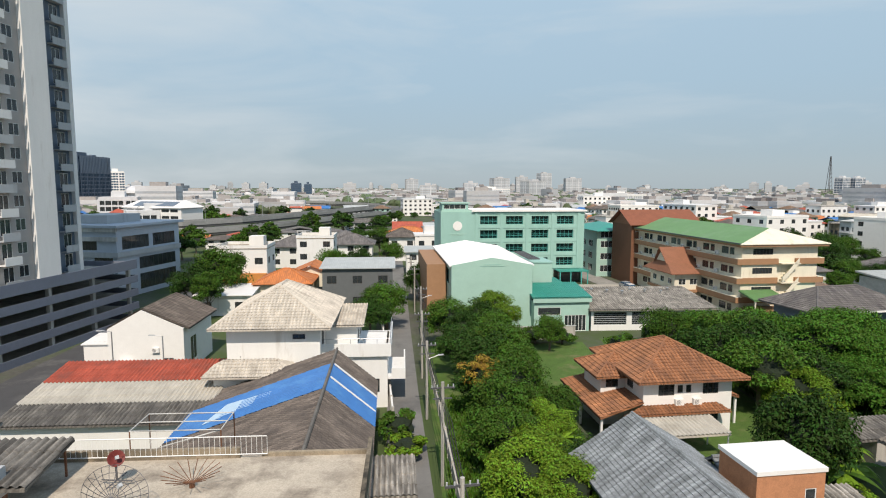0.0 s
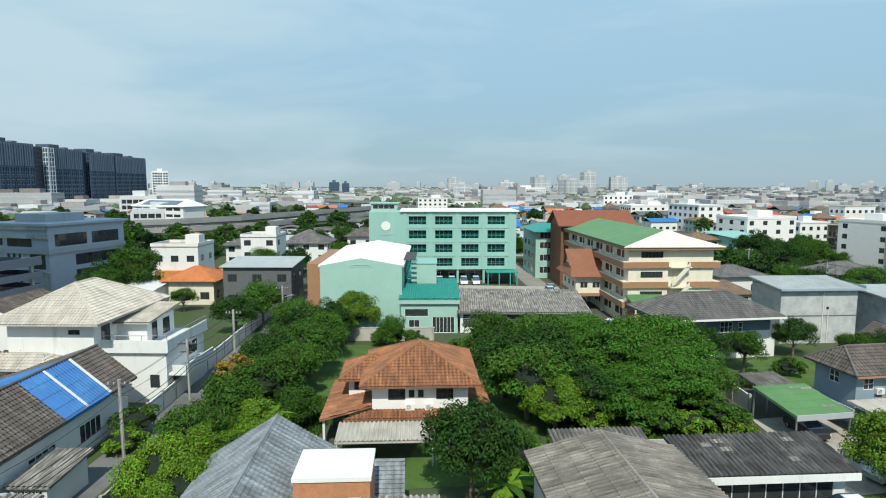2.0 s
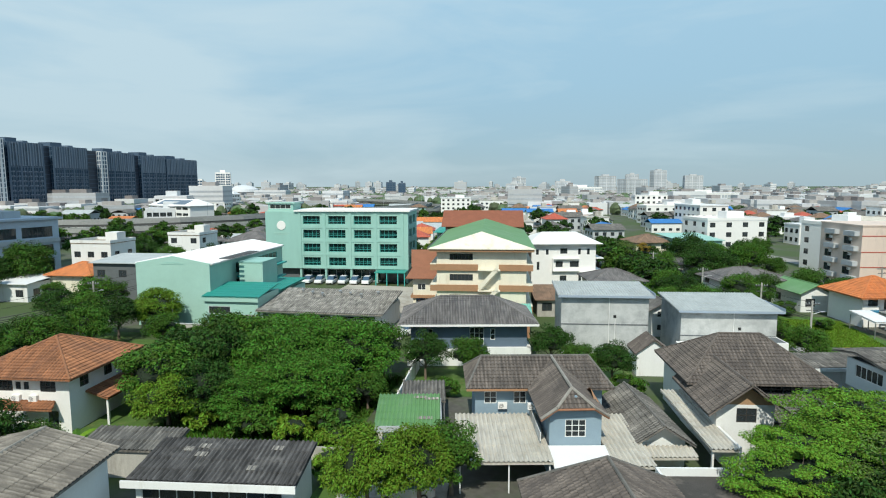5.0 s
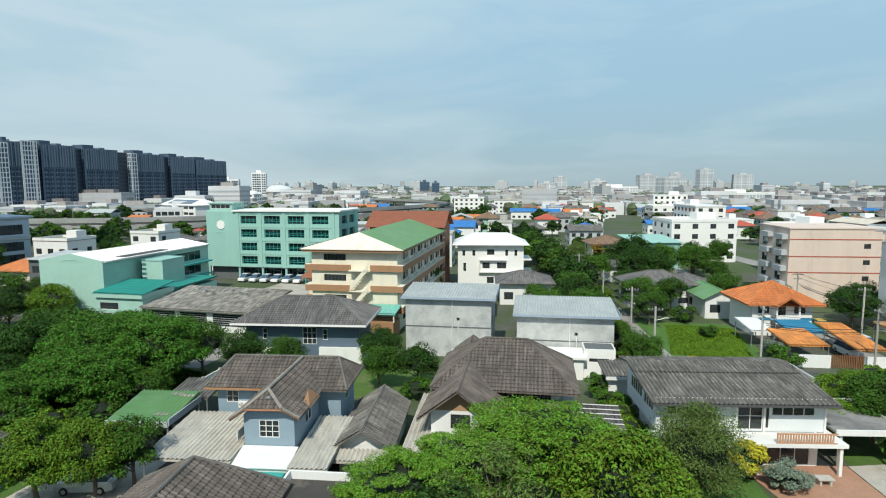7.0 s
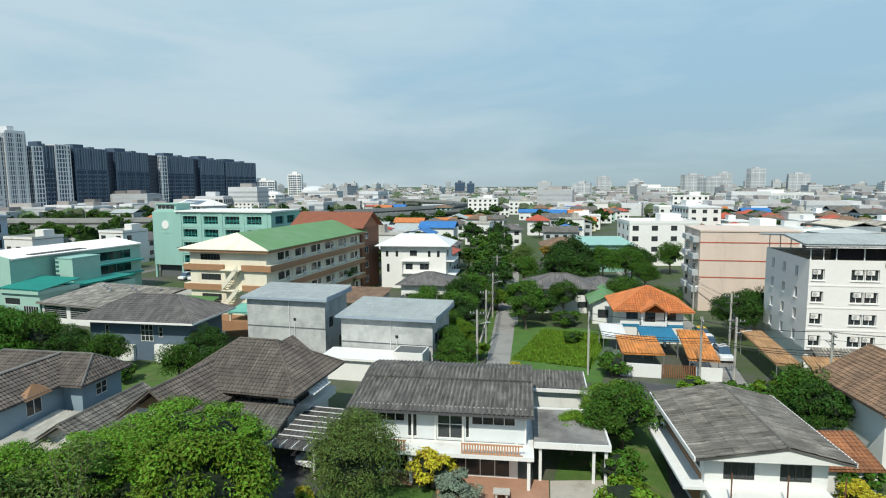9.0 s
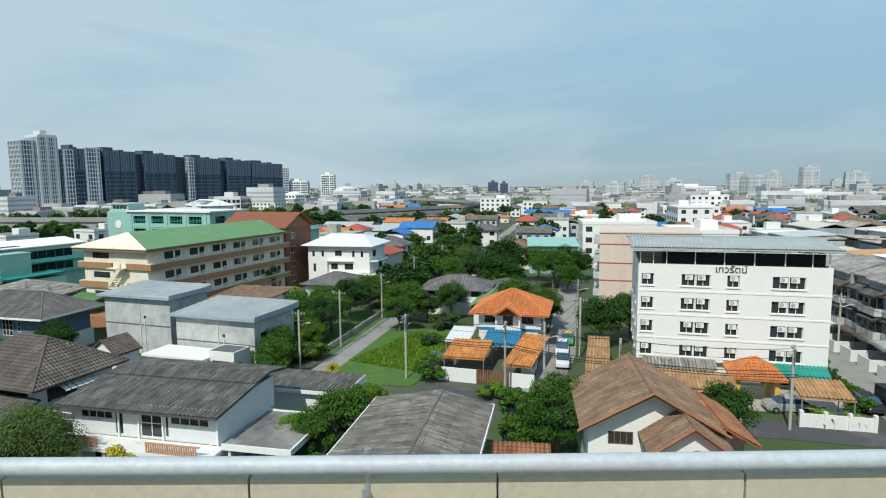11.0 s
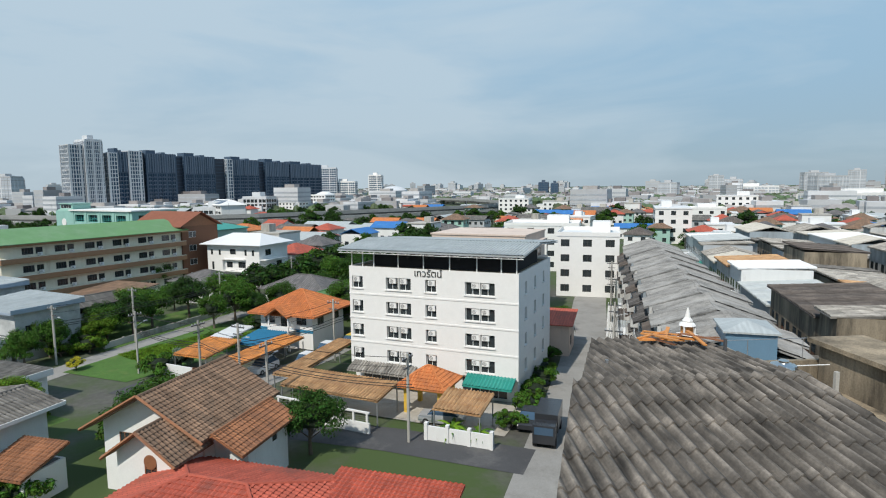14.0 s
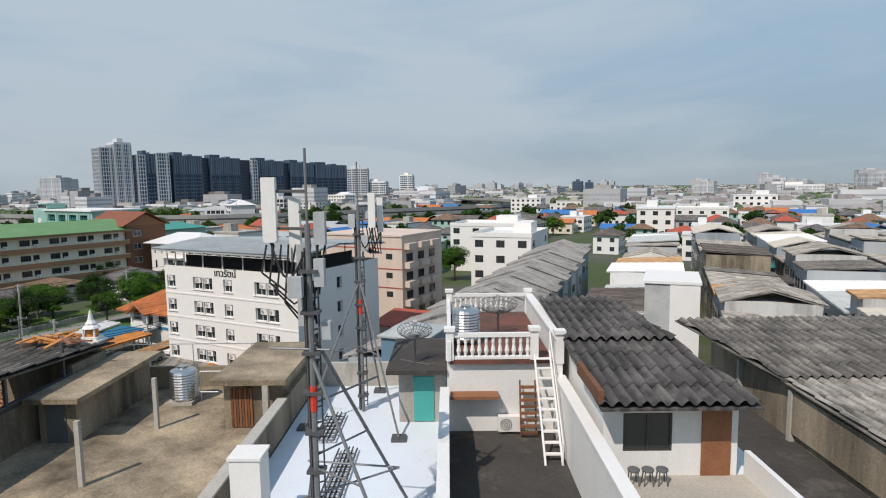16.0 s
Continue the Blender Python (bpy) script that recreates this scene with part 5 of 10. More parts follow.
gable_roof(slate2, -0.5, 1.2, 4.6, 5.4, 3.5, 1.4, TILE_SLATE, COURSES, cap=TILE_SLATE, along="x")
shell(slate2, 3.8, 3.4, 0, 3.5, WHITE, {}, 0.2, x=-0.1, y=1.6)
slate3 = thing("lean_to", 21.9, 30.6, 8.0, "lean-to with a grey corrugated sheet roof", "shed")
mono_roof(slate3, -0.4, -2.5, 3.6, 3.4, 3.2, 4.0, FIBRE_PALE, SHEET)
shell(slate3, 3.2, 5.2, 0, 3.2, WHITE, {}, 0.2, x=0, y=-2.2)
brickbox = thing("tank_room", 17.3, 30.6, 8.0, "orange brick tank room with a flat white roof", "building")
shell(brickbox, 4.2, 3.4, 0, 6.45, BRICKY, {"F": [(3.0, 4.6, 0.7, 0.9, 1, 1)]}, 0.2)
slab(brickbox, -0.08, -0.08, 6.45, 4.28, 3.48, 6.7, WHITE_CLEAN, "roof")

# ---- corrugated roofs near the line ----
lr = thing("workshop", 33.3, 21.4, 10.0, "low workshop under a grey corrugated gable roof", "shed")
shell(lr, 9.2, 16.8, 0, 4.8, WHITE, {}, 0.2, x=0.6, y=0.4)
gable_roof(lr, 0.0, -0.4, 10.4, 17.8, 4.85, 1.3, FIBRE_WARM, SHEET, cap=FIBRE_PALE, at=0.5)
gable_wall(lr, 0.6, 9.8, 17.0, 4.8, 1.1, WHITE)
dr = thing("workshop", 41.6, 40.0, 9.0, "low workshop with a dark corrugated roof and skylight panels", "shed")
shell(dr, 11.0, 3.9, 0, 3.0, WHITE, {"F": [(0.4, 0.3, 9.8, 2.2, 8, 1)]}, 0.2, x=0.2, y=0.4)
mono_roof(dr, 0.0, -0.4, 11.6, 4.7, 3.2, 3.9, FIBRE_DARK, SHEET)
part("fascia", boxes((-0.3, -0.5, 2.65, 11.6, -0.38, 3.15)), WHITE, dr)
for k, (u, v) in enumerate(((2.2, 3.0), (3.4, 2.4), (3.2, 3.4), (7.6, 1.0), (8.6, 3.4))):
    bm = bmesh.new()
    z = 3.2 + (v + 0.4) * 0.7 / 5.1
    slope(bm, [(u, v, z + 0.06), (u + 0.8, v, z + 0.06), (u + 0.8, v + 0.5, z + 0.13), (u, v + 0.5, z + 0.13)], 0, thick=0.03)
    part("skylight", bm, FIBRE_PALE, dr)
dr2 = thing("shed", 34.6, 44.6, 9.0, "narrow brown corrugated lean-to behind the workshop", "shed")
mono_roof(dr2, -1.6, -0.2, 6.0, 3.0, 2.4, 2.9, FIBRE, SHEET)
shell(dr2, 5.6, 2.6, 0, 2.35, CONCRETE, {}, 0.15)
gc = thing("carport", 54.4, 52.6, 14.0, "green metal carport roof with clear panels", "carport")
mono_roof(gc, 0, 0, 5.6, 5.8, 2.6, 3.3, ROOF_GREEN, SHEET)
part("fascia", boxes((0, -0.1, 2.2, 5.6, 0, 2.7), (5.6, 0, 2.3, 5.7, 5.8, 2.9)), GREY_PAINT, gc)
for u, v in ((3.6, 1.2), (4.2, 4.6), (3.2, 4.9)):
    bm = bmesh.new()
    z = 2.6 + v * 0.7 / 5.8
    slope(bm, [(u, v, z + 0.06), (u + 1.3, v, z + 0.06), (u + 1.3, v + 0.4, z + 0.11), (u, v + 0.4, z + 0.11)], 0, thick=0.03)
    part("clear_panel", bm, FIBRE_PALE, gc)
for u, v in ((0.1, 0.1), (5.4, 0.1), (0.1, 5.6), (5.4, 5.6)):
    slab(gc, u, v, 0, u + 0.12, v + 0.12, 2.6 + v * 0.12, STEEL, "post")
gc2 = thing("carport", 54.8, 59.0, 14.0, "grey corrugated carport roof behind the green one", "carport")
mono_roof(gc2, 0, 0, 4.2, 4.6, 2.5, 2.9, FIBRE, SHEET)
for u, v in ((0.1, 0.1), (4.0, 0.1), (0.1, 4.4), (4.0, 4.4)):
    slab(gc2, u, v, 0, u + 0.1, v + 0.1, 2.5, STEEL, "post")

# ---- blue-grey house with brown tiles ----
bh = thing("house", 61.5, 57.5, 13.5, "blue-grey two-storey house with weathered brown tile gables", "house")
shell(bh, 11.2, 5.0, 0, 5.2, BLUEGREY, {"F": [(0.8, 3.4, 1.1, 1.1, 2, 2), (3.4, 3.4, 1.1, 1.1, 2, 2)], "R": [(1.5, 3.2, 1.4, 1.2, 2, 2)], "L": [(1.6, 3.4, 1.2, 1.2, 2, 2)]}, 0.2, x=0.6, y=0.0)
hip_roof(bh, -0.2, -0.9, 12.6, 5.7, 5.05, 1.95, TILE_BROWN, TILES, cap=FIBRE, run=1.5)
shell(bh, 4.0, 6.7, 0, 5.1, BLUEGREY, {"F": [(1.2, 3.3, 1.6, 1.4, 3, 3)], "R": [(2.6, 3.2, 1.6, 1.4, 2, 1)]}, 0.2, x=5.9, y=-6.75)
bm = bmesh.new()
slope(bm, [(5.1, 2.4, 5.0), (5.1, -7.5, 5.0), (6.3, -7.5, 5.85), (7.7, -6.1, 6.95), (7.7, 2.4, 6.95)], **TILES)
slope(bm, [(10.4, -7.0, 5.0), (10.4, 2.4, 5.0), (7.7, 2.4, 6.95), (7.7, -6.1, 6.95), (9.2, -7.4, 5.85)], **TILES)
slope(bm, [(6.3, -7.5, 5.85), (9.2, -7.4, 5.85), (7.7, -6.1, 6.95)], **TILES)
part("front_roof", bm, TILE_BROWN, bh)
part("ridge_cap", rods([((7.7, -6.1, 7.0), (7.7, 2.4, 7.0)), ((7.7, -6.1, 7.0), (6.3, -7.5, 5.9)), ((7.7, -6.1, 7.0), (9.2, -7.4, 5.9)), ((6.3, -7.5, 5.9), (5.1, -7.5, 5.05)), ((9.2, -7.4, 5.9), (10.4, -7.0, 5.05))], 0.13), FIBRE_PALE, bh)
gable_wall(bh, 5.9, 9.9, -6.75, 5.1, 1.5, BLUEGREY)
part("fascia", rods([((5.1, -7.5, 4.9), (6.3, -7.5, 5.75)), ((10.4, -7.0, 4.9), (9.2, -7.4, 5.75)), ((6.3, -7.5, 5.75), (9.2, -7.4, 5.75))], 0.10, 4), TIMBER, bh)
bm = bmesh.new()
slope(bm, [(10.5, -4.6, 4.9), (10.5, -1.8, 4.9), (9.9, -1.8, 5.3), (9.9, -3.2, 6.0), (9.9, -4.6, 5.3)], 0, thick=0.05)
part("dormer_hood", bm, TERRACOTTA_PAINT, bh)
part("eave_fascia", boxes((-0.2, -0.98, 4.86, 5.1, -0.9, 5.04)), TERRACOTTA_PAINT, bh)
mono_roof(bh, -1.2, -9.2, 5.8, -1.0, 2.5, 2.9, PALE_SHEET, SHEET, name="terrace_roof")
part("balcony_wall", boxes((5.2, -6.6, 2.9, 5.3, -1.0, 3.6)), AGED_WHITE, bh)
bm = bmesh.new()
slope(bm, [(5.8, -9.4, 2.15), (10.2, -9.4, 2.15), (10.2, -6.8, 2.65), (5.8, -6.8, 2.65)], 0, thick=0.06)
part("porch_roof", bm, ROOF_WHITE, bh, "white sheet porch roof")
part("porch_wall", boxes((5.9, -9.2, 0, 10.1, -9.05, 2.1)), WHITE_CLEAN, bh)
slab(bh, 6.0, -9.9, 1.3, 10.0, -9.25, 1.8, TEAL, "awning")
for u in (-1.1, 2.5, 5.5):
    part("terrace_post", boxes((u, -9.0, 0, u + 0.1, -8.9, 2.5)), WHITE, bh)
mono_roof(bh, 10.2, -9.6, 13.2, -1.0, 2.3, 2.8, PALE_SHEET, SHEET, name="side_roof")
aircon(bh, 2.6, 0.0, 3.0)
aircon(bh, 4.9, -2.0, 3.7)
smallg = thing("outbuilding", 75.1, 54.8, 13.5, "small outbuilding with a grey gable roof", "house")
shell(smallg, 4.0, 9.0, 0, 2.4, WHITE, {}, 0.2, x=0.4, y=0.4)
gable_roof(smallg, -0.1, -0.5, 4.9, 9.8, 2.3, 1.6, FIBRE, TILES, cap=FIBRE)
gable_wall(smallg, 0.4, 4.4, 0.4, 2.4, 1.2, WHITE)
mono_roof(smallg, 0.2, -1.6, 4.6, -0.1, 1.9, 2.2, PALE_SHEET, SHEET, name="canopy")
smallg2 = thing("walkway_roof", 80.9, 54.4, 11.0, "long pale corrugated side roof along the wall", "roof")
mono_roof(smallg2, 0, 0, 2.0, 12, 2.6, 3.0, PALE_SHEET, SHEET)
slab(smallg2, 2.0, 0, 0, 2.2, 12, 2.8, WHITE, "wall")
slab(smallg2, 0.1, 0.2, 0, 0.25, 0.4, 2.5, WHITE, "post")

frontb = thing("house", 70.8, 30.6, 14.0, "house with a weathered brown tiled hip roof near the line", "house")
shell(frontb, 8.2, 12.6, 0, 3.9, WHITE, {}, 0.2, x=0.6, y=0.6)
hip_roof(frontb, -0.2, -0.4, 9.6, 14.0, 3.8, 2.9, TILE_BROWN, TILES, cap=FIBRE, run=2.8)
flat1 = thing("outbuilding", 77.6, 40.2, 12.0, "flat-roofed white outbuilding with a dark stained deck", "building")
shell(flat1, 6.2, 7.4, 0, 3.4, WHITE, {}, 0.2)
slab(flat1, 0, 0, 3.4, 6.2, 7.4, 3.5, DARK_DECK, "roof_deck")
parapet(flat1, -0.1, -0.1, 6.3, 7.5, 3.5, 0.55, WHITE)
flat2 = thing("lean_to", 84.6, 42.6, 12.0, "small grey corrugated lean-to", "shed")
mono_roof(flat2, 0, 0, 2.6, 4.2, 2.6, 3.0, FIBRE, SHEET)
shell(flat2, 2.4, 4.0, 0, 2.6, WHITE, {}, 0.12)

# ---- grey hip-roofed house ----
gh = thing("house", 50.4, 77.4, 13.5, "blue-grey house with a wide dark grey hip roof", "house")
shell(gh, 14.6, 7.4, 0, 5.5, DARKBLUE, {"F": [(2.2, 3.2, 0.6, 1.4, 1, 2), (7.4, 2.6, 1.8, 2.2, 3, 3), (10.0, 3.2, 0.6, 1.4, 1, 2), (1.6, 0.3, 3, 1.4, 4, 1)]}, 0.2)
hip_roof(gh, -1.4, -1.4, 15.8, 9.0, 5.5, 2.6, TILE_GREY, TILES, cap=TILE_GREY)
part("gutter", boxes((-1.45, -1.5, 5.25, 15.85, -1.38, 5.5), (15.78, -1.4, 5.25, 15.9, 9, 5.5)), WHITE_CLEAN, gh)
part("plinth", boxes((-0.4, -0.5, 0, 6.6, -0.02, 2.1), (9.6, -0.5, 0, 15.0, -0.02, 2.3), (14.62, -0.4, 0, 15.1, 7.4, 2.3)), WHITE, gh)

# ---- two cement sheds ----
for x, y, w, d, h, lab in ((68.6, 86.8, 11.4, 7.0, 7.9, "tall grey cement-rendered shed with a pale metal roof"), (83.6, 86.6, 11.8, 8.4, 6.6, "grey block-built shed with a pale metal roof")):
    g = thing("storage_shed", x, y, 9.0, lab, "shed", "cement sheds")
    shell(g, w, d, 0, h, RENDERED, {"F": [(w * 0.6, h * 0.62, 0.4, 0.4, 1, 1)], "R": [(1.0, h * 0.5, 1.2, 1.4, 2, 1), (4.0, 0.6, 1.2, 1.6, 2, 1)]}, 0.2, frame_mat=DARK_FRAME)
    mono_roof(g, -0.5, -0.7, w + 0.6, d + 0.4, h + 0.05, h + 0.75, ROOF_ZINC, SHEET)
    gable_wall(g, 0, d, w, h, 0.65, RENDERED, 0.99, along="x")
    part("fascia", boxes((-0.5, -0.75, h - 0.15, w + 0.6, -0.68, h + 0.12), (w + 0.58, -0.7, h - 0.1, w + 0.64, d + 0.4, h + 0.5)), STEEL_BLUE, g)
    part("floor_line", boxes((-0.03, -0.04, h * 0.5, w + 0.03, 0, h * 0.5 + 0.14)), DARK_GREY, g)
    part("drain_pipe", rods([((w * 0.55, -0.08, 0), (w * 0.55, -0.08, h)), ((w * 0.62, -0.08, 0), (w * 0.62, -0.08, h * 0.6))], 0.05), ALU, g)
lowwhite = thing("outbuilding", 84.0, 82.0, 10.0, "low white outbuilding with a flat roof", "building")
shell(lowwhite, 8.2, 3.6, 0, 2.5, WHITE_CLEAN, {"F": [(6.4, 0.9, 0.7, 1.3, 1, 1)]}, 0.15, frame_mat=DARK_FRAME)
slab(lowwhite, -0.4, -0.4, 2.5, 8.6, 4.0, 2.75, WHITE_CLEAN, "roof")
shell(lowwhite, 3.6, 3.0, 0, 3.5, WHITE_CLEAN, {"F": [(0.6, 2.0, 2.3, 0.4, 2, 1)]}, 0.15, x=8.3, y=0.8, frame_mat=DARK_FRAME)
hutx = thing("hut", 77.4, 78.8, 9.0, "small dark-tiled gabled hut behind the brown roof", "house")
gable_roof(hutx, 0, 0, 4.5, 4.0, 2.8, 1.7, TILE_BROWN, TILES, along="y")
shell(hutx, 3.9, 3.4, 0, 2.8, WHITE, {}, 0.15, x=0.3, y=0.3)
gable_wall(hutx, 0.3, 4.2, 0.3, 2.8, 1.4, WHITE)

# ---- brown-roofed white house ----
gb = thing("house", 79.2, 62.8, 9.0, "white house with a big brown tiled hip roof and gable", "house")
shell(gb, 10.6, 8.2, 0, 5.2, WHITE, {"F": [(5.2, 3.6, 4.6, 1.0, 5, 1)], "R": [(1.0, 3.0, 3.0, 1.6, 4, 1)]}, 0.2, x=2.0, y=1.0, frame_mat=DARK_FRAME)
hip_roof(gb, 1.2, -0.2, 14.1, 10.0, 4.95, 3.3, TILE_BROWN, TILES, cap=TILE_BROWN, run=4.5)
shell(gb, 4.6, 5.4, 0, 4.7, WHITE, {"F": [(1.6, 3.2, 1.6, 1.2, 2, 2)]}, 0.2, x=2.1, y=-4.6, frame_mat=DARK_FRAME)
gable_roof(gb, 1.1, -5.7, 7.7, 3.6, 4.2, 2.5, TILE_BROWN, TILES, cap=TILE_BROWN)
gable_wall(gb, 2.1, 6.7, -4.6, 4.7, 1.6, mat("timber_gable", (0.36, 0.22, 0.12), 0.8, 0.2))
mono_roof(gb, 6.8, -3.2, 13.6, 0.9, 2.6, 3.9, FIBRE, TILES, name="porch_roof")
bm = bmesh.new()
slope(bm, [(13.7, -2.7, 2.52), (17.9, -2.7, 2.52), (17.7, 3.3, 2.9), (13.7, 3.3, 2.9)], 0, thick=0.04)
part("carport_sheet", bm, FIBRE_DARK, gb)
for k in range(7):
    part("carport_lath", boxes((13.7, -2.4 + 0.9 * k, 2.58 + 0.056 * k, 17.8, -2.33 + 0.9 * k, 2.64 + 0.056 * k)), ALU, gb)
for k in range(7):
    u = 10.6 + 1.04 * k
    bm = bmesh.new()
    slope(bm, [(u, -4.1, 2.36), (u + 0.98, -4.1, 2.36), (u + 0.98, -2.8, 2.5), (u, -2.8, 2.5)], 0, thick=0.04)
    part("awning_panel", bm, FIBRE_DARK, gb, "dark awning panel with a pale edge")
    part("carport_lath", boxes((u + 0.98, -4.1, 2.36, u + 1.04, -2.8, 2.5)), ALU, gb)
for u, v in ((10.7, -4.0), (13.8, -3.9), (17.6, -3.9), (17.6, 3.0)):
    slab(gb, u - 0.09, v - 0.09, 0, u + 0.09, v + 0.09, 2.4, WHITE, "post")
for k in range(6):
    bm = bmesh.new()
    slope(bm, [(13.0, 2.8 + 0.62 * k, 4.7), (14.3, 2.8 + 0.62 * k, 4.1), (14.3, 3.3 + 0.62 * k, 4.1), (13.0, 3.3 + 0.62 * k, 4.7)], 0, thick=0.03)
    part("window_awning_slat", bm, ALU, gb)
slab(gb, 12.6, 2.6, 2.3, 13.9, 8.2, 3.1, WHITE, "balcony_wall")

# ---- modern white house ----
mod = thing("house", 99.3, 64.6, 15.5, "white two-storey house with a dark corrugated roof and balcony", "house")
PALE_BLUE_WALL = mat("pale_blue_grey_paint", (0.62, 0.65, 0.66), 0.8, 0.08, 0.5)
shell(mod, 13.4, 8.6, 2.75, 5.5, PALE_BLUE_WALL, {"F": [(0.9, 4.1, 3.0, 0.95, 4, 1), (6.5, 2.9, 2.0, 2.3, 2, 2), (9.2, 4.1, 3.4, 0.95, 4, 1), (4.1, 2.9, 0.8, 2.2, 1, 1), (8.7, 3.0, 0.35, 2.1, 1, 1)], "L": [(1.0, 3.9, 3.4, 1.2, 5, 1), (5.0, 3.9, 2.6, 1.2, 4, 1)]}, 0.2, frame_mat=WHITE_CLEAN)
shell(mod, 11.8, 8.2, 0, 2.75, WHITE, {"F": [(1.2, 0.1, 2.0, 2.1, 3, 1), (6.6, 0.1, 4.6, 2.2, 4, 1)]}, 0.2, x=1.0, y=-0.3, frame_mat=WHITE_CLEAN)
bm = bmesh.new()
slope(bm, [(-0.6, -1.1, 5.4), (14.0, -1.1, 5.4), (14.0, 4.6, 6.1), (-0.6, 4.6, 6.1)], **SHEET)
part("roof", bm, FIBRE, mod)
bm = bmesh.new()
slope(bm, [(-0.6, 4.5, 6.16), (14.0, 4.5, 6.16), (14.0, 7.0, 6.45), (-0.6, 7.0, 6.45)], **SHEET)
slope(bm, [(14.0, 10.0, 5.9), (-0.6, 10.0, 5.9), (-0.6, 7.0, 6.45), (14.0, 7.0, 6.45)], **SHEET)
part("roof", bm, FIBRE, mod)
part("rafter_board", boxes((-0.66, -1.15, 5.2, 14.05, -1.08, 5.38)), DARK_STEEL, mod)
part("balcony_floor", boxes((-0.6, -2.2, 2.4, 14.0, 0, 2.7)), WHITE, mod)
part("side_ledge", boxes((13.42, 0, 2.4, 14.0, 8, 2.7)), WHITE, mod)
LATTICE = mat("terracotta_lattice", (0.50, 0.27, 0.15), 0.8, 0.2, 6.0)
for u0, u1 in ((0.6, 4.4), (8.6, 13.2)):
    rail = part("railing", boxes((u0, -2.16, 3.46, u1, -2.04, 3.54), (u0, -2.14, 2.74, u1, -2.06, 2.8)), LATTICE, mod)
    for k in range(int((u1 - u0) / 0.2)):
        slab(rail, u0 + 0.2 * k, -2.13, 2.8, u0 + 0.2 * k + 0.11, -2.07, 3.46, LATTICE, "baluster")
part("railing_wall", boxes((4.4, -2.15, 2.7, 6.4, -2.0, 2.95), (-0.6, -2.2, 2.7, 0.6, -2.05, 3.0)), WHITE, mod)
for u in (4.45, 6.3, 8.5, 13.3):
    part("balcony_post", boxes((u, -0.14, 2.7, u + 0.14, -0.02, 5.4)), WHITE_CLEAN, mod)
for u in (-0.3, 4.6, 7.2, 13.5):
    slab(mod, u, -2.0, 0, u + 0.24, -1.76, 2.4, WHITE, "column")
DECK_STAINED = mat("stained_concrete_deck", (0.24, 0.23, 0.215), 0.9, 0.3, 0.5, dirt=(0.09, 0.085, 0.08), amount=0.65)
slab(mod, 14.02, -0.5, 2.9, 19.6, 6.4, 3.1, DECK_STAINED, "carport_roof")
part("carport_fascia", boxes((14.02, -0.65, 2.75, 19.75, -0.5, 3.22), (19.6, -0.5, 2.75, 19.75, 6.4, 3.22), (14.02, 6.4, 2.75, 19.75, 6.55, 3.22)), WHITE, mod)
for u, v in ((19.3, -0.4), (19.3, 6.0), (14.4, -0.4), (18.4, -0.4)):
    slab(mod, u, v, 0, u + 0.22, v + 0.22, 2.9, WHITE, "post")
for k in (0.2, 4.4, 8.6, 13.0):
    bm = bmesh.new()
    bmesh.ops.create_icosphere(bm, subdivisions=2, radius=0.14, matrix=Matrix.Translation((k, -0.35, 5.05)))
    part("globe_lamp", bm, WHITE_CLEAN, mod)
table = thing("garden_table", 111.4, 64.6, 15.5, "low stone garden table on the terrace", "table")
part("tabletop", boxes((-0.6, -0.4, 0.5, 0.6, 0.4, 0.6)), CONCRETE, table)
for u in (-0.45, 0.3):
    part("leg", boxes((u, -0.3, 0.06, u + 0.15, 0.3, 0.5)), CONCRETE, table)
mod2 = thing("outbuilding", 95.0, 76.4, 14.0, "long low outbuilding with a dark sheet roof and white fascia", "building")
shell(mod2, 19.6, 3.8, 0, 3.0, WHITE, {"L": [(1, 1.2, 1.6, 1.2, 3, 1)]}, 0.2, x=0.2, y=0.2)
mono_roof(mod2, -0.2, -0.3, 20.2, 4.4, 3.1, 3.45, FIBRE, SHEET)
part("fascia", boxes((-0.2, -0.4, 2.75, 20.2, -0.3, 3.1), (20.2, -0.4, 2.75, 20.3, 4.4, 3.4)), WHITE, mod2)

# ---- second white house, low gable ----
m2 = thing("house", 124.8, 67.2, 17.0, "white house with a pale grey low-gabled corrugated roof", "house")
shell(m2, 7.8, 10.0, 0, 5.0, WHITE, {"F": [(1.2, 3.0, 2.0, 1.2, 4, 1), (4.8, 3.0, 2.0, 1.2, 4, 1)], "L": [(0.6, 3.2, 8.2, 1.0, 12, 1)]}, 0.2, frame_mat=DARK_FRAME)
gable_roof(m2, -1.0, -1.3, 8.8, 10.9, 4.95, 1.0, FIBRE, SHEET, cap=FIBRE, at=0.58)
gable_wall(m2, -0.9, 8.7, -1.2, 4.8, 1.05, WHITE_CLEAN, 0.58)
part("timber_wall", boxes((-0.06, 0.6, 0.4, 0, 9.4, 3.0)), TERRACOTTA_PAINT, m2)
part("eave_board", boxes((-1.1, -1.2, 4.7, -1.0, 10.9, 5.0), (8.8, -1.2, 4.7, 8.9, 10.9, 5.0), (-1.0, 10.9, 4.75, 8.8, 11.0, 5.0)), WHITE_CLEAN, m2)
part("ledge", boxes((-1.5, -0.5, 2.4, 0, 10.2, 2.6), (0, -1.6, 2.2, 7.8, -0.02, 2.45)), WHITE, m2)
for k in (1.0, 4.4, 7.8):
    part("pole", rods([((k, -2.0, 0), (k, -2.0, 4.4))], 0.05), RUST, m2)

# ---- brown gabled house with arched window ----
bg = thing("house", 137.6, 78.7, 20.0, "white house with a brown tiled steep gable roof", "house")
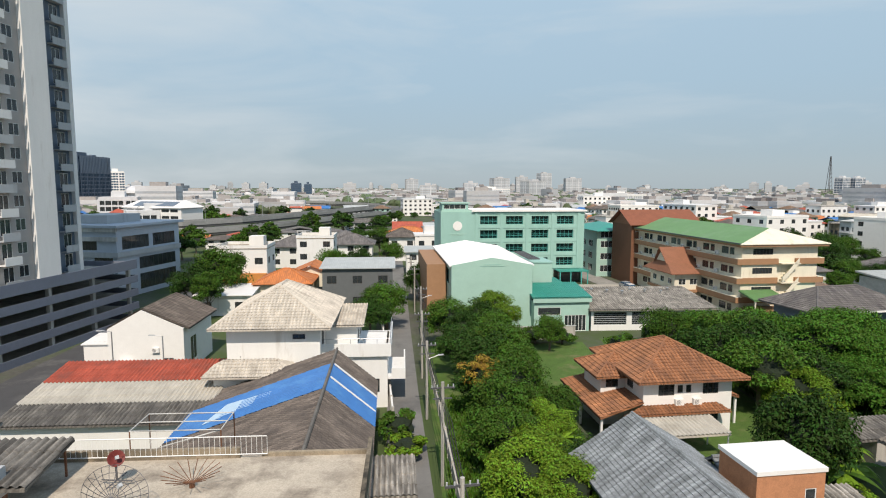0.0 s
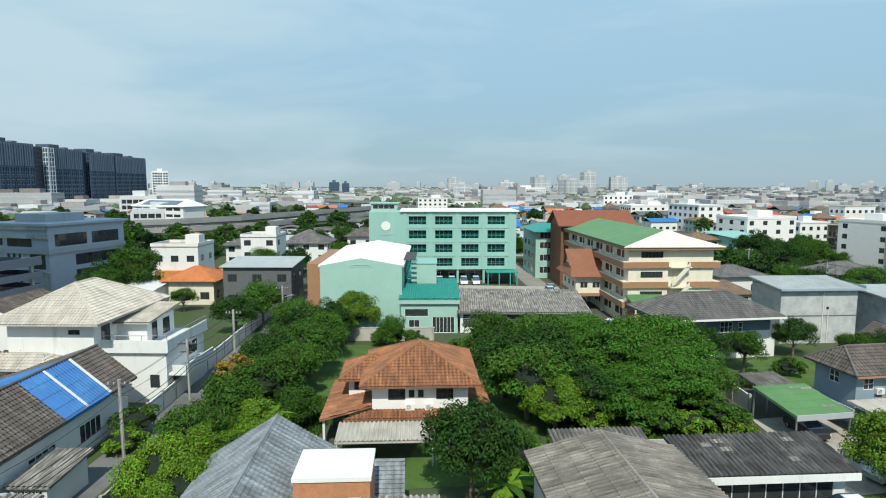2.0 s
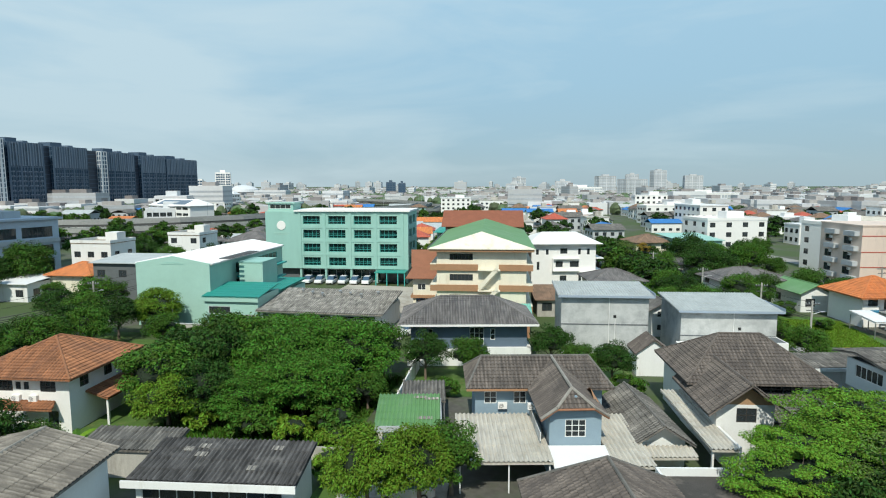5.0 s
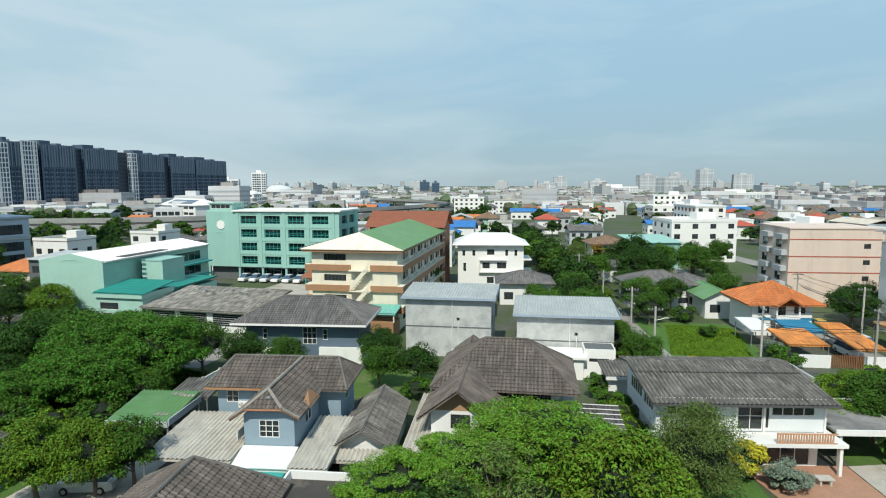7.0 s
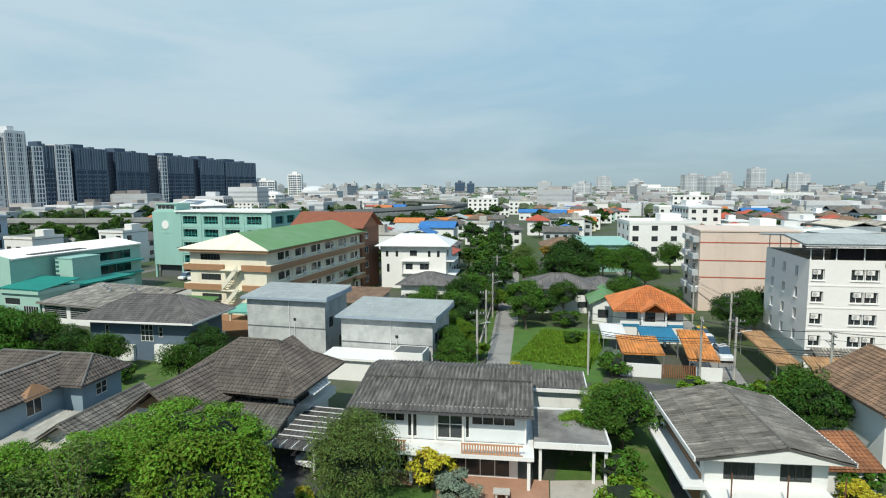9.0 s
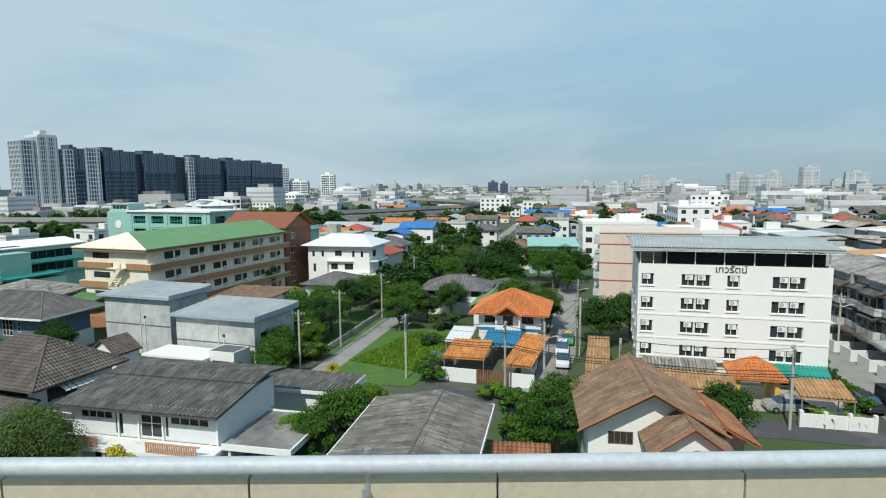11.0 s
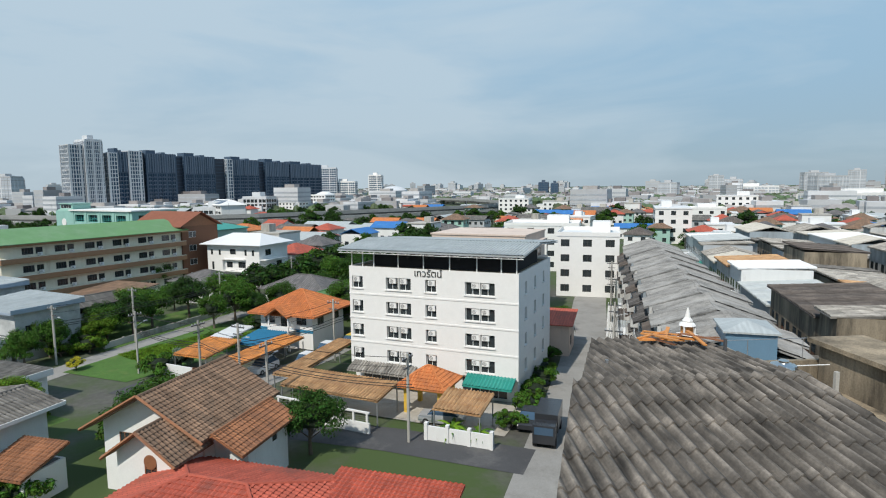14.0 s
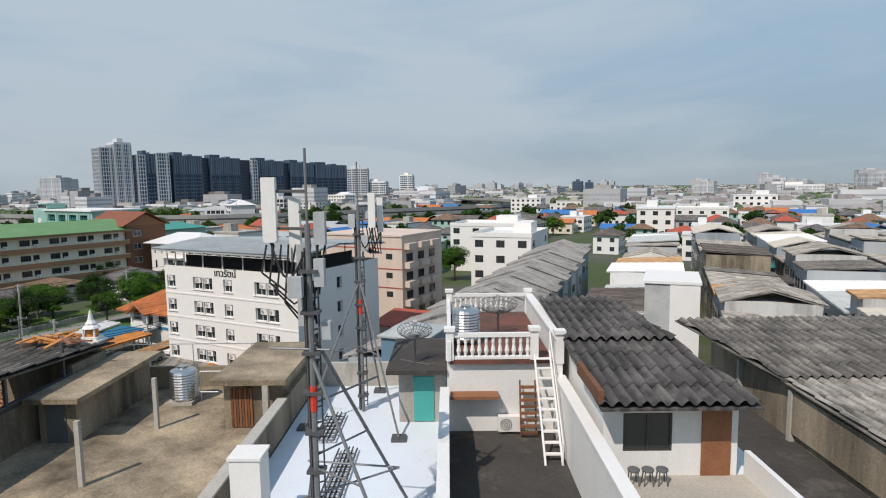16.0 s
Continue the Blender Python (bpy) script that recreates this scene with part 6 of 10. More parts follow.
shell(bg, 8.6, 8.8, 0, 5.4, WHITE_CLEAN, {"F": [(1.4, 3.6, 1.8, 1.0, 4, 1)], "R": [(1.0, 3.0, 1.6, 1.4, 3, 1), (5.0, 3.0, 2.0, 1.4, 3, 1)]}, 0.2, x=0.5, y=0.8, frame_mat=TIMBER)
gable_wall(bg, 0.5, 9.1, 0.8, 5.4, 2.4, WHITE_CLEAN)
gable_roof(bg, -0.2, -0.4, 9.8, 9.8, 5.1, 2.8, TILE_TAN, TILES, cap=TILE_TAN)
part("bargeboard", rods([((-0.4, -0.45, 5.0), (4.8, -0.45, 7.95)), ((10.0, -0.45, 5.0), (4.8, -0.45, 7.95))], 0.12, 4), TILE_ORANGE, bg)
shell(bg, 4.4, 3.0, 0, 4.9, WHITE_CLEAN, {"F": [(2.2, 2.8, 1.0, 1.5, 2, 3)]}, 0.2, x=4.6, y=-2.2, frame_mat=TIMBER)
gable_wall(bg, 4.6, 9.0, -2.2, 4.9, 1.5, WHITE_CLEAN)
gable_roof(bg, 4.0, -2.9, 9.8, 1.0, 4.6, 2.0, TILE_TAN, TILES, cap=TILE_TAN)
part("bargeboard", rods([((4.0, -2.95, 4.5), (6.9, -2.95, 6.55)), ((9.8, -2.95, 4.5), (6.9, -2.95, 6.55))], 0.12, 4), TILE_ORANGE, bg)
bm = bmesh.new()
rod(bm, (7.3, -2.24, 4.3), (7.3, -2.19, 4.3), 0.5, 20)
part("arch_head", bm, TIMBER, bg)
rr = thing("house", 147.0, 73.5, 18.0, "house with wide red tiled roofs", "house")
shell(rr, 12, 8, 0, 3.3, WHITE, {}, 0.2, x=0.5, y=0.6)
hip_roof(rr, -0.6, -0.6, 13.6, 9.4, 3.3, 1.5, TILE_RED, TILES, cap=TILE_RED)
rr2 = thing("house_wing", 144.6, 83.4, 20.0, "wing with an orange tiled gable", "house")
shell(rr2, 3.6, 5.4, 0, 4.2, WHITE, {"R": [(3, 2.8, 0.8, 0.9, 1, 1)]}, 0.2)
gable_roof(rr2, -0.5, -1.5, 4.2, 6.0, 4.0, 1.3, TILE_ORANGE, TILES, cap=TILE_ORANGE)
rr3 = thing("porch", 132.6, 73.0, 20.0, "low porch with an orange tiled roof", "porch")
mono_roof(rr3, 0, 0, 4.4, 4.0, 2.4, 3.6, TILE_ORANGE, TILES)
shell(rr3, 3.8, 3.4, 0, 2.4, WHITE, {}, 0.2, x=0.3, y=0.4)
rr4 = thing("shed", 158.0, 78.8, 18.0, "long low shed with red tiles beside the lane", "shed")
mono_roof(rr4, 0, 0, 8.5, 8.0, 2.9, 3.9, TILE_RED, TILES)
shell(rr4, 8.1, 7.4, 0, 2.8, WHITE, {}, 0.2, x=0.2, y=0.3)

# ---- five-storey apartment block ----
ap = thing("apartment_block", 136.5, 107.0, 12.6, "white five-storey apartment block with a covered roof terrace", "apartment building")
aw = []
rowz = (2.95, 5.65, 8.35, 11.05)
for z in rowz:
    aw += [(0.35, z, 1.35, 1.35, 2, 1), (4.6, z, 1.45, 1.35, 2, 1), (6.15, z, 1.45, 1.35, 2, 1), (9.3, z, 1.25, 1.35, 2, 1), (13.8, z, 1.55, 1.35, 2, 1), (15.45, z, 1.55, 1.35, 2, 1)]
sl = [(u, z, 0.9, 1.3, 1, 1) for z in rowz for u in (2.0, 6.0, 10.0)]
shell(ap, 19.5, 14.4, 2.5, 13.1, WHITE_CLEAN, {"F": aw, "L": sl, "R": sl}, 0.35, frame_mat=ALU, sill=WHITE_CLEAN, inset=0.2)
shell(ap, 19.1, 13.6, 0, 2.5, WHITE, {"F": [(1.0, 0.2, 6.6, 2.0, 6, 1), (13.0, 0.2, 5.0, 2.0, 5, 1)]}, 0.3, x=0.2, y=0.6, frame_mat=ALU)
part("floor_band", boxes(*[(-0.04, -0.05, z, 19.54, 0, z + 0.16) for z in (4.95, 7.65, 10.35)]), WHITE_CLEAN, ap)
for z in rowz:
    for u in (0.5, 5.0, 6.3, 9.6, 14.5, 15.6):
        aircon(ap, u, 0.33, z + 0.72)
slab(ap, 0.1, 0.1, 13.1, 19.4, 14.3, 13.25, ROOF_DECK, "roof_deck")
parapet(ap, 0, 0, 19.5, 14.4, 13.1, 0.4, WHITE_CLEAN, 0.2)
part("shade_net", boxes((2.6, 0.9, 13.5, 19.0, 0.95, 14.9), (18.9, 1, 13.5, 18.95, 10, 14.9)), DARK_CLOTH, ap, "black shade netting under the terrace roof")
for u in (0.2, 1.6, 3.0, 6.0, 9.0, 12.0, 15.0, 17.6, 19.2):
    for v in (0.25, 13.9):
        part("post", boxes((u - 0.05, v, 13.25, u + 0.05, v + 0.1, 15.45)), ALU, ap)
bm = bmesh.new()
slope(bm, [(-0.9, -0.9, 15.45), (20.3, -0.9, 15.45), (20.3, 6.0, 16.1), (-0.9, 6.0, 16.1)], **SHEET)
slope(bm, [(20.3, 15.0, 15.45), (-0.9, 15.0, 15.45), (-0.9, 6.0, 16.1), (20.3, 6.0, 16.1)], **SHEET)
part("roof", bm, ROOF_ZINC, ap)
part("truss", rods([((-0.8, -0.8, 15.35), (20.2, -0.8, 15.35)), ((-0.8, -0.8, 15.05), (20.2, -0.8, 15.05))] + [((-0.8 + 0.7 * k, -0.8, 15.35 if k % 2 else 15.05), (-0.1 + 0.7 * k, -0.8, 15.05 if k % 2 else 15.35)) for k in range(30)], 0.03, 4), ALU, ap)
part("spot_lamp", boxes(*[(u, 0.2, 14.6, u + 0.3, 0.4, 14.9) for u in (7.0, 8.4, 9.2, 9.9, 12.8)]), BLACK, ap)
txt = bpy.data.curves.new("sign_lettering", "FONT")
txt.body = "\u0e40\u0e17\u0e27\u0e23\u0e31\u0e15\u0e19\u0e4c"
txt.size, txt.extrude = 1.05, 0.03
sign = new("sign_lettering", txt)
sign.parent = ap
sign.matrix_basis = pose(8.0, -0.05, 12.72, 90, 0, 0)
txt.materials.append(BLACK)
tagged(sign, "dark Thai lettering on the white wall")
por = thing("entrance_porch", 147.0, 103.4, 12.6, "entrance porch with an orange hip roof on yellow posts", "porch")
hip_roof(por, -0.6, -0.6, 4.6, 4.2, 2.9, 1.6, TILE_BRIGHT, TILES, cap=TILE_BRIGHT)
part("beam", boxes((-0.2, -0.2, 2.5, 4.2, 3.8, 2.9)), YELLOW_PAINT, por)
for u, v in ((0, 0), (3.6, 0), (0, 3.2), (3.6, 3.2)):
    slab(por, u, v, 0, u + 0.4, v + 0.4, 2.5, YELLOW_PAINT, "post")
awn = thing("awning", 137.5, 105.2, 12.6, "long pale awning along the ground floor", "awning")
bm = bmesh.new()
slope(bm, [(0, 0, 2.3), (7.8, 0, 2.3), (7.8, 1.7, 2.9), (0, 1.7, 2.9)], **SHEET)
part("sheet", bm, FIBRE_PALE, awn)
awn2 = thing("awning", 150.7, 108.2, 12.6, "teal awning along the ground floor", "awning")
bm = bmesh.new()
slope(bm, [(0, 0, 2.2), (5.2, 0, 2.2), (5.2, 1.7, 2.9), (0, 1.7, 2.9)], **SHEET)
part("sheet", bm, TEAL_ROOF, awn2)
for x, y, w, d, r, lab in ((136.0, 97.2, 11.5, 4.0, 10.0, "parking shed with a tan corrugated roof"), (132.6, 99.0, 2.6, 13.0, 12.6, "long tan corrugated parking roof along the wall"), (152.5, 100.6, 4.6, 4.0, 12.6, "small tan corrugated parking roof")):
    c = thing("parking_shed", x, y, r, lab, "carport", "tan parking roofs")
    mono_roof(c, 0, 0, w, d, 2.6, 3.2, ROOF_TAN, SHEET)
    for u in (0.1, w - 0.2):
        for v in (0.1, d - 0.2):
            slab(c, u, v, 0, u + 0.1, v + 0.1, 2.6, STEEL, "post")
cw = thing("compound_wall", 137.2, 95.8, 10.0, "white compound wall with an openwork rail", "wall")
slab(cw, 0, 0, 0, 10.6, 0.2, 1.0, WHITE, "wall")
slab(cw, 0, 0, 1.9, 10.6, 0.2, 2.05, WHITE, "coping")
for k in range(8):
    slab(cw, 0.1 + 1.45 * k, 0.02, 1.0, 0.3 + 1.45 * k, 0.18, 1.9, WHITE, "pillar")
part("rail", rods([((0, 0.1, z), (10.6, 0.1, z)) for z in (1.2, 1.4, 1.6, 1.8)], 0.03, 4), DARK_STEEL, cw)
cw2 = thing("compound_wall", 152.4, 99.6, 14.0, "white planted compound wall beside the gate", "wall")
slab(cw2, 0, 0, 0, 6.2, 0.2, 1.3, WHITE, "wall")
for k in range(4):
    slab(cw2, 2.0 * k, -0.1, 0, 2.0 * k + 0.3, 0.3, 1.6, WHITE, "pillar")

# ---- orange-roofed pale house ----
oo = thing("house", 114.4, 111.6, 14.0, "pale blue and white house with a bright orange hip roof", "house")
shell(oo, 8.6, 8.0, 0, 5.0, WHITE_CLEAN, {"F": [(0.8, 3.4, 1.6, 1.1, 2, 1), (6.0, 3.4, 1.6, 1.1, 2, 1), (3.4, 2.8, 1.4, 1.9, 2, 1)], "R": [(1, 3.2, 1.6, 1.3, 2, 1), (5, 3.2, 1.6, 1.3, 2, 1)]}, 0.2, frame_mat=DARK_FRAME)
hip_roof(oo, -1.2, -1.3, 9.8, 9.2, 4.9, 2.7, TILE_BRIGHT, TILES, cap=TILE_BRIGHT)
gable_roof(oo, 2.4, -2.4, 6.2, 2.4, 4.9, 1.3, TILE_BRIGHT, TILES)
part("balcony", boxes((2.6, -1.9, 2.5, 6.0, 0, 2.7), (2.6, -1.9, 2.7, 6.0, -1.75, 3.5), (2.6, -1.8, 0, 2.85, -1.55, 2.5), (5.75, -1.8, 0, 6.0, -1.55, 2.5), (2.6, -1.8, 3.5, 2.8, -1.6, 4.9), (5.8, -1.8, 3.5, 6.0, -1.6, 4.9)), WHITE_CLEAN, oo)
part("band", boxes((-0.05, -0.06, 2.35, 8.65, 0, 2.75)), SAIL_BLUE, oo)
for x, y, w, d, r, m, lab in ((116.2, 97.4, 5.0, 6.2, 14, ROOF_ORANGE, "orange corrugated carport roof"), (123.6, 97.6, 3.4, 12.0, 8, ROOF_ORANGE, "long orange corrugated carport roof"), (118.0, 104.6, 4.6, 5.0, 14, SAIL_BLUE, "blue corrugated porch roof"), (113.0, 104.0, 3.2, 5.5, 14, ROOF_WHITE, "white corrugated porch roof")):
    c = thing("carport", x, y, r, lab, "carport", "porch roofs")
    mono_roof(c, 0, 0, w, d, 2.5, 3.1, m, SHEET)
    for u in (0.1, w - 0.2):
        for v in (0.1, d - 0.2):
            slab(c, u, v, 0, u + 0.1, v + 0.1, 2.5, STEEL, "post")
gw = thing("compound_wall", 116.2, 96.2, 10.0, "white garden wall with a brown gate", "wall")
slab(gw, 0, 0, 0, 4.6, 0.2, 1.6, WHITE, "wall")
slab(gw, 8.4, 0, 0, 11.2, 0.2, 1.6, WHITE, "wall")
for k in range(19):
    slab(gw, 4.65 + 0.2 * k, 0.05, 0.1, 4.75 + 0.2 * k, 0.1, 1.7, TIMBER, "gate_slat")

# ---- white three-storey house ----
w3 = thing("house", 60.5, 138.4, 15.0, "white three-storey house with a white hip roof", "house")
shell(w3, 14.4, 10.5, 0, 9.5, WHITE_CLEAN, {"F": [(1.0, 7.0, 0.6, 1.2, 1, 1), (3.2, 7.0, 0.6, 1.2, 1, 1), (6.4, 7.2, 1.6, 1.2, 2, 1), (10.4, 7.0, 0.6, 1.3, 1, 1), (12.4, 7.0, 0.6, 1.3, 1, 1), (5.4, 4.2, 1.6, 1.3, 2, 1), (8.6, 4.2, 2.0, 1.3, 2, 1), (6.4, 0.9, 1.5, 1.4, 2, 1), (10.6, 0.2, 3.2, 2.4, 3, 1), (1.2, 3.6, 0.6, 1.8, 1, 1)], "R": [(2, 6.9, 2, 1.4, 2, 1), (6, 3.9, 2, 1.4, 2, 1)]}, 0.2, frame_mat=DARK_FRAME)
hip_roof(w3, -1.2, -1.2, 15.6, 11.7, 9.5, 2.2, ROOF_WHITE, FLAT, run=4.5)
part("frame_box", boxes((4.6, -0.7, 3.3, 10.6, -0.02, 3.5), (4.6, -0.7, 6.0, 10.6, -0.02, 6.2), (4.6, -0.7, 3.5, 4.8, -0.02, 6.0)), WHITE_CLEAN, w3)
part("balcony", boxes((10.8, -1.6, 3.0, 16.6, 0, 3.25), (14.4, 0, 3.0, 16.6, 8, 3.25), (14.4, 0, 6.0, 16.2, 8, 6.2), (10.8, -1.6, 0, 11.0, -1.4, 3.0), (16.3, -1.6, 0, 16.5, -1.4, 3.0)), WHITE, w3)

# ---- roof terraces of the shophouses beside the line ----
ROT = 39.5
EX, EY = Vector((math.cos(radians(ROT)), math.sin(radians(ROT)))), Vector((-math.sin(radians(ROT)), math.cos(radians(ROT))))


def at_row(p, q):
    v = Vector((184.7, 77.1)) + EX * p + EY * q
    return v.x, v.y


def block(name, p, q, label, category, z=0.0, group=""):
    return thing(name, *at_row(p, q), ROT, label, category, group, z)


OLD_SHEET = mat("old_grey_roof_sheet", (0.125, 0.108, 0.09), 0.95, 0.35, 0.9, 12, dirt=(0.07, 0.062, 0.054), amount=0.5, bump=0.4, sheet=(0.36, 0.75))
cor = block("shophouse", 0, 0, "tall concrete shophouse under a big weathered corrugated roof", "shophouse")
part("wall", boxes((-0.4, -5.6, 0, -0.2, 9.6, 15.0)), MOULDY, cor)
part("wall", boxes((-9.6, -5.6, 0, -0.4, -5.4, 14.4)), MOULDY, cor)
part("wall", boxes((-4.6, 11.6, 0, -0.4, 11.8, 15.5)), MOULDY, cor)
part("wall", boxes((-0.4, 9.6, 0, -0.2, 11.8, 15.4)), MOULDY, cor)
part("wall", boxes((0, 0, 0, 15.9, 0.2, 14.5)), MOULDY, cor, "stained concrete side wall").matrix_basis = pose(-9.8, -5.4, 0, 0, 0, 72.5)
bm = bmesh.new()
slope(bm, [(-11.4, -6.0, 15.15), (0.0, -6.0, 15.15), (0.0, 5.2, 16.45), (-7.3, 5.2, 16.45)], thick=0.06, **BIG_SHEET)
part("roof", bm, OLD_SHEET, cor, "weathered grey corrugated fibre-cement sheets")
bm = bmesh.new()
slope(bm, [(0.0, 12.2, 15.7), (-4.4, 12.2, 15.7), (-7.2, 4.9, 16.3), (0.0, 4.9, 16.3)], thick=0.06, **BIG_SHEET)
part("roof", bm, OLD_SHEET, cor, "weathered grey corrugated fibre-cement sheets")
for k in range(6):
    q = -4.6 + 2.5 * k
    part("side_post", boxes((-9.5 + 0.315 * (q + 5.4), q, 14.2, -9.4 + 0.315 * (q + 5.4), q + 0.1, 15.0 + 0.083 * (q + 6))), STEEL, cor)
part("roof_beam", boxes((-0.35, -5.5, 14.9, -0.2, 9.5, 15.1)), DARK_STEEL, cor)
for k in range(6):
    part("rafter_post", boxes((-0.3, -5.4 + 2.9 * k, 14.9, -0.2, -5.3 + 2.9 * k, 15.2 + 0.25 * k)), DARK_STEEL, cor)
pile = block("timber_pile", -1.3, 10.4, "pile of orange planks and scrap on the roof", "scrap pile", 15.9)
rng = random.Random(5)
for k in range(14):
    a = rng.uniform(0, 180)
    o = part("plank", boxes((-0.8, -0.07, 0.02 * k, 0.8, 0.07, 0.02 * k + 0.05)), ROOF_ORANGE if k % 3 else TIMBER, pile)
    o.matrix_basis = pose(rng.uniform(-0.9, 0.9), rng.uniform(-0.4, 0.9), 0.12, rng.uniform(-4, 4), rng.uniform(-6, 6), a)
shrine = block("spirit_house", -0.55, 11.5, "small white spirit house with a gilded niche on the roof edge", "spirit house", 15.75)
part("base", boxes((-0.45, -0.35, 0, 0.45, 0.35, 0.18), (-0.34, -0.26, 0.18, 0.34, 0.26, 0.3)), WHITE_CLEAN, shrine)
part("niche", boxes((-0.2, -0.12, 0.3, 0.2, 0.18, 0.62)), ROOF_ORANGE, shrine, "gilded orange niche")
for u in (-0.26, 0.2):
    slab(shrine, u, -0.22, 0.3, u + 0.06, -0.16, 0.66, WHITE_CLEAN, "post")
bm = bmesh.new()
lathe(bm, 0, 0, [(0.36, 0.66), (0.3, 0.74), (0.2, 0.8), (0.22, 0.86), (0.12, 1.0), (0.03, 1.4)], 8)
part("spire", bm, WHITE_CLEAN, shrine)

ter = block("shophouse", 0, 0, "concrete shophouse with a stained open roof terrace", "shophouse")
slab(ter, -0.2, -6, 0, 8.3, 13, 13.2, MOULDY, "wall")
slab(ter, -0.2, -6, 13.2, 8.3, 13, 13.4, ROOF_DECK, "roof_deck")
part("parapet", boxes((-0.2, 12.8, 13.4, 8.3, 13.0, 14.3)), MOULDY, ter)
part("parapet", boxes((8.2, -6, 13.4, 8.4, 13, 14.55)), MOULDY, ter)
part("coping", boxes((8.12, -6, 14.55, 8.48, 8, 14.62)), CONCRETE, ter)
room = block("store_room", 0.1, 7.2, "concrete roof store with a flat overhanging slab", "roof room", 13.4)
part("wall", boxes((0, 0, 0, 1.3, 5.0, 1.55)), MOULDY, room)
slab(room, -0.15, -0.5, 1.55, 1.7, 5.3, 1.72, ROOF_DECK, "roof_slab")
slab(room, 0.25, -0.03, 0, 0.95, 0.0, 1.45, DARK_GREY, "door")
stairh = block("stair_house", 6.1, 8.3, "concrete stair house with a slatted door and flat slab", "roof room", 13.4)
part("wall", boxes((0, 0, 0, 2.1, 4.2, 1.75)), MOULDY, stairh)
slab(stairh, -0.3, -0.5, 1.75, 2.4, 4.6, 1.95, ROOF_DECK, "roof_slab")
for k in range(8):
    slab(stairh, 0.25 + 0.1 * k, -0.04, 0.05, 0.33 + 0.1 * k, 0, 1.5, TIMBER if k % 2 else RUST, "slat")
slab(stairh, 1.55, -0.5, 0, 1.75, -0.3, 1.75, CONCRETE, "post")
tank = block("water_tank", 3.4, 11.0, "round ribbed stainless steel water tank on the terrace", "water tank", 13.4)
bm = bmesh.new()
prof = [(0.5, 0.15)]
for k in range(10):
    prof += [(0.52, 0.2 + 0.11 * k), (0.55, 0.25 + 0.11 * k)]
prof += [(0.5, 1.35), (0.2, 1.45), (0.2, 1.52)]
lathe(bm, 0, 0, prof, 20)
part("body", bm, STAINLESS, tank)
part("stand", boxes((-0.5, -0.5, 0, 0.5, 0.5, 0.14)), CONCRETE, tank)
part("pipe", rods([((0.6, 0.2, 0), (0.6, 0.2, 1.2)), ((0.6, 0.2, 1.2), (2.2, 0.2, 1.2)), ((1.4, 0.0, 0.4), (0.5, 0, 0.4))], 0.025), ALU, tank)
for p, q, h in ((3.4, 4.2, 2.0), (3.6, 8.3, 1.9), (0.9, 1.5, 1.4)):
    po = block("concrete_post", p, q, "short square concrete post on the roof terrace", "post", 13.4, "terrace posts")
    slab(po, -0.07, -0.07, 0, 0.07, 0.07, h, CONCRETE, "shaft")
line = block("clothes_line", 0.2, 12.9, "thin steel line on posts along the parapet", "clothes line", 14.3)
part("wire", rods([((0, 0, 1.0), (8.0, 0, 1.0))] + [((u, 0, 0), (u, 0, 1.0)) for u in (0.2, 2.8, 5.4, 8.0)], 0.018, 5), STEEL, line)

wht = block("shophouse", 0, 0, "shophouse with a white waterproofed roof and antenna masts", "shophouse")
slab(wht, 8.42, -6, 0, 14.0, 13, 13.2, MOULDY, "wall")
slab(wht, 8.42, -6, 13.2, 14.0, 13, 13.35, WHITE_DECK, "roof_deck", "white waterproofed roof deck")
part("parapet", boxes((8.5, 12.8, 13.35, 14.0, 13.0, 14.4)), CONCRETE, wht)
part("parapet", boxes((14.0, -6, 13.2, 14.2, 8, 14.9)), MOULDY, wht)
part("coping", boxes((13.94, -6, 14.9, 14.26, 8, 14.97)), WHITE, wht)
door = block("stair_house", 12.4, 8.8, "rendered stair house with a teal door", "roof room", 13.35)
part("wall", boxes((0, 0, 0, 1.75, 3.6, 2.0)), CONCRETE, door)
slab(door, -0.4, -0.6, 2.0, 1.8, 3.9, 2.15, DARK_DECK, "roof_slab")
slab(door, 0.55, -0.04, 0.05, 1.3, 0, 1.75, TEAL, "door")
cabx = block("equipment_cabinet", 8.9, 1.4, "white steel telecom cabinet on the roof", "cabinet", 13.35)
part("body", boxes((0, 0, 0.1, 0.75, 0.7, 2.15)), WHITE_CLEAN, cabx)
part("lid", boxes((-0.04, -0.04, 2.15, 0.79, 0.74, 2.22)), WHITE_CLEAN, cabx)
part("louvre", boxes(*[(0.1, -0.02, 0.3 + 0.1 * k, 0.65, 0, 0.35 + 0.1 * k) for k in range(5)]), GREY_PAINT, cabx)
cab2 = block("equipment_box", 8.6, 0.2, "low white equipment box on the roof", "cabinet", 13.35)
part("body", boxes((0, 0, 0.05, 0.6, 0.6, 0.9)), WHITE_CLEAN, cab2)
for p, q, w, d in ((10.6, 3.0, 0.6, 3.4), (9.6, 7.0, 0.7, 2.4)):
    tr = block("cable_tray", p, q, "ladder-like steel cable tray lying on the roof", "cable tray", 13.35, "cable trays")
    part("ladder_frame", rods([((0, 0, 0.12), (0, d, 0.12)), ((w, 0, 0.12), (w, d, 0.12))] + [((0, 0.3 * k, 0.12), (w, 0.3 * k, 0.12)) for k in range(int(d / 0.3))], 0.03, 4), DARK_STEEL, tr)
    part("cables", rods([((w * f, 0, 0.17), (w * f + 0.05, d, 0.17)) for f in (0.3, 0.5, 0.7)], 0.025, 5), BLACK, tr)


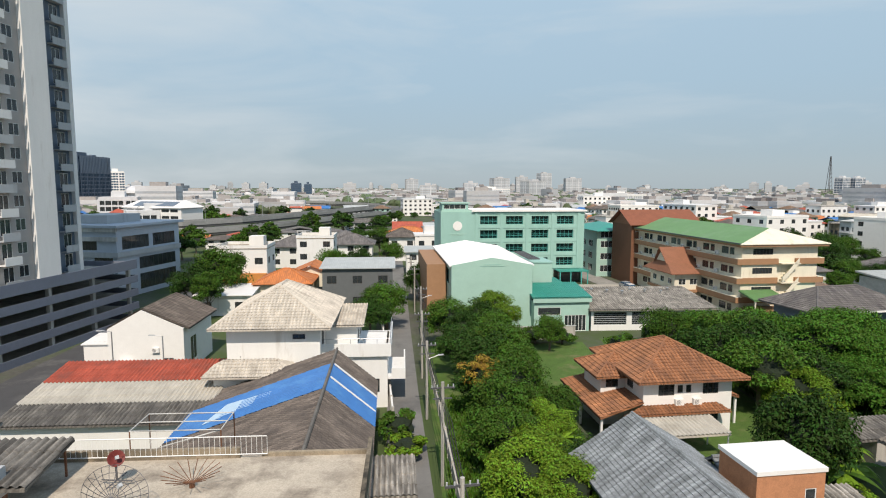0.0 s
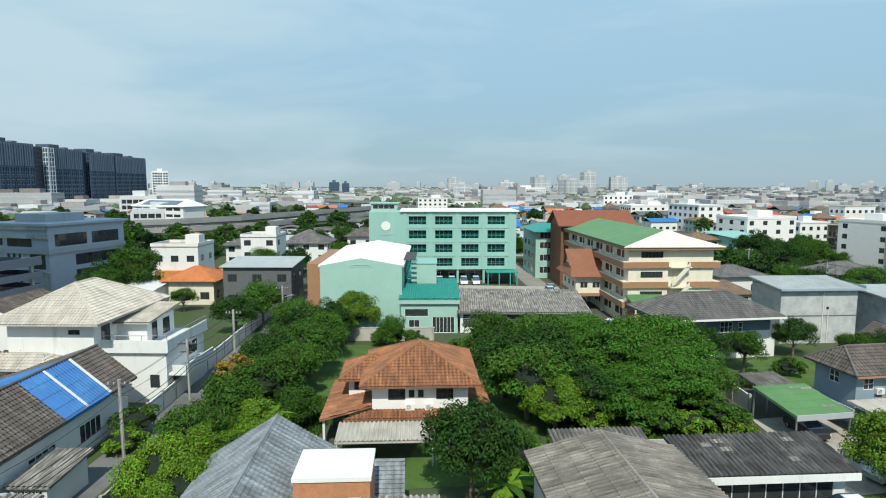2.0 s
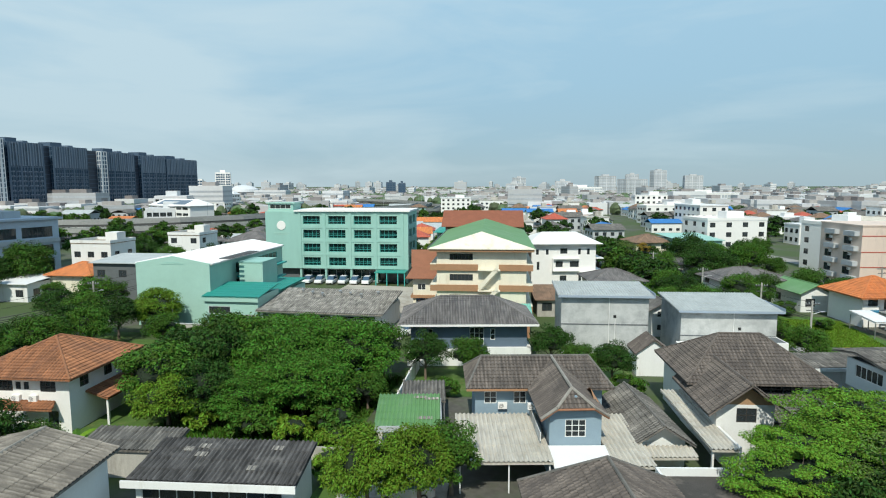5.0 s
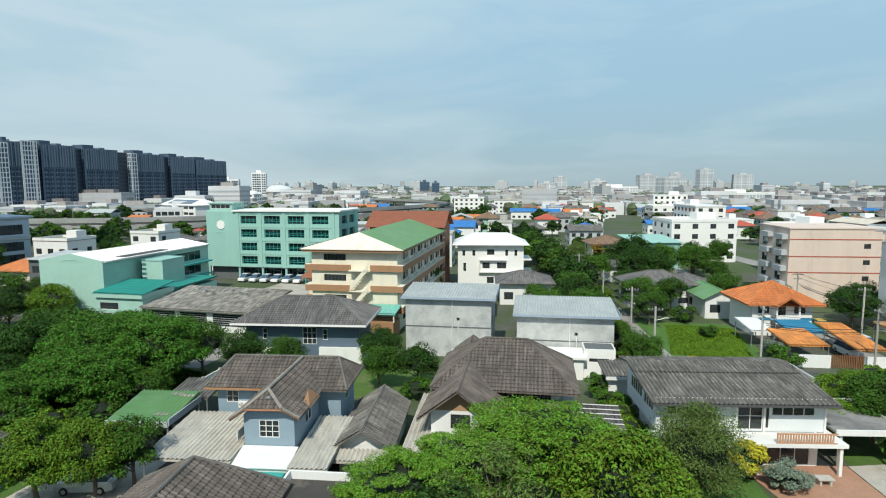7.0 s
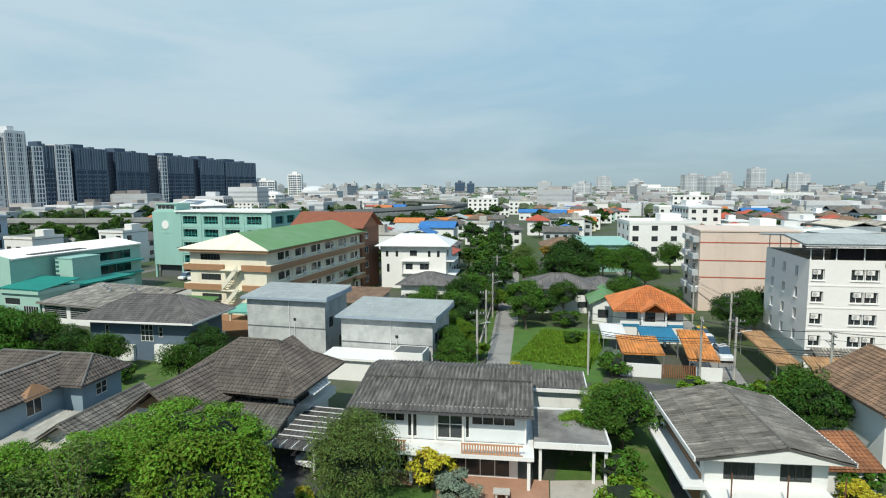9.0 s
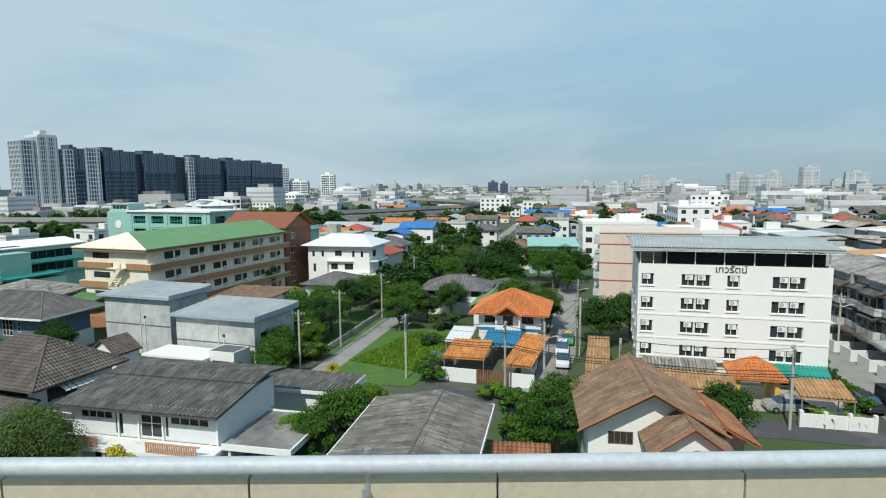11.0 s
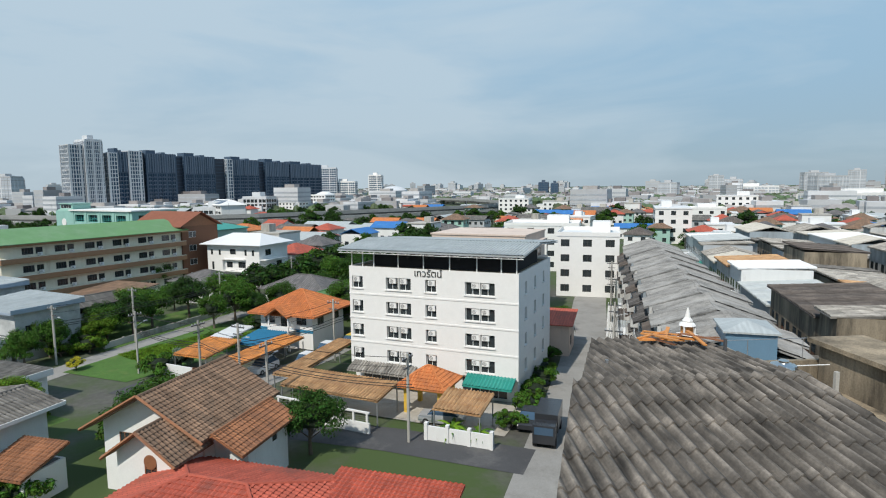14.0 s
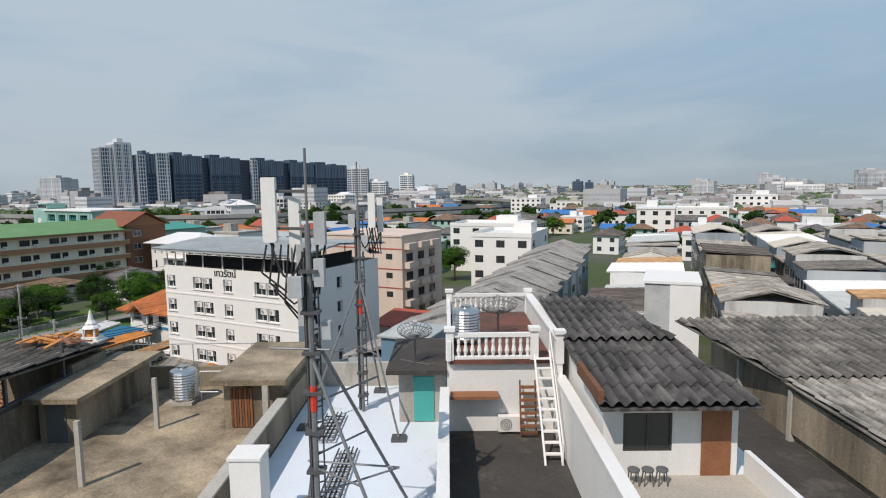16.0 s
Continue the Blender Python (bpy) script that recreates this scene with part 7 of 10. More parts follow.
MAST = mat("weathered_mast_steel", (0.20, 0.205, 0.21), 0.55, 0.25, 2.0, metal=0.3)


def antenna_mast(p, q, z, top, legs, label):
    m = block("antenna_mast", p, q, label, "antenna mast", z)
    h = top - z
    part("pole", rods([((0, 0, 0), (0, 0, h - 1.6), 0.065), ((0, 0, h - 1.6), (0, 0, h), 0.03)], n=8), MAST, m)
    part("band", rods([((0, 0, h * 0.40), (0, 0, h * 0.46), 0.078)], n=8), RED_PAINT, m, "orange-red warning band")
    for dx, dy, hh in legs:
        part("strut", rods([((0, 0, hh), (dx, dy, 0.1), 0.042)], n=6), MAST, m)
        part("foot", boxes((dx - 0.25, dy - 0.25, 0, dx + 0.25, dy + 0.25, 0.1)), DARK_STEEL, m)
    part("step_rail", rods([((0.16, 0.1, 0.2), (0.16, 0.1, h - 1.8))] + [((0, 0, 0.4 + 0.35 * k), (0.16, 0.1, 0.4 + 0.35 * k)) for k in range(int((h - 2.4) / 0.35))] + [((-0.12, 0.12, 0), (-0.12, 0.12, h - 2.4), 0.04), ((-0.06, 0.15, 0), (-0.1, 0.15, h - 2.8), 0.035)], 0.02, 4), DARK_STEEL, m)
    for k in range(int((h - 2) / 0.9)):
        z = 0.6 + 0.9 * k
        part("clamp", boxes((-0.2, -0.11, z, 0.2, 0.2, z + 0.07)), DARK_STEEL, m)
    for k in range(4):
        x = -0.17 + 0.05 * k
        part("feeder_cable", rods([((x, 0.17, 0), (x + 0.02 * (k % 2), 0.17, h * 0.45)), ((x + 0.02 * (k % 2), 0.17, h * 0.45), (x, 0.14, h - 2.2))], 0.018, 5), BLACK, m)
    for dx, dy, hh in legs:
        part("tie_bar", rods([((0, 0, hh * 0.5), (dx * 0.5, dy * 0.5, hh * 0.5), 0.025)], n=5), MAST, m)
    return m, h


def panel_antenna(m, x, y, z, h, w=0.3):
    bm = boxes((x - w / 2, y - 0.08, z, x + w / 2, y + 0.08, z + h))
    bmesh.ops.bevel(bm, geom=bm.edges[:], offset=0.03, segments=2)
    part("panel_antenna", bm, WHITE_CLEAN, m, "tall white panel antenna")
    part("bracket", rods([((x, y + 0.1, z + 0.3), (0, 0, z + 0.3)), ((x, y + 0.1, z + h - 0.3), (0, 0, z + h - 0.3)), ((x, y + 0.1, z - 0.5), (x, y + 0.1, z + h - 0.1))], 0.035, 5), DARK_STEEL, m)
    rows = []
    prev = Vector((x, y, z))
    for k in range(1, 9):
        a = math.pi * k / 8
        cur = Vector((x * (1 - k / 8), y * (1 - k / 8) - 0.2 * math.sin(a), z - 0.75 * math.sin(a)))
        rows.append((prev, cur))
        prev = cur
    part("cable", rods(rows, 0.025, 5), BLACK, m)


m1, h1 = antenna_mast(11.3, 0.3, 13.35, 22.9, ((2.2, -1.6, 5.0), (1.9, 2.6, 5.6), (-0.9, 2.6, 3.0)), "tall dark steel antenna mast braced on the roof")
panel_antenna(m1, -0.85, 0.2, 7.55, 1.4, 0.3)
panel_antenna(m1, -0.35, 0.35, 7.1, 1.4, 0.24)
for x, y, z, w, hh in ((-0.18, 0.25, 5.7, 0.26, 0.6), (0.22, 0.05, 6.6, 0.22, 0.6), (-0.2, 0.25, 7.0, 0.2, 0.5), (0.25, 0.1, 7.5, 0.24, 0.7), (-0.25, -0.2, 6.4, 0.3, 0.45), (0.3, 0.2, 5.4, 0.2, 0.4)):
    part("radio_unit", boxes((x - w / 2, y - 0.1, z, x + w / 2, y + 0.1, z + hh)), GREY_PAINT, m1)
for k in range(9):
    x = -0.95 + 0.16 * k
    z = 6.9 - 0.22 * (k % 4)
    part("jumper_cable", rods([((x, 0.2, 7.5), (x - 0.1, 0.1, z)), ((x - 0.1, 0.1, z), (x * 0.5, 0.2, z - 0.5)), ((x * 0.5, 0.2, z - 0.5), (0.02, 0.16, z - 0.2))], 0.022, 5), BLACK, m1)
part("crossbar", rods([((-1.0, 0.2, 5.2), (0.4, 0, 5.2)), ((-0.6, 0, 1.7), (1.7, 1.6, 1.7)), ((1.7, 1.6, 1.7), (-0.7, 2.0, 1.7)), ((0, 0, 4.0), (1.2, 1.8, 4.0))], 0.026), MAST, m1)
m2a, h2a = antenna_mast(10.9, 9.9, 13.35, 23.0, ((-1.9, -1.6, 5.2), (1.6, -2.6, 5.2), (0.4, 2.2, 5.2)), "second steel antenna mast braced on the roof")
panel_antenna(m2a, 0.55, -0.2, 7.2, 1.3, 0.26)
panel_antenna(m2a, 0.8, 0.3, 7.0, 1.3, 0.22)
for x, y, z, w, hh in ((0.25, -0.1, 6.3, 0.25, 0.6), (0.3, 0.3, 7.5, 0.2, 0.5), (-0.25, 0.1, 7.2, 0.25, 0.5)):
    part("radio_unit", boxes((x - w / 2, y - 0.1, z, x + w / 2, y + 0.1, z + hh)), GREY_PAINT, m2a)
for k in range(5):
    part("jumper_cable", rods([((0.3 + 0.1 * k, 0, 7.3), (0.45 + 0.1 * k, 0, 6.2)), ((0.45 + 0.1 * k, 0, 6.2), (0.04, 0.1, 6.5))], 0.022, 5), BLACK, m2a)

bal = block("shophouse", 0, 0, "white shophouse with a balustraded roof terrace", "shophouse")
slab(bal, 14.2, -6, 0, 18.0, 8.3, 13.1, WHITE, "wall")
slab(bal, 14.2, -6, 13.1, 18.0, 8.3, 13.2, DARK_DECK, "roof_deck")
slab(bal, 14.2, 8.3, 0, 18.0, 16.0, 15.75, WHITE, "rear_block")
slab(bal, 14.3, 8.1, 15.75, 17.95, 16.0, 15.9, mat("red_oxide_deck", (0.16, 0.06, 0.04), 0.9, 0.4, 0.9, dirt=(0.05, 0.045, 0.04), amount=0.6), "terrace_deck")
part("awning_slab", boxes((14.3, 7.7, 14.6, 16.0, 8.28, 14.7)), TILE_ORANGE, bal)
part("side_wall", boxes((18.0, -6, 0, 18.2, 7.6, 15.4), (18.0, 7.6, 0, 18.2, 16.0, 16.75)), WHITE, bal)
part("coping", boxes((17.92, -6, 15.4, 18.28, 7.6, 15.5), (17.92, 7.6, 16.75, 18.28, 16, 16.87)), WHITE_CLEAN, bal)
part("left_wall", boxes((14.2, 8.0, 15.9, 14.35, 16.0, 16.6)), WHITE, bal)
for p, q in ((14.3, 8.2), (17.3, 8.2), (18.1, 7.7), (14.3, 15.8), (18.1, 15.8)):
    part("pedestal", boxes((p - 0.14, q - 0.14, 15.9, p + 0.14, q + 0.14, 16.95), (p - 0.2, q - 0.2, 16.95, p + 0.2, q + 0.2, 17.08)), WHITE_CLEAN, bal)
part("hand_rail", boxes((14.44, 8.12, 16.72, 17.2, 8.3, 16.86), (14.44, 8.12, 15.92, 17.2, 8.3, 16.02)), WHITE_CLEAN, bal)
part("hand_rail", boxes((14.44, 15.7, 16.72, 17.96, 15.88, 16.86)), WHITE_CLEAN, bal)
bm = bmesh.new()
lathe(bm, 0, 0, [(0.05, 0), (0.05, 0.06), (0.085, 0.2), (0.045, 0.42), (0.06, 0.5), (0.05, 0.7)], 8)
bme = bpy.data.meshes.new("baluster")
bm.to_mesh(bme)
bm.free()
bme.materials.append(WHITE_CLEAN)
for k in range(11):
    for q in (8.21, 15.79):
        o = new("baluster", bme)
        o.parent = bal
        o.matrix_basis = pose(14.62 + 0.245 * k, q, 16.02)
ladder = block("ladder", 17.3, 5.6, "white painted steel ladder leaning to the terrace", "ladder", 13.2)
part("stringer", rods([((0, 0, 0), (0, 2.6, 3.0))], 0.04, 6), WHITE_CLEAN, ladder)
part("stringer", rods([((0.55, 0, 0), (0.55, 2.6, 3.0))], 0.04, 6), WHITE_CLEAN, ladder)
for k in range(10):
    part("rung", boxes((0, 0.2 + 0.24 * k, 0.24 + 0.277 * k, 0.55, 0.36 + 0.24 * k, 0.28 + 0.277 * k)), WHITE_CLEAN, ladder)
part("hand_bar", rods([((0.55, 0, 0.7), (0.55, 2.6, 3.7)), ((0.55, 0, 0), (0.55, 0, 0.7)), ((0.55, 2.6, 3.0), (0.55, 2.6, 3.7))], 0.025), WHITE_CLEAN, ladder)
aircon(bal, 16.0, 8.28, 13.3)
rack = block("timber_rack", 16.75, 7.6, "stack of dark wooden slats leaning on the white wall", "slat rack", 13.2)
for k in range(8):
    part("slat", boxes((0, 0.05 * k, 0.15 + 0.22 * k, 0.6, 0.09 + 0.05 * k, 0.24 + 0.22 * k)), TIMBER if k % 2 else RUST, rack)
for u in (0.0, 0.54):
    part("upright", rods([((u + 0.03, 0.12, 0), (u + 0.03, 0.52, 1.95), 0.03)], n=4), RUST, rack)
tank2 = block("water_tank", 14.95, 10.4, "round ribbed steel water tank on the balustraded terrace", "water tank", 15.9)
bm = bmesh.new()
lathe(bm, 0, 0, prof, 18)
part("body", bm, STAINLESS, tank2)
x, y = at_row(16.3, 11.5)
dish("satellite_dish", x, y, 15.9, 0.8, 12, 30, "black mesh satellite dish on the white terrace")
x, y = at_row(13.0, 9.2)
dish("satellite_dish", x, y, 15.5, 0.65, 15, 50, "black mesh satellite dish on the stair house")

rh = block("roof_house", 0, 0, "white rooftop house with a dark corrugated roof", "house")
slab(rh, 18.2, -6, 0, 23.2, 16, 13.9, WHITE, "lower_wall")
slab(rh, 18.25, -6, 13.9, 23.0, 3.4, 14.0, PAVING, "yard_deck")
shell(rh, 3.7, 9.0, 13.9, 16.3, WHITE, {"F": [(0.55, 14.7, 1.35, 1.1, 2, 1)]}, 0.15, x=18.5, y=3.4, frame_mat=DARK_FRAME)
slab(rh, 21.2, 3.35, 14.0, 22.0, 3.4, 15.95, TIMBER, "door", "varnished brown timber door")
bm = bmesh.new()
slope(bm, [(18.2, 2.5, 16.35), (22.4, 2.5, 16.35), (21.9, 7.3, 16.8), (18.2, 7.3, 16.8)], thick=0.06, **BIG_SHEET)
slope(bm, [(18.2, 7.1, 16.86), (21.9, 7.1, 16.86), (21.4, 13.0, 17.2), (18.2, 13.0, 17.2)], thick=0.06, **BIG_SHEET)
part("roof", bm, FIBRE_DARK, rh, "dark weathered corrugated roof sheets")
part("flashing", boxes((18.16, 2.6, 16.36, 18.3, 5.2, 16.72)), RUST, rh, "rusty red metal flashing")
part("yard_wall", boxes((22.4, -6, 14.0, 22.55, 3.4, 14.7)), WHITE, rh)
for k in range(3):
    st = block("plastic_stool", 19.2 + 0.38 * k, 2.9, "dark round stool beside the wall", "stool", 14.0, "stools by the wall")
    bm = bmesh.new()
    lathe(bm, 0, 0, [(0.16, 0.40), (0.17, 0.44), (0.15, 0.46)], 10)
    part("seat", bm, DARK_GREY, st)
    part("leg", rods([((0.12 * math.cos(a), 0.12 * math.sin(a), 0.4), (0.17 * math.cos(a), 0.17 * math.sin(a), 0)) for a in (0.8, 2.4, 3.9, 5.5)], 0.02, 4), DARK_GREY, st)
dk = block("shophouse", 0, 0, "shophouse with a black stained roof and patched corrugated shed", "shophouse")
slab(dk, 23.2, -6, 0, 26.2, 15.5, 13.0, MOULDY, "wall")
slab(dk, 23.2, -6, 13.0, 26.2, 15.5, 13.1, DARK_DECK, "roof_deck")
slab(dk, 26.2, -6, 0, 34, 14, 14.9, MOULDY, "upper_wall")
slab(dk, 26.06, -6, 13.4, 26.19, 7.6, 14.85, MOULDY, "painted_face")
for q in (-2.0, 2.6, 7.4, 11.0):
    slab(dk, 26.0, q, 13.1, 26.19, q + 0.2, 14.9, CONCRETE, "pilaster")
bm = bmesh.new()
slope(bm, [(25.9, 7.5, 15.3), (34.4, 7.5, 15.3), (34.4, 14.2, 15.9), (24.6, 14.2, 15.9)], thick=0.06, **BIG_SHEET)
part("roof", bm, FIBRE, dk)
bm = bmesh.new()
slope(bm, [(25.9, -6.0, 14.95), (34.4, -6.0, 14.95), (34.4, 7.9, 15.25), (25.9, 7.9, 15.25)], thick=0.06, **BIG_SHEET)
part("roof", bm, FIBRE_PALE, dk)
wb = thing("tank_room", 190.6, 110.6, 19.0, "white rendered rooftop tank room", "roof room", z=8.0)
shell(wb, 3.0, 4.4, 0, 8.2, RENDERED, {}, 0.2)
slab(wb, -0.1, -0.1, 8.2, 3.1, 4.5, 8.35, WHITE_CLEAN, "roof")
slab(wb, 1.4, -0.05, 2.0, 3.02, -0.01, 8.2, WHITE_CLEAN, "painted_face")

# ---- rows of old shophouses ----
RR = 19.0
RX, RY = Vector((math.cos(radians(RR)), math.sin(radians(RR)))), Vector((-math.sin(radians(RR)), math.cos(radians(RR))))


def in_rows(u, v):
    p = Vector((169.0, 98.6)) + RX * u + RY * v
    return p.x, p.y


def row_unit(roof, wall, h, rise, w, label, awning, gable=True, rich=True):
    """One narrow terrace house: its front faces -x, its roof slopes both ways from a ridge along y."""
    t = thing("terrace_house", 0, 0, 0, label, "row house", "rows of terrace houses")
    part("wall", boxes((0, 0.0, 0, w, 4.2, h)), wall, t)
    bm = bmesh.new()
    if gable:
        slope(bm, [(-0.5, 4.21, h - 0.1), (-0.5, 0, h - 0.1), (w / 2, 0, h + rise), (w / 2, 4.21, h + rise)], **SHEET)
        slope(bm, [(w + 0.5, 0, h - 0.1), (w + 0.5, 4.21, h - 0.1), (w / 2, 4.21, h + rise), (w / 2, 0, h + rise)], **SHEET)
    else:
        slope(bm, [(-0.5, 4.21, h + 0.1), (-0.5, 0, h + 0.1), (w + 0.4, 0, h + rise), (w + 0.4, 4.21, h + rise)], **SHEET)
    part("roof", bm, roof, t)
    if not rich:
        part("window_grid", boxes(*[(x0, y0, z, x0 + 0.03, y0 + 1.1, z + 1.4) for z in (3.6, 6.6) for y0 in (0.6, 2.4) for x0 in (-0.03, w)]), GLASS, t)
        part("canopy", boxes((-1.3, 0.15, 2.9, 0, 4.05, 3.05), (-1.2, 0.15, 5.9, 0, 4.05, 6.05)), awning, t)
        return t
    for z in (3.6, 6.6):
        part("window", boxes((-0.03, 0.7, z, 0, 3.5, z + 1.5)), GLASS, t)
        part("window", boxes((w, 0.9, z, w + 0.03, 3.2, z + 1.3)), GLASS, t)
        part("window_frame", boxes((-0.06, 0.6, z - 0.08, 0, 3.6, z), (-0.06, 0.6, z + 1.5, 0, 3.6, z + 1.58), (-0.06, 2.05, z, 0, 2.13, z + 1.5)), ALU, t)
        if rich:
            part("balcony", boxes((-1.3, 0.15, z - 0.7, 0, 4.05, z - 0.55), (-1.3, 0.15, z - 0.55, -1.2, 4.05, z + 0.25), (-1.2, 0.15, z - 0.55, 0, 0.25, z + 0.25)), AGED_WHITE, t)
        bm = bmesh.new()
        slope(bm, [(-1.5, 4.0, z + 1.75), (-1.5, 0.2, z + 1.75), (-0.02, 0.2, z + 2.4), (-0.02, 4.0, z + 2.4)], **SHEET)
        part("awning", bm, awning, t)
    part("shop_front", boxes((-0.04, 0.4, 0, 0, 3.8, 2.5)), DARK_STEEL, t)
    return t


units = [row_unit(r, w, h, ri, 9.2, l, a, g, g and i < 3) for i, (r, w, h, ri, l, a, g) in enumerate((
    (FIBRE_MID, AGED_WHITE, 10.2, 1.6, "white terrace house with a grey gable roof and awnings", FIBRE_DARK, True),
    (FIBRE_MID, AGED_BLUE, 10.2, 1.6, "blue-grey terrace house with a mottled grey sheet roof", FIBRE_DARK, True),
    (FIBRE_MID, AGED_BLUE, 10.2, 1.6, "blue-grey terrace house with a grey gable roof", TILE_BROWN, True),
    (FIBRE, GREY_PAINT, 10.0, 0.7, "grey terrace house with a dark low roof", FIBRE_DARK, False),
    (FIBRE_PALE, MOULDY, 10.4, 0.6, "stained terrace house with a weathered flat-pitched roof", FIBRE, False),
    (ROOF_ZINC, GREY_PAINT, 10.0, 0.8, "grey terrace house with a zinc sheet roof", ROOF_ZINC, False),
    (FIBRE_PALE, MOULDY, 9.6, 0.7, "stained terrace house with a pale patched roof", FIBRE, False),
    (FIBRE_PALE, GREY_PAINT, 9.8, 0.6, "grey terrace house with a pale sheet roof", TEAL_ROOF, False),
    (TILE_BROWN, MOULDY, 10.6, 0.7, "stained terrace house with a brown sheet roof", RUST, False),
    (PALE_SHEET, AGED_WHITE, 10.1, 0.8, "white terrace house with a pale beige sheet roof", ROOF_ZINC, False),
    (ROOF_WHITE, WHITE, 10.3, 0.5, "white terrace house with a white metal roof", ROOF_WHITE, False),
    (FIBRE_PALE, AGED_WHITE, 10.6, 1.3, "white terrace house with a pale grey gable roof", FIBRE_DARK, True),
    (PALE_SHEET, AGED_BLUE, 9.8, 1.2, "blue-grey terrace house with a pale gable roof", TEAL_ROOF, True),
    (ROOF_TAN, AGED_WHITE, 10.0, 0.7, "white terrace house with a rust-tan sheet roof", RUST, False)))]
rng = random.Random(11)
for k in range(15):
    src = units[(1, 0, 0, 2, 0, 0, 1, 0, 2, 1, 0, 0, 1, 0, 2)[k]]
    copy_thing(src, pose(*in_rows(4.3 - 0.1 * k + (0.7 if k % 2 else 0.0), 4 + 4.2 * k), rng.uniform(-0.06, 0.06) - 0.2, 0, 0, RR))
for u0, v0, n, flip in ((18.2, 14, 26, 0), (31.5, 8, 30, 1), (44.0, 12, 30, 0), (60.0, 6, 32, 1), (74.0, 10, 32, 0), (91.0, 4, 30, 1), (106.0, 8, 28, 0), (124.0, 10, 26, 1)):
    k = 0
    while k < n:
        run = rng.choice((1, 2, 2, 3, 4))
        src, dz = rng.choice(units[3:] + [units[k] for k in (3, 4, 6, 7, 11, 12)]), rng.uniform(-2.4, 0.8)
        for j in range(run):
            x, y = in_rows(u0 + (9.2 if flip else 0), v0 + 4.2 * (k + j) + (4.2 if flip else 0))
            if k + j < n:
                copy_thing(src, pose(x, y, dz, 0, 0, RR + (180 if flip else 0)))
        k += run
for i, src in enumerate(units):
    src.matrix_basis = pose(*in_rows(2.6 if i < 3 else 140, 4 + 4.2 * (15 + i)), -0.2, 0, 0, RR)
whiteend = thing("house", 177.2, 98.2, 19.0, "white house with a pale corner roof at the row's end", "house")
shell(whiteend, 8.4, 5.8, 0, 8.0, AGED_BLUE, {"L": [(0.6, 3.8, 3.8, 1.6, 5, 1), (0.6, 6.3, 3.8, 1.2, 5, 1), (1.0, 0.6, 2.4, 1.8, 3, 1)]}, 0.2, frame_mat=DARK_FRAME)
slab(whiteend, 0.0, -0.12, 0, 8.4, -0.004, 8.0, AGED_WHITE, "painted_face")
mono_roof(whiteend, -2.2, -0.6, 4.0, 3.0, 7.4, 8.3, ROOF_WHITE, SHEET)
mono_roof(whiteend, -0.6, 3.1, 9.0, 6.2, 8.3, 9.0, ROOF_ZINC, SHEET)
part("balcony", boxes((-1.6, 0.4, 2.9, 0, 5.4, 3.1), (-1.6, 0.4, 3.1, -1.5, 5.4, 3.9), (-1.6, 0.4, 5.5, 0, 5.4, 5.7), (-1.6, 0.4, 5.7, -1.5, 5.4, 6.4)), AGED_BLUE, whiteend)
bluecab = thing("roof_tank_room", 175.6, 103.4, 19.0, "blue-grey panelled rooftop room", "roof room", z=9.6)
shell(bluecab, 3.2, 3.8, 0, 2.6, mat("steel_blue_panel", (0.12, 0.21, 0.29), 0.5, 0.1), {}, 0.15)
hip_roof(bluecab, -0.2, -0.2, 3.4, 4.0, 2.6, 0.5, ROOF_ZINC, FLAT)
for u, z, w in ((-0.9, 7.6, 2.6), (1.5, 6.8, 2.4), (-0.9, 4.4, 3.2)):
    ea = thing("awning", *in_rows(u + 4.6, 2.3), RR, "white sloping sheet awning on the row's end wall", "awning", "end wall awnings", z)
    mono_roof(ea, 0, 0, w, 1.7, 0.0, 0.9, ROOF_WHITE, SHEET, name="sheet")
    for k in (0.2, w - 0.3):
        part("bracket", rods([((k, 1.68, -0.2), (k, 0.1, 0.0), 0.03)], n=5), DARK_STEEL, ea)
gs = thing("shade_canopy", 167.4, 107.9, 19.0, "teal shade cloth over a front yard", "canopy")
mono_roof(gs, 0, 0, 2.6, 3.4, 2.4, 2.5, SAIL_GREEN, FLAT, name="cloth")
for u, v in ((0, 0), (2.5, 0), (0, 3.3), (2.5, 3.3)):
    slab(gs, u, v, 0, u + 0.08, v + 0.08, 2.3, STEEL, "post")
gs2 = thing("porch_roof", 170.6, 99.5, 19.0, "flat white porch roof over a front yard", "canopy")
slab(gs2, 0, 0, 2.4, 3.2, 4.6, 2.55, WHITE, "slab")
for u, v in ((0, 0), (3.0, 0), (0, 4.4), (3.0, 4.4)):
    slab(gs2, u, v, 0, u + 0.12, v + 0.12, 2.4, WHITE, "post")
gs3 = thing("porch_roof", 170.8, 94.6, 19.0, "white corrugated porch roof over a front yard", "canopy")
mono_roof(gs3, 0, 0, 3.8, 4.2, 2.4, 2.8, ROOF_WHITE, SHEET, name="sheet")
for u, v in ((0.05, 0.05), (3.6, 0.05), (0.05, 4.0), (3.6, 4.0)):
    slab(gs3, u, v, 0, u + 0.12, v + 0.12, 2.4 + 0.09 * v, WHITE, "post")
yw = thing("yard_walls", 166.2, 105.6, 19.0, "low white yard walls along the row's front lane", "wall")
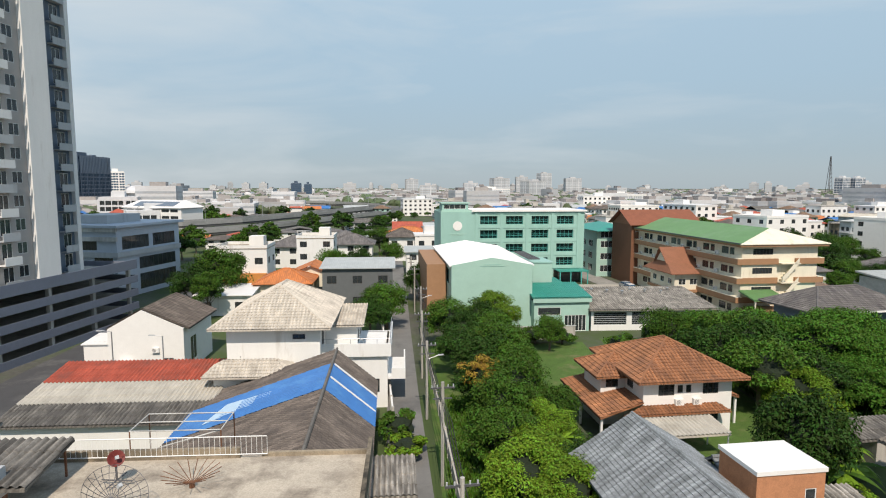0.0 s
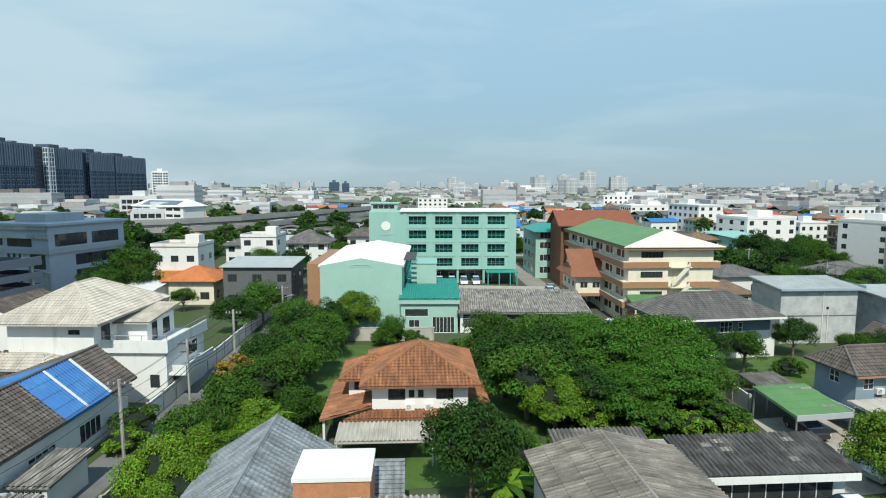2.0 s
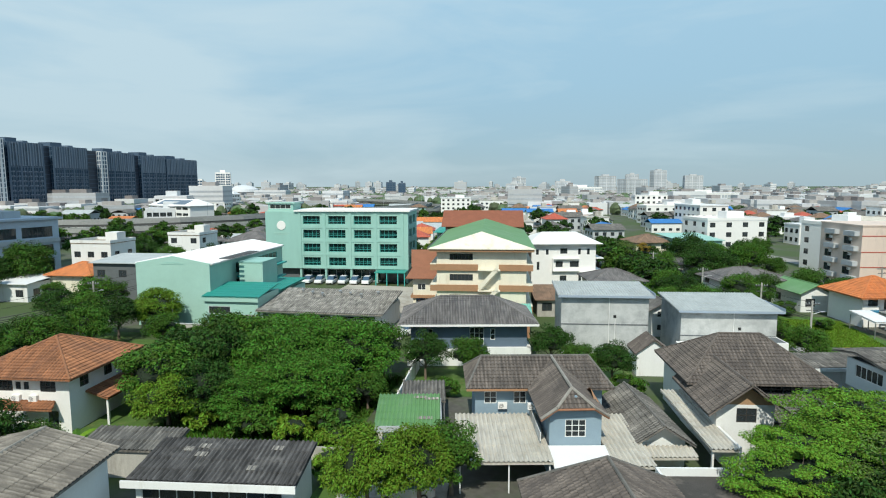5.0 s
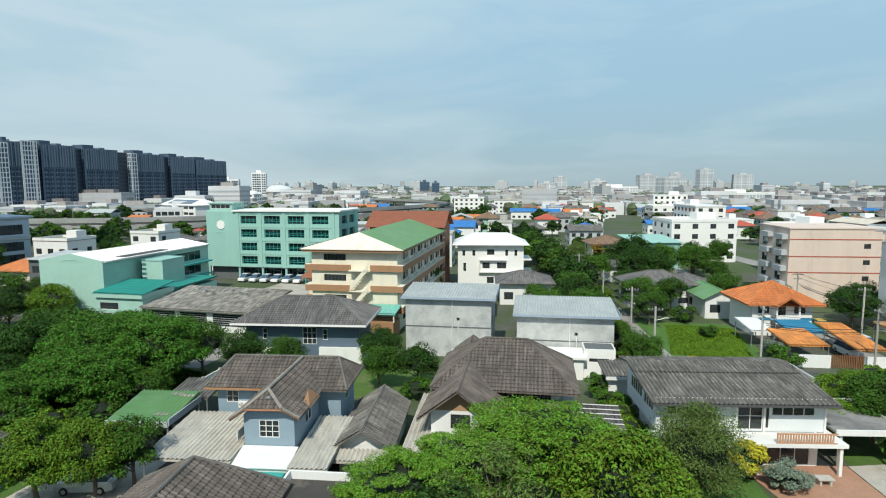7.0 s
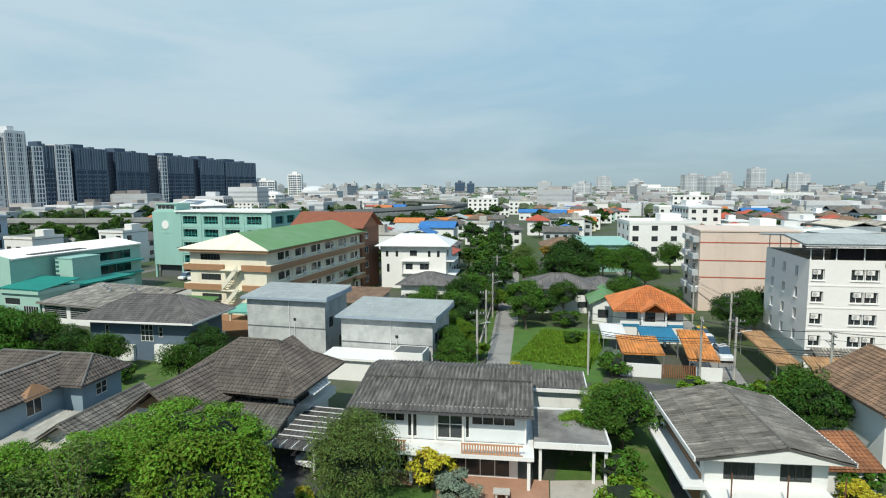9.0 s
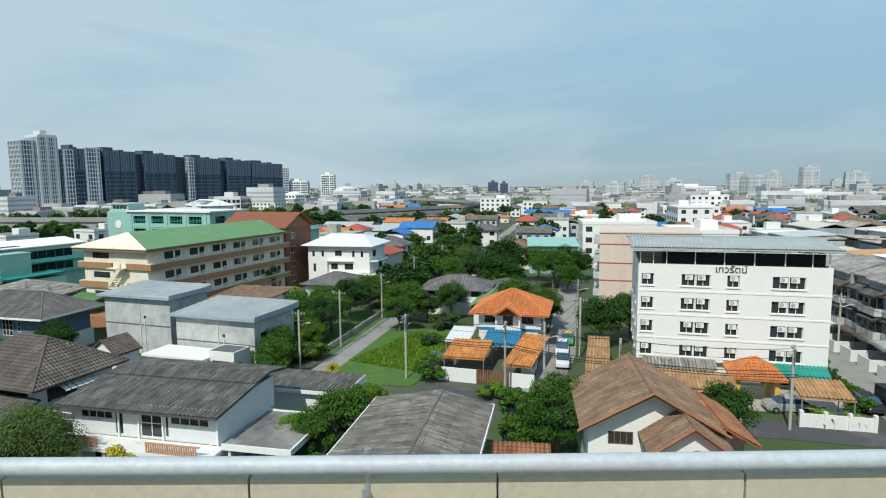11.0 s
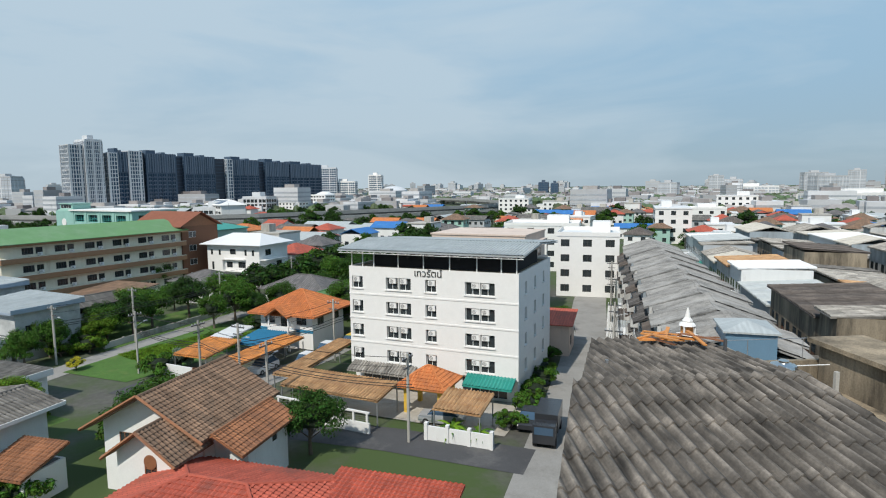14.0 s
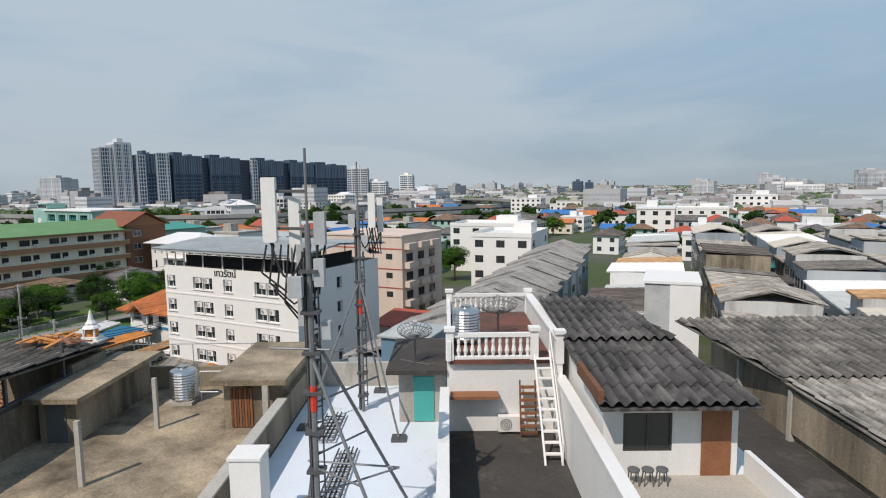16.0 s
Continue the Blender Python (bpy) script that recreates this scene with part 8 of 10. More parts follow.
for k in range(14):
    slab(yw, 0, 4.2 * k, 0, 0.15, 4.2 * k + 2.6, 1.5, WHITE, "wall")
    slab(yw, 0.15, 4.2 * k, 0, 4.6, 4.2 * k + 0.12, 1.5, WHITE, "side_wall")
    mono_roof(yw, 1.6, 4.2 * k + 0.3, 4.9, 4.2 * k + 3.9, 2.6, 2.9, (ROOF_ZINC, FIBRE, TILE_BROWN, ROOF_WHITE)[k % 4], SHEET, name="porch_sheet")

# ---- houses of the middle distance ----
def simple_house(x, y, rot, w, d, h, wall, roof, kind, label, wins=2, rise=2.0, storeys_n=2, category="house", frame_mat=None):
    t = thing("house" if category == "house" else "building", x, y, rot, label, category)
    rows = storeys(storeys_n, 1.0, h / storeys_n, lambda z: spread(wins, 0.8, w - 2.6, z, 1.7, min(1.4, h / storeys_n - 1.2), 2, 1))
    side = storeys(storeys_n, 1.0, h / storeys_n, lambda z: spread(max(1, wins - 1), 1.2, d - 3.2, z, 1.6, min(1.4, h / storeys_n - 1.2), 2, 1))
    shell(t, w, d, 0, h, wall, {"F": rows, "R": side, "L": side}, 0.2, frame_mat=frame_mat or DARK_FRAME)
    if kind == "hip":
        hip_roof(t, -0.9, -0.9, w + 0.9, d + 0.9, h, rise, roof, FLAT, cap=roof)
    elif kind == "gable":
        gable_roof(t, -0.7, -0.7, w + 0.7, d + 0.7, h, rise, roof, FLAT, along="x" if w > d else "y", cap=roof)
        if w > d:
            gable_wall(t, 0, d, w, h, rise * 0.85, wall, along="x")
            gable_wall(t, 0, d, 0.2, h, rise * 0.85, wall, along="x")
        else:
            gable_wall(t, 0, w, 0, h, rise * 0.85, wall)
    elif kind == "mono":
        mono_roof(t, -0.5, -0.6, w + 0.5, d + 0.5, h + 0.05, h + rise, roof, FLAT)
    else:
        slab(t, -0.1, -0.1, h, w + 0.1, d + 0.1, h + 0.15, roof, "roof_deck")
        parapet(t, -0.1, -0.1, w + 0.1, d + 0.1, h + 0.15, 0.7, wall)
        slab(t, w * 0.55, d * 0.5, h + 0.15, w * 0.85, d * 0.85, h + 2.4, wall, "stair_house")
    return t


simple_house(-21.5, 103.0, 5, 12.5, 9, 7.6, DARK_GREY, ROOF_ZINC, "mono", "dark grey modern house with a pale flat roof", 3, 0.8)
simple_house(-33.5, 104.5, 5, 9.0, 8, 4.6, CREAM, TILE_BRIGHT, "hip", "cream house with bright orange tiles", 2, 2.2, 1)
simple_house(-30.0, 113.5, 5, 8.0, 8, 4.8, CREAM, TILE_BRIGHT, "gable", "cream house with an orange gable roof", 2, 2.0, 1)
t = simple_house(-48.5, 124.5, 5, 10.5, 9, 8.6, WHITE, ROOF_DECK, "flat", "white house with an orange ground floor and roof terrace", 3)
slab(t, 1.5, -1.2, 0, 10.4, -0.05, 3.4, ROOF_ORANGE, "front_block")
simple_house(-42.0, 98.0, 5, 9.0, 7, 3.6, WHITE, ROOF_WHITE, "mono", "low house with a pale sheet roof", 2, 0.8, 1)
simple_house(-46.5, 156.5, 5, 12, 10, 5.8, WHITE, TILE_GREY, "hip", "white house with a grey hip roof", 3, 2.6)
simple_house(-32.0, 163.5, 5, 12, 10, 5.8, WHITE, TILE_GREY, "hip", "white house with a dark grey hip roof", 3, 2.6)
simple_house(-36.0, 143.0, 5, 9, 9, 9.2, WHITE, ROOF_DECK, "flat", "white three-storey house with a roof terrace", 2, storeys_n=3)
simple_house(-18.5, 196.0, 5, 14, 10, 6.0, CREAM, TILE_BRIGHT, "hip", "cream house with an orange roof", 3, 2.2)
simple_house(-18.0, 214.0, 5, 10, 9, 6.4, WHITE, TILE_RED, "gable", "white house with a red tiled roof", 2, 2.4)
simple_house(-9.0, 143.0, 5, 6.5, 8, 6.0, WHITE, ROOF_ZINC, "mono", "white two-storey house beside the lane", 2, 0.7)
simple_house(-16.0, 172.0, 5, 8, 9, 7.2, WHITE, TILE_BROWN, "hip", "white house with a brown hip roof", 2, 2.4)
simple_house(97.3, 125.8, 18, 11, 8, 4.5, WHITE, TILE_GREY, "hip", "white house with a dark hip roof beside the lane", 2, 2.0)
simple_house(109.0, 121.5, 14, 5, 9, 3.4, WHITE, ROOF_GREEN, "gable", "low house with a green sheet roof", 1, 1.6, 1)
simple_house(92.3, 154.5, 18, 9.5, 7, 3.6, WHITE, FIBRE_DARK, "gable", "low white house with a dark sheet roof", 2, 1.2, 1)
simple_house(73.5, 122.5, 14, 9.5, 8, 4.2, WHITE, TILE_GREY, "hip", "grey-roofed house between the sheds", 2, 1.8, 1)
simple_house(64.0, 108.0, 12, 11, 9, 3.0, CONCRETE, TILE_TAN, "mono", "brown sheet roof over an open yard", 2, 1.0, 1)
simple_house(81.5, 98.5, 9, 3.4, 8, 4.0, WHITE, FIBRE, "gable", "narrow house between the two sheds", 1, 1.4)
simple_house(104.5, 135.0, 16, 8, 8, 3.4, WHITE, TILE_GREY, "hip", "small house with a grey roof", 1, 1.6, 1)
simple_house(98.0, 178.5, 20, 12, 14, 7.0, MINT, MINT, "mono", "plain mint green hall with a curved roof", 1, 1.0, 1, "hall")
simple_house(86.5, 182.0, 18, 10, 9, 6.0, CREAM, TILE_TAN, "hip", "house with a tan roof behind the trees", 2, 2.0)
pink = thing("apartment_block", 124.8, 138.5, 12.0, "pinkish-beige apartment block with red floor lines", "apartment building")
shell(pink, 16, 13, 0, 14.2, PINK, {"L": [(u, z, 2.2, 1.5, 2, 1) for z in (1.2, 4.2, 7.2, 10.4) for u in (1.4, 7.4)], "R": [(u, z, 2.0, 1.3, 2, 1) for z in (1.2, 4.2, 7.2, 10.2) for u in (1, 4.6, 8.2)], "F": [(13.0, z, 1.2, 0.9, 2, 1) for z in (4.6, 7.6, 10.6)]}, 0.25, frame_mat=DARK_FRAME)
for z in (6.0, 9.0, 12.2):
    part("floor_line", boxes((-0.04, -0.05, z, 16.04, 0, z + 0.18)), TILE_RED, pink)
slab(pink, -0.15, -0.15, 14.2, 16.15, 13.15, 14.45, PINK, "roof")
for z in (3.2, 6.2, 9.2, 12.2):
    for u in (0.6, 4.4, 8.0):
        slab(pink, 16.0, u, z, 17.0, u + 2.8, z + 0.95, PINK, "balcony")
    for u in (0.8, 6.9):
        slab(pink, -1.0, u, z, 0, u + 3.4, z + 0.95, GREY_PAINT, "balcony")
for z in (5.2, 8.2, 11.2):
    for u in (3.4, 9.6):
        aircon(pink, -0.02, u, z, -90)
simple_house(107.5, 194.0, 20, 19, 14, 11.6, WHITE_CLEAN, ROOF_WHITE, "flat", "bright white four-storey block", 4, storeys_n=4, category="building")
simple_house(134.0, 168.0, 19, 12, 16, 12.0, WHITE_CLEAN, ROOF_WHITE, "flat", "white block with dark window bands", 3, storeys_n=4, category="building")
simple_house(131.0, 147.5, 14, 6, 6, 4.0, WHITE, ROOF_BLUE, "mono", "small house with a bright blue roof", 1, 0.6, 1)
simple_house(148.2, 128.5, 17, 5.0, 6.0, 4.2, PINK, TILE_RED, "mono", "small house with a red sheet roof", 1, 0.8, 1)
simple_house(107.0, 353.0, 16, 27, 14, 9.8, WHITE_CLEAN, ROOF_WHITE, "flat", "long white three-storey block with a flat roof", 6, storeys_n=3, category="building")
simple_house(78.0, 238.0, 20, 9, 9, 6, WHITE, ROOF_BLUE, "gable", "house with a bright blue roof", 2, 1.6)
simple_house(58.0, 232.0, 18, 8, 8, 6, WHITE, TILE_GREY, "hip", "white house with a dark grey hip roof", 2, 2.2)

# ---- trees and plants ----
def leaf_crown(rng, rx, ry, rz, clumps, leaves, size, flat=0.0, spread_r=0.42):
    """Leaves in clumps over an uneven crown, with gaps; returns leaf vertices and faces, and the clump centres."""
    verts, faces, centres = [], [], []
    for c in range(clumps):
        a, h = rng.uniform(0, 2 * math.pi), rng.uniform(-0.45, 1.0)
        r = math.sqrt(max(0.0, 1 - h * h)) * rng.uniform(0.62, 1.05)
        ctr = Vector((rx * r * math.cos(a), ry * r * math.sin(a), rz * h * rng.uniform(0.75, 1.08)))
        cr = spread_r * min(rx, rz) * rng.uniform(0.6, 1.25)
        centres.append((ctr, cr))
        for k in range(leaves):
            d = Vector((rng.gauss(0, 1), rng.gauss(0, 1), rng.gauss(0.25, 0.8)))
            d.normalize()
            p = ctr + Vector((d.x * cr, d.y * cr, d.z * cr * (0.7 - 0.45 * flat))) * rng.uniform(0.55, 1.08)
            n = (d * 0.7 + Vector((rng.uniform(-0.7, 0.7), rng.uniform(-0.7, 0.7), rng.uniform(0.1, 1.2 + flat)))).normalized()
            t = n.cross(Vector((rng.uniform(-1, 1), rng.uniform(-1, 1), rng.uniform(-0.4, 0.4)))).normalized()
            b = n.cross(t)
            s = size * rng.uniform(0.6, 1.35)
            i = len(verts)
            verts += [p - t * s, p + b * s * 0.45 + n * s * 0.12, p + t * s - n * s * 0.15, p - b * s * 0.45 + n * s * 0.12]
            faces.append((i, i + 1, i + 2, i + 3))
    return verts, faces, centres


def tree(seed, rx, ry, rz, trunk, material, label, clumps=42, leaves=210, size=0.145, flat=0.0, name="tree", core=True):
    rng = random.Random(seed)
    t = thing(name, 0, 0, 0, label, "tree" if name != "shrub" else "shrub")
    verts, faces, centres = leaf_crown(rng, rx, ry, rz, clumps, leaves, size, flat)
    top = trunk + rz * 0.45
    up = Vector((0, 0, top))
    bm = bmesh.new()
    rod(bm, (0, 0, -0.1), (0.1, 0.05, trunk * 0.6), 0.09 * rx * 0.7 + 0.05, 8, 0.06 * rx * 0.7 + 0.04)
    rod(bm, (0.1, 0.05, trunk * 0.6), (0, 0, top), 0.06 * rx * 0.7 + 0.04, 8, 0.05)
    for c, cr in centres[::3 if core else 1]:
        rod(bm, (0.05, 0, trunk * rng.uniform(0.6, 1.1)), c + up, 0.07, 5, 0.02)
    part("trunk", bm, BARK, t)
    crown = quick("crown", [v + up for v in verts], faces, material, t)
    if not core:
        return t
    # Solid core blocks views through the crown; inner shade put into its colour.
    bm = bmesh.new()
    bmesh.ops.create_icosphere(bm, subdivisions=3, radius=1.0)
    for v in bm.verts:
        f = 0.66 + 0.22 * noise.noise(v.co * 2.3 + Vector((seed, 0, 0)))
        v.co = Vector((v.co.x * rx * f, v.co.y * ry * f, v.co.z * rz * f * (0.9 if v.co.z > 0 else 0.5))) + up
    part("crown_shade_core", bm, CORE, t)
    return t


def palm(seed, h, label, n=14, length=1.9):
    rng = random.Random(seed)
    t = thing("palm", 0, 0, 0, label, "palm")
    part("trunk", rods([((0, 0, -0.1), (0.05, 0, h), 0.12)], n=8), BARK, t)
    for k in range(n):
        a = 2 * math.pi * k / n + rng.uniform(-0.2, 0.2)
        lift = rng.uniform(0.1, 0.9)
        verts, faces = [], []
        for s in range(9):
            f = s / 8
            r, z = length * f, h + length * (lift * f - 0.75 * f * f)
            w = 0.22 * math.sin(math.pi * min(1, f + 0.12)) + 0.02
            c = Vector((r * math.cos(a), r * math.sin(a), z))
            side = Vector((-math.sin(a), math.cos(a), 0)) * w
            verts += [c - side - Vector((0, 0, w * 0.5)), c, c + side - Vector((0, 0, w * 0.5))]
            if s:
                i = len(verts) - 6
                faces += [(i, i + 3, i + 4, i + 1), (i + 1, i + 4, i + 5, i + 2)]
        quick("frond", verts, faces, LEAF_LIGHT if k % 3 else LEAF, t)
    return t


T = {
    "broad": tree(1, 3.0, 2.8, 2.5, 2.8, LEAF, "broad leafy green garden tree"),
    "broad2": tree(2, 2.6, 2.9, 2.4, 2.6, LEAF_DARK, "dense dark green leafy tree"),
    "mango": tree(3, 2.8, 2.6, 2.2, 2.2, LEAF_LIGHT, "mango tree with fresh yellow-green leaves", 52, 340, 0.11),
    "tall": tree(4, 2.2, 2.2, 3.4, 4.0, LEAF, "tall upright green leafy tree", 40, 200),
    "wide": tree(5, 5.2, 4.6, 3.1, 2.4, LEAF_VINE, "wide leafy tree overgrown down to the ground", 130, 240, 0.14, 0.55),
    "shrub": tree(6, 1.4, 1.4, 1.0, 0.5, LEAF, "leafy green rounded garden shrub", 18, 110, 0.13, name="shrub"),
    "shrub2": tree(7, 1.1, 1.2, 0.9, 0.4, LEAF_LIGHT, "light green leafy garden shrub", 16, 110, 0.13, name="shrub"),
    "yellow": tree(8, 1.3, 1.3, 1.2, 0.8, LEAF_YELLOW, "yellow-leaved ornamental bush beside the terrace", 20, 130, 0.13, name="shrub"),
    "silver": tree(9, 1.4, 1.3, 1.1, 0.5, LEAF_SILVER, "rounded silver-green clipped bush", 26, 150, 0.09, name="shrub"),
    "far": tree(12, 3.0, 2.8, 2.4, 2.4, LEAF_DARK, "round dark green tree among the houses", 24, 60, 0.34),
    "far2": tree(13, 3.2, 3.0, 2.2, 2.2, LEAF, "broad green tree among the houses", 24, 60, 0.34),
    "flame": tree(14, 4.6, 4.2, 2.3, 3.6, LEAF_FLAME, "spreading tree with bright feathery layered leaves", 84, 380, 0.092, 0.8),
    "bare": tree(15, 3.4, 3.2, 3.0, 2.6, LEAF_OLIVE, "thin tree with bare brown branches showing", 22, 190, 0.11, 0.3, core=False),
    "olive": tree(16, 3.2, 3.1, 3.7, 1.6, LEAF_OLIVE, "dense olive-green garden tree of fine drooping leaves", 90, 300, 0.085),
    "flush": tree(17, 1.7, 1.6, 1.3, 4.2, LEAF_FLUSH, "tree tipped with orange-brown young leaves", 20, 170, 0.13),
    "palm": palm(10, 2.6, "fan-like palm in a garden"),
    "palm2": palm(11, 1.2, "low banana-like palm clump", 12, 2.0),
}
rng = random.Random(21)


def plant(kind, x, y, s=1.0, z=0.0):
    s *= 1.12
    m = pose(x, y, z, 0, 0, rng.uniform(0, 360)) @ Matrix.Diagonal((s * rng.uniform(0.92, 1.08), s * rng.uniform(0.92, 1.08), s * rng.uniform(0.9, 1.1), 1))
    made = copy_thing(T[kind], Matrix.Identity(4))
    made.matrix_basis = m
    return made


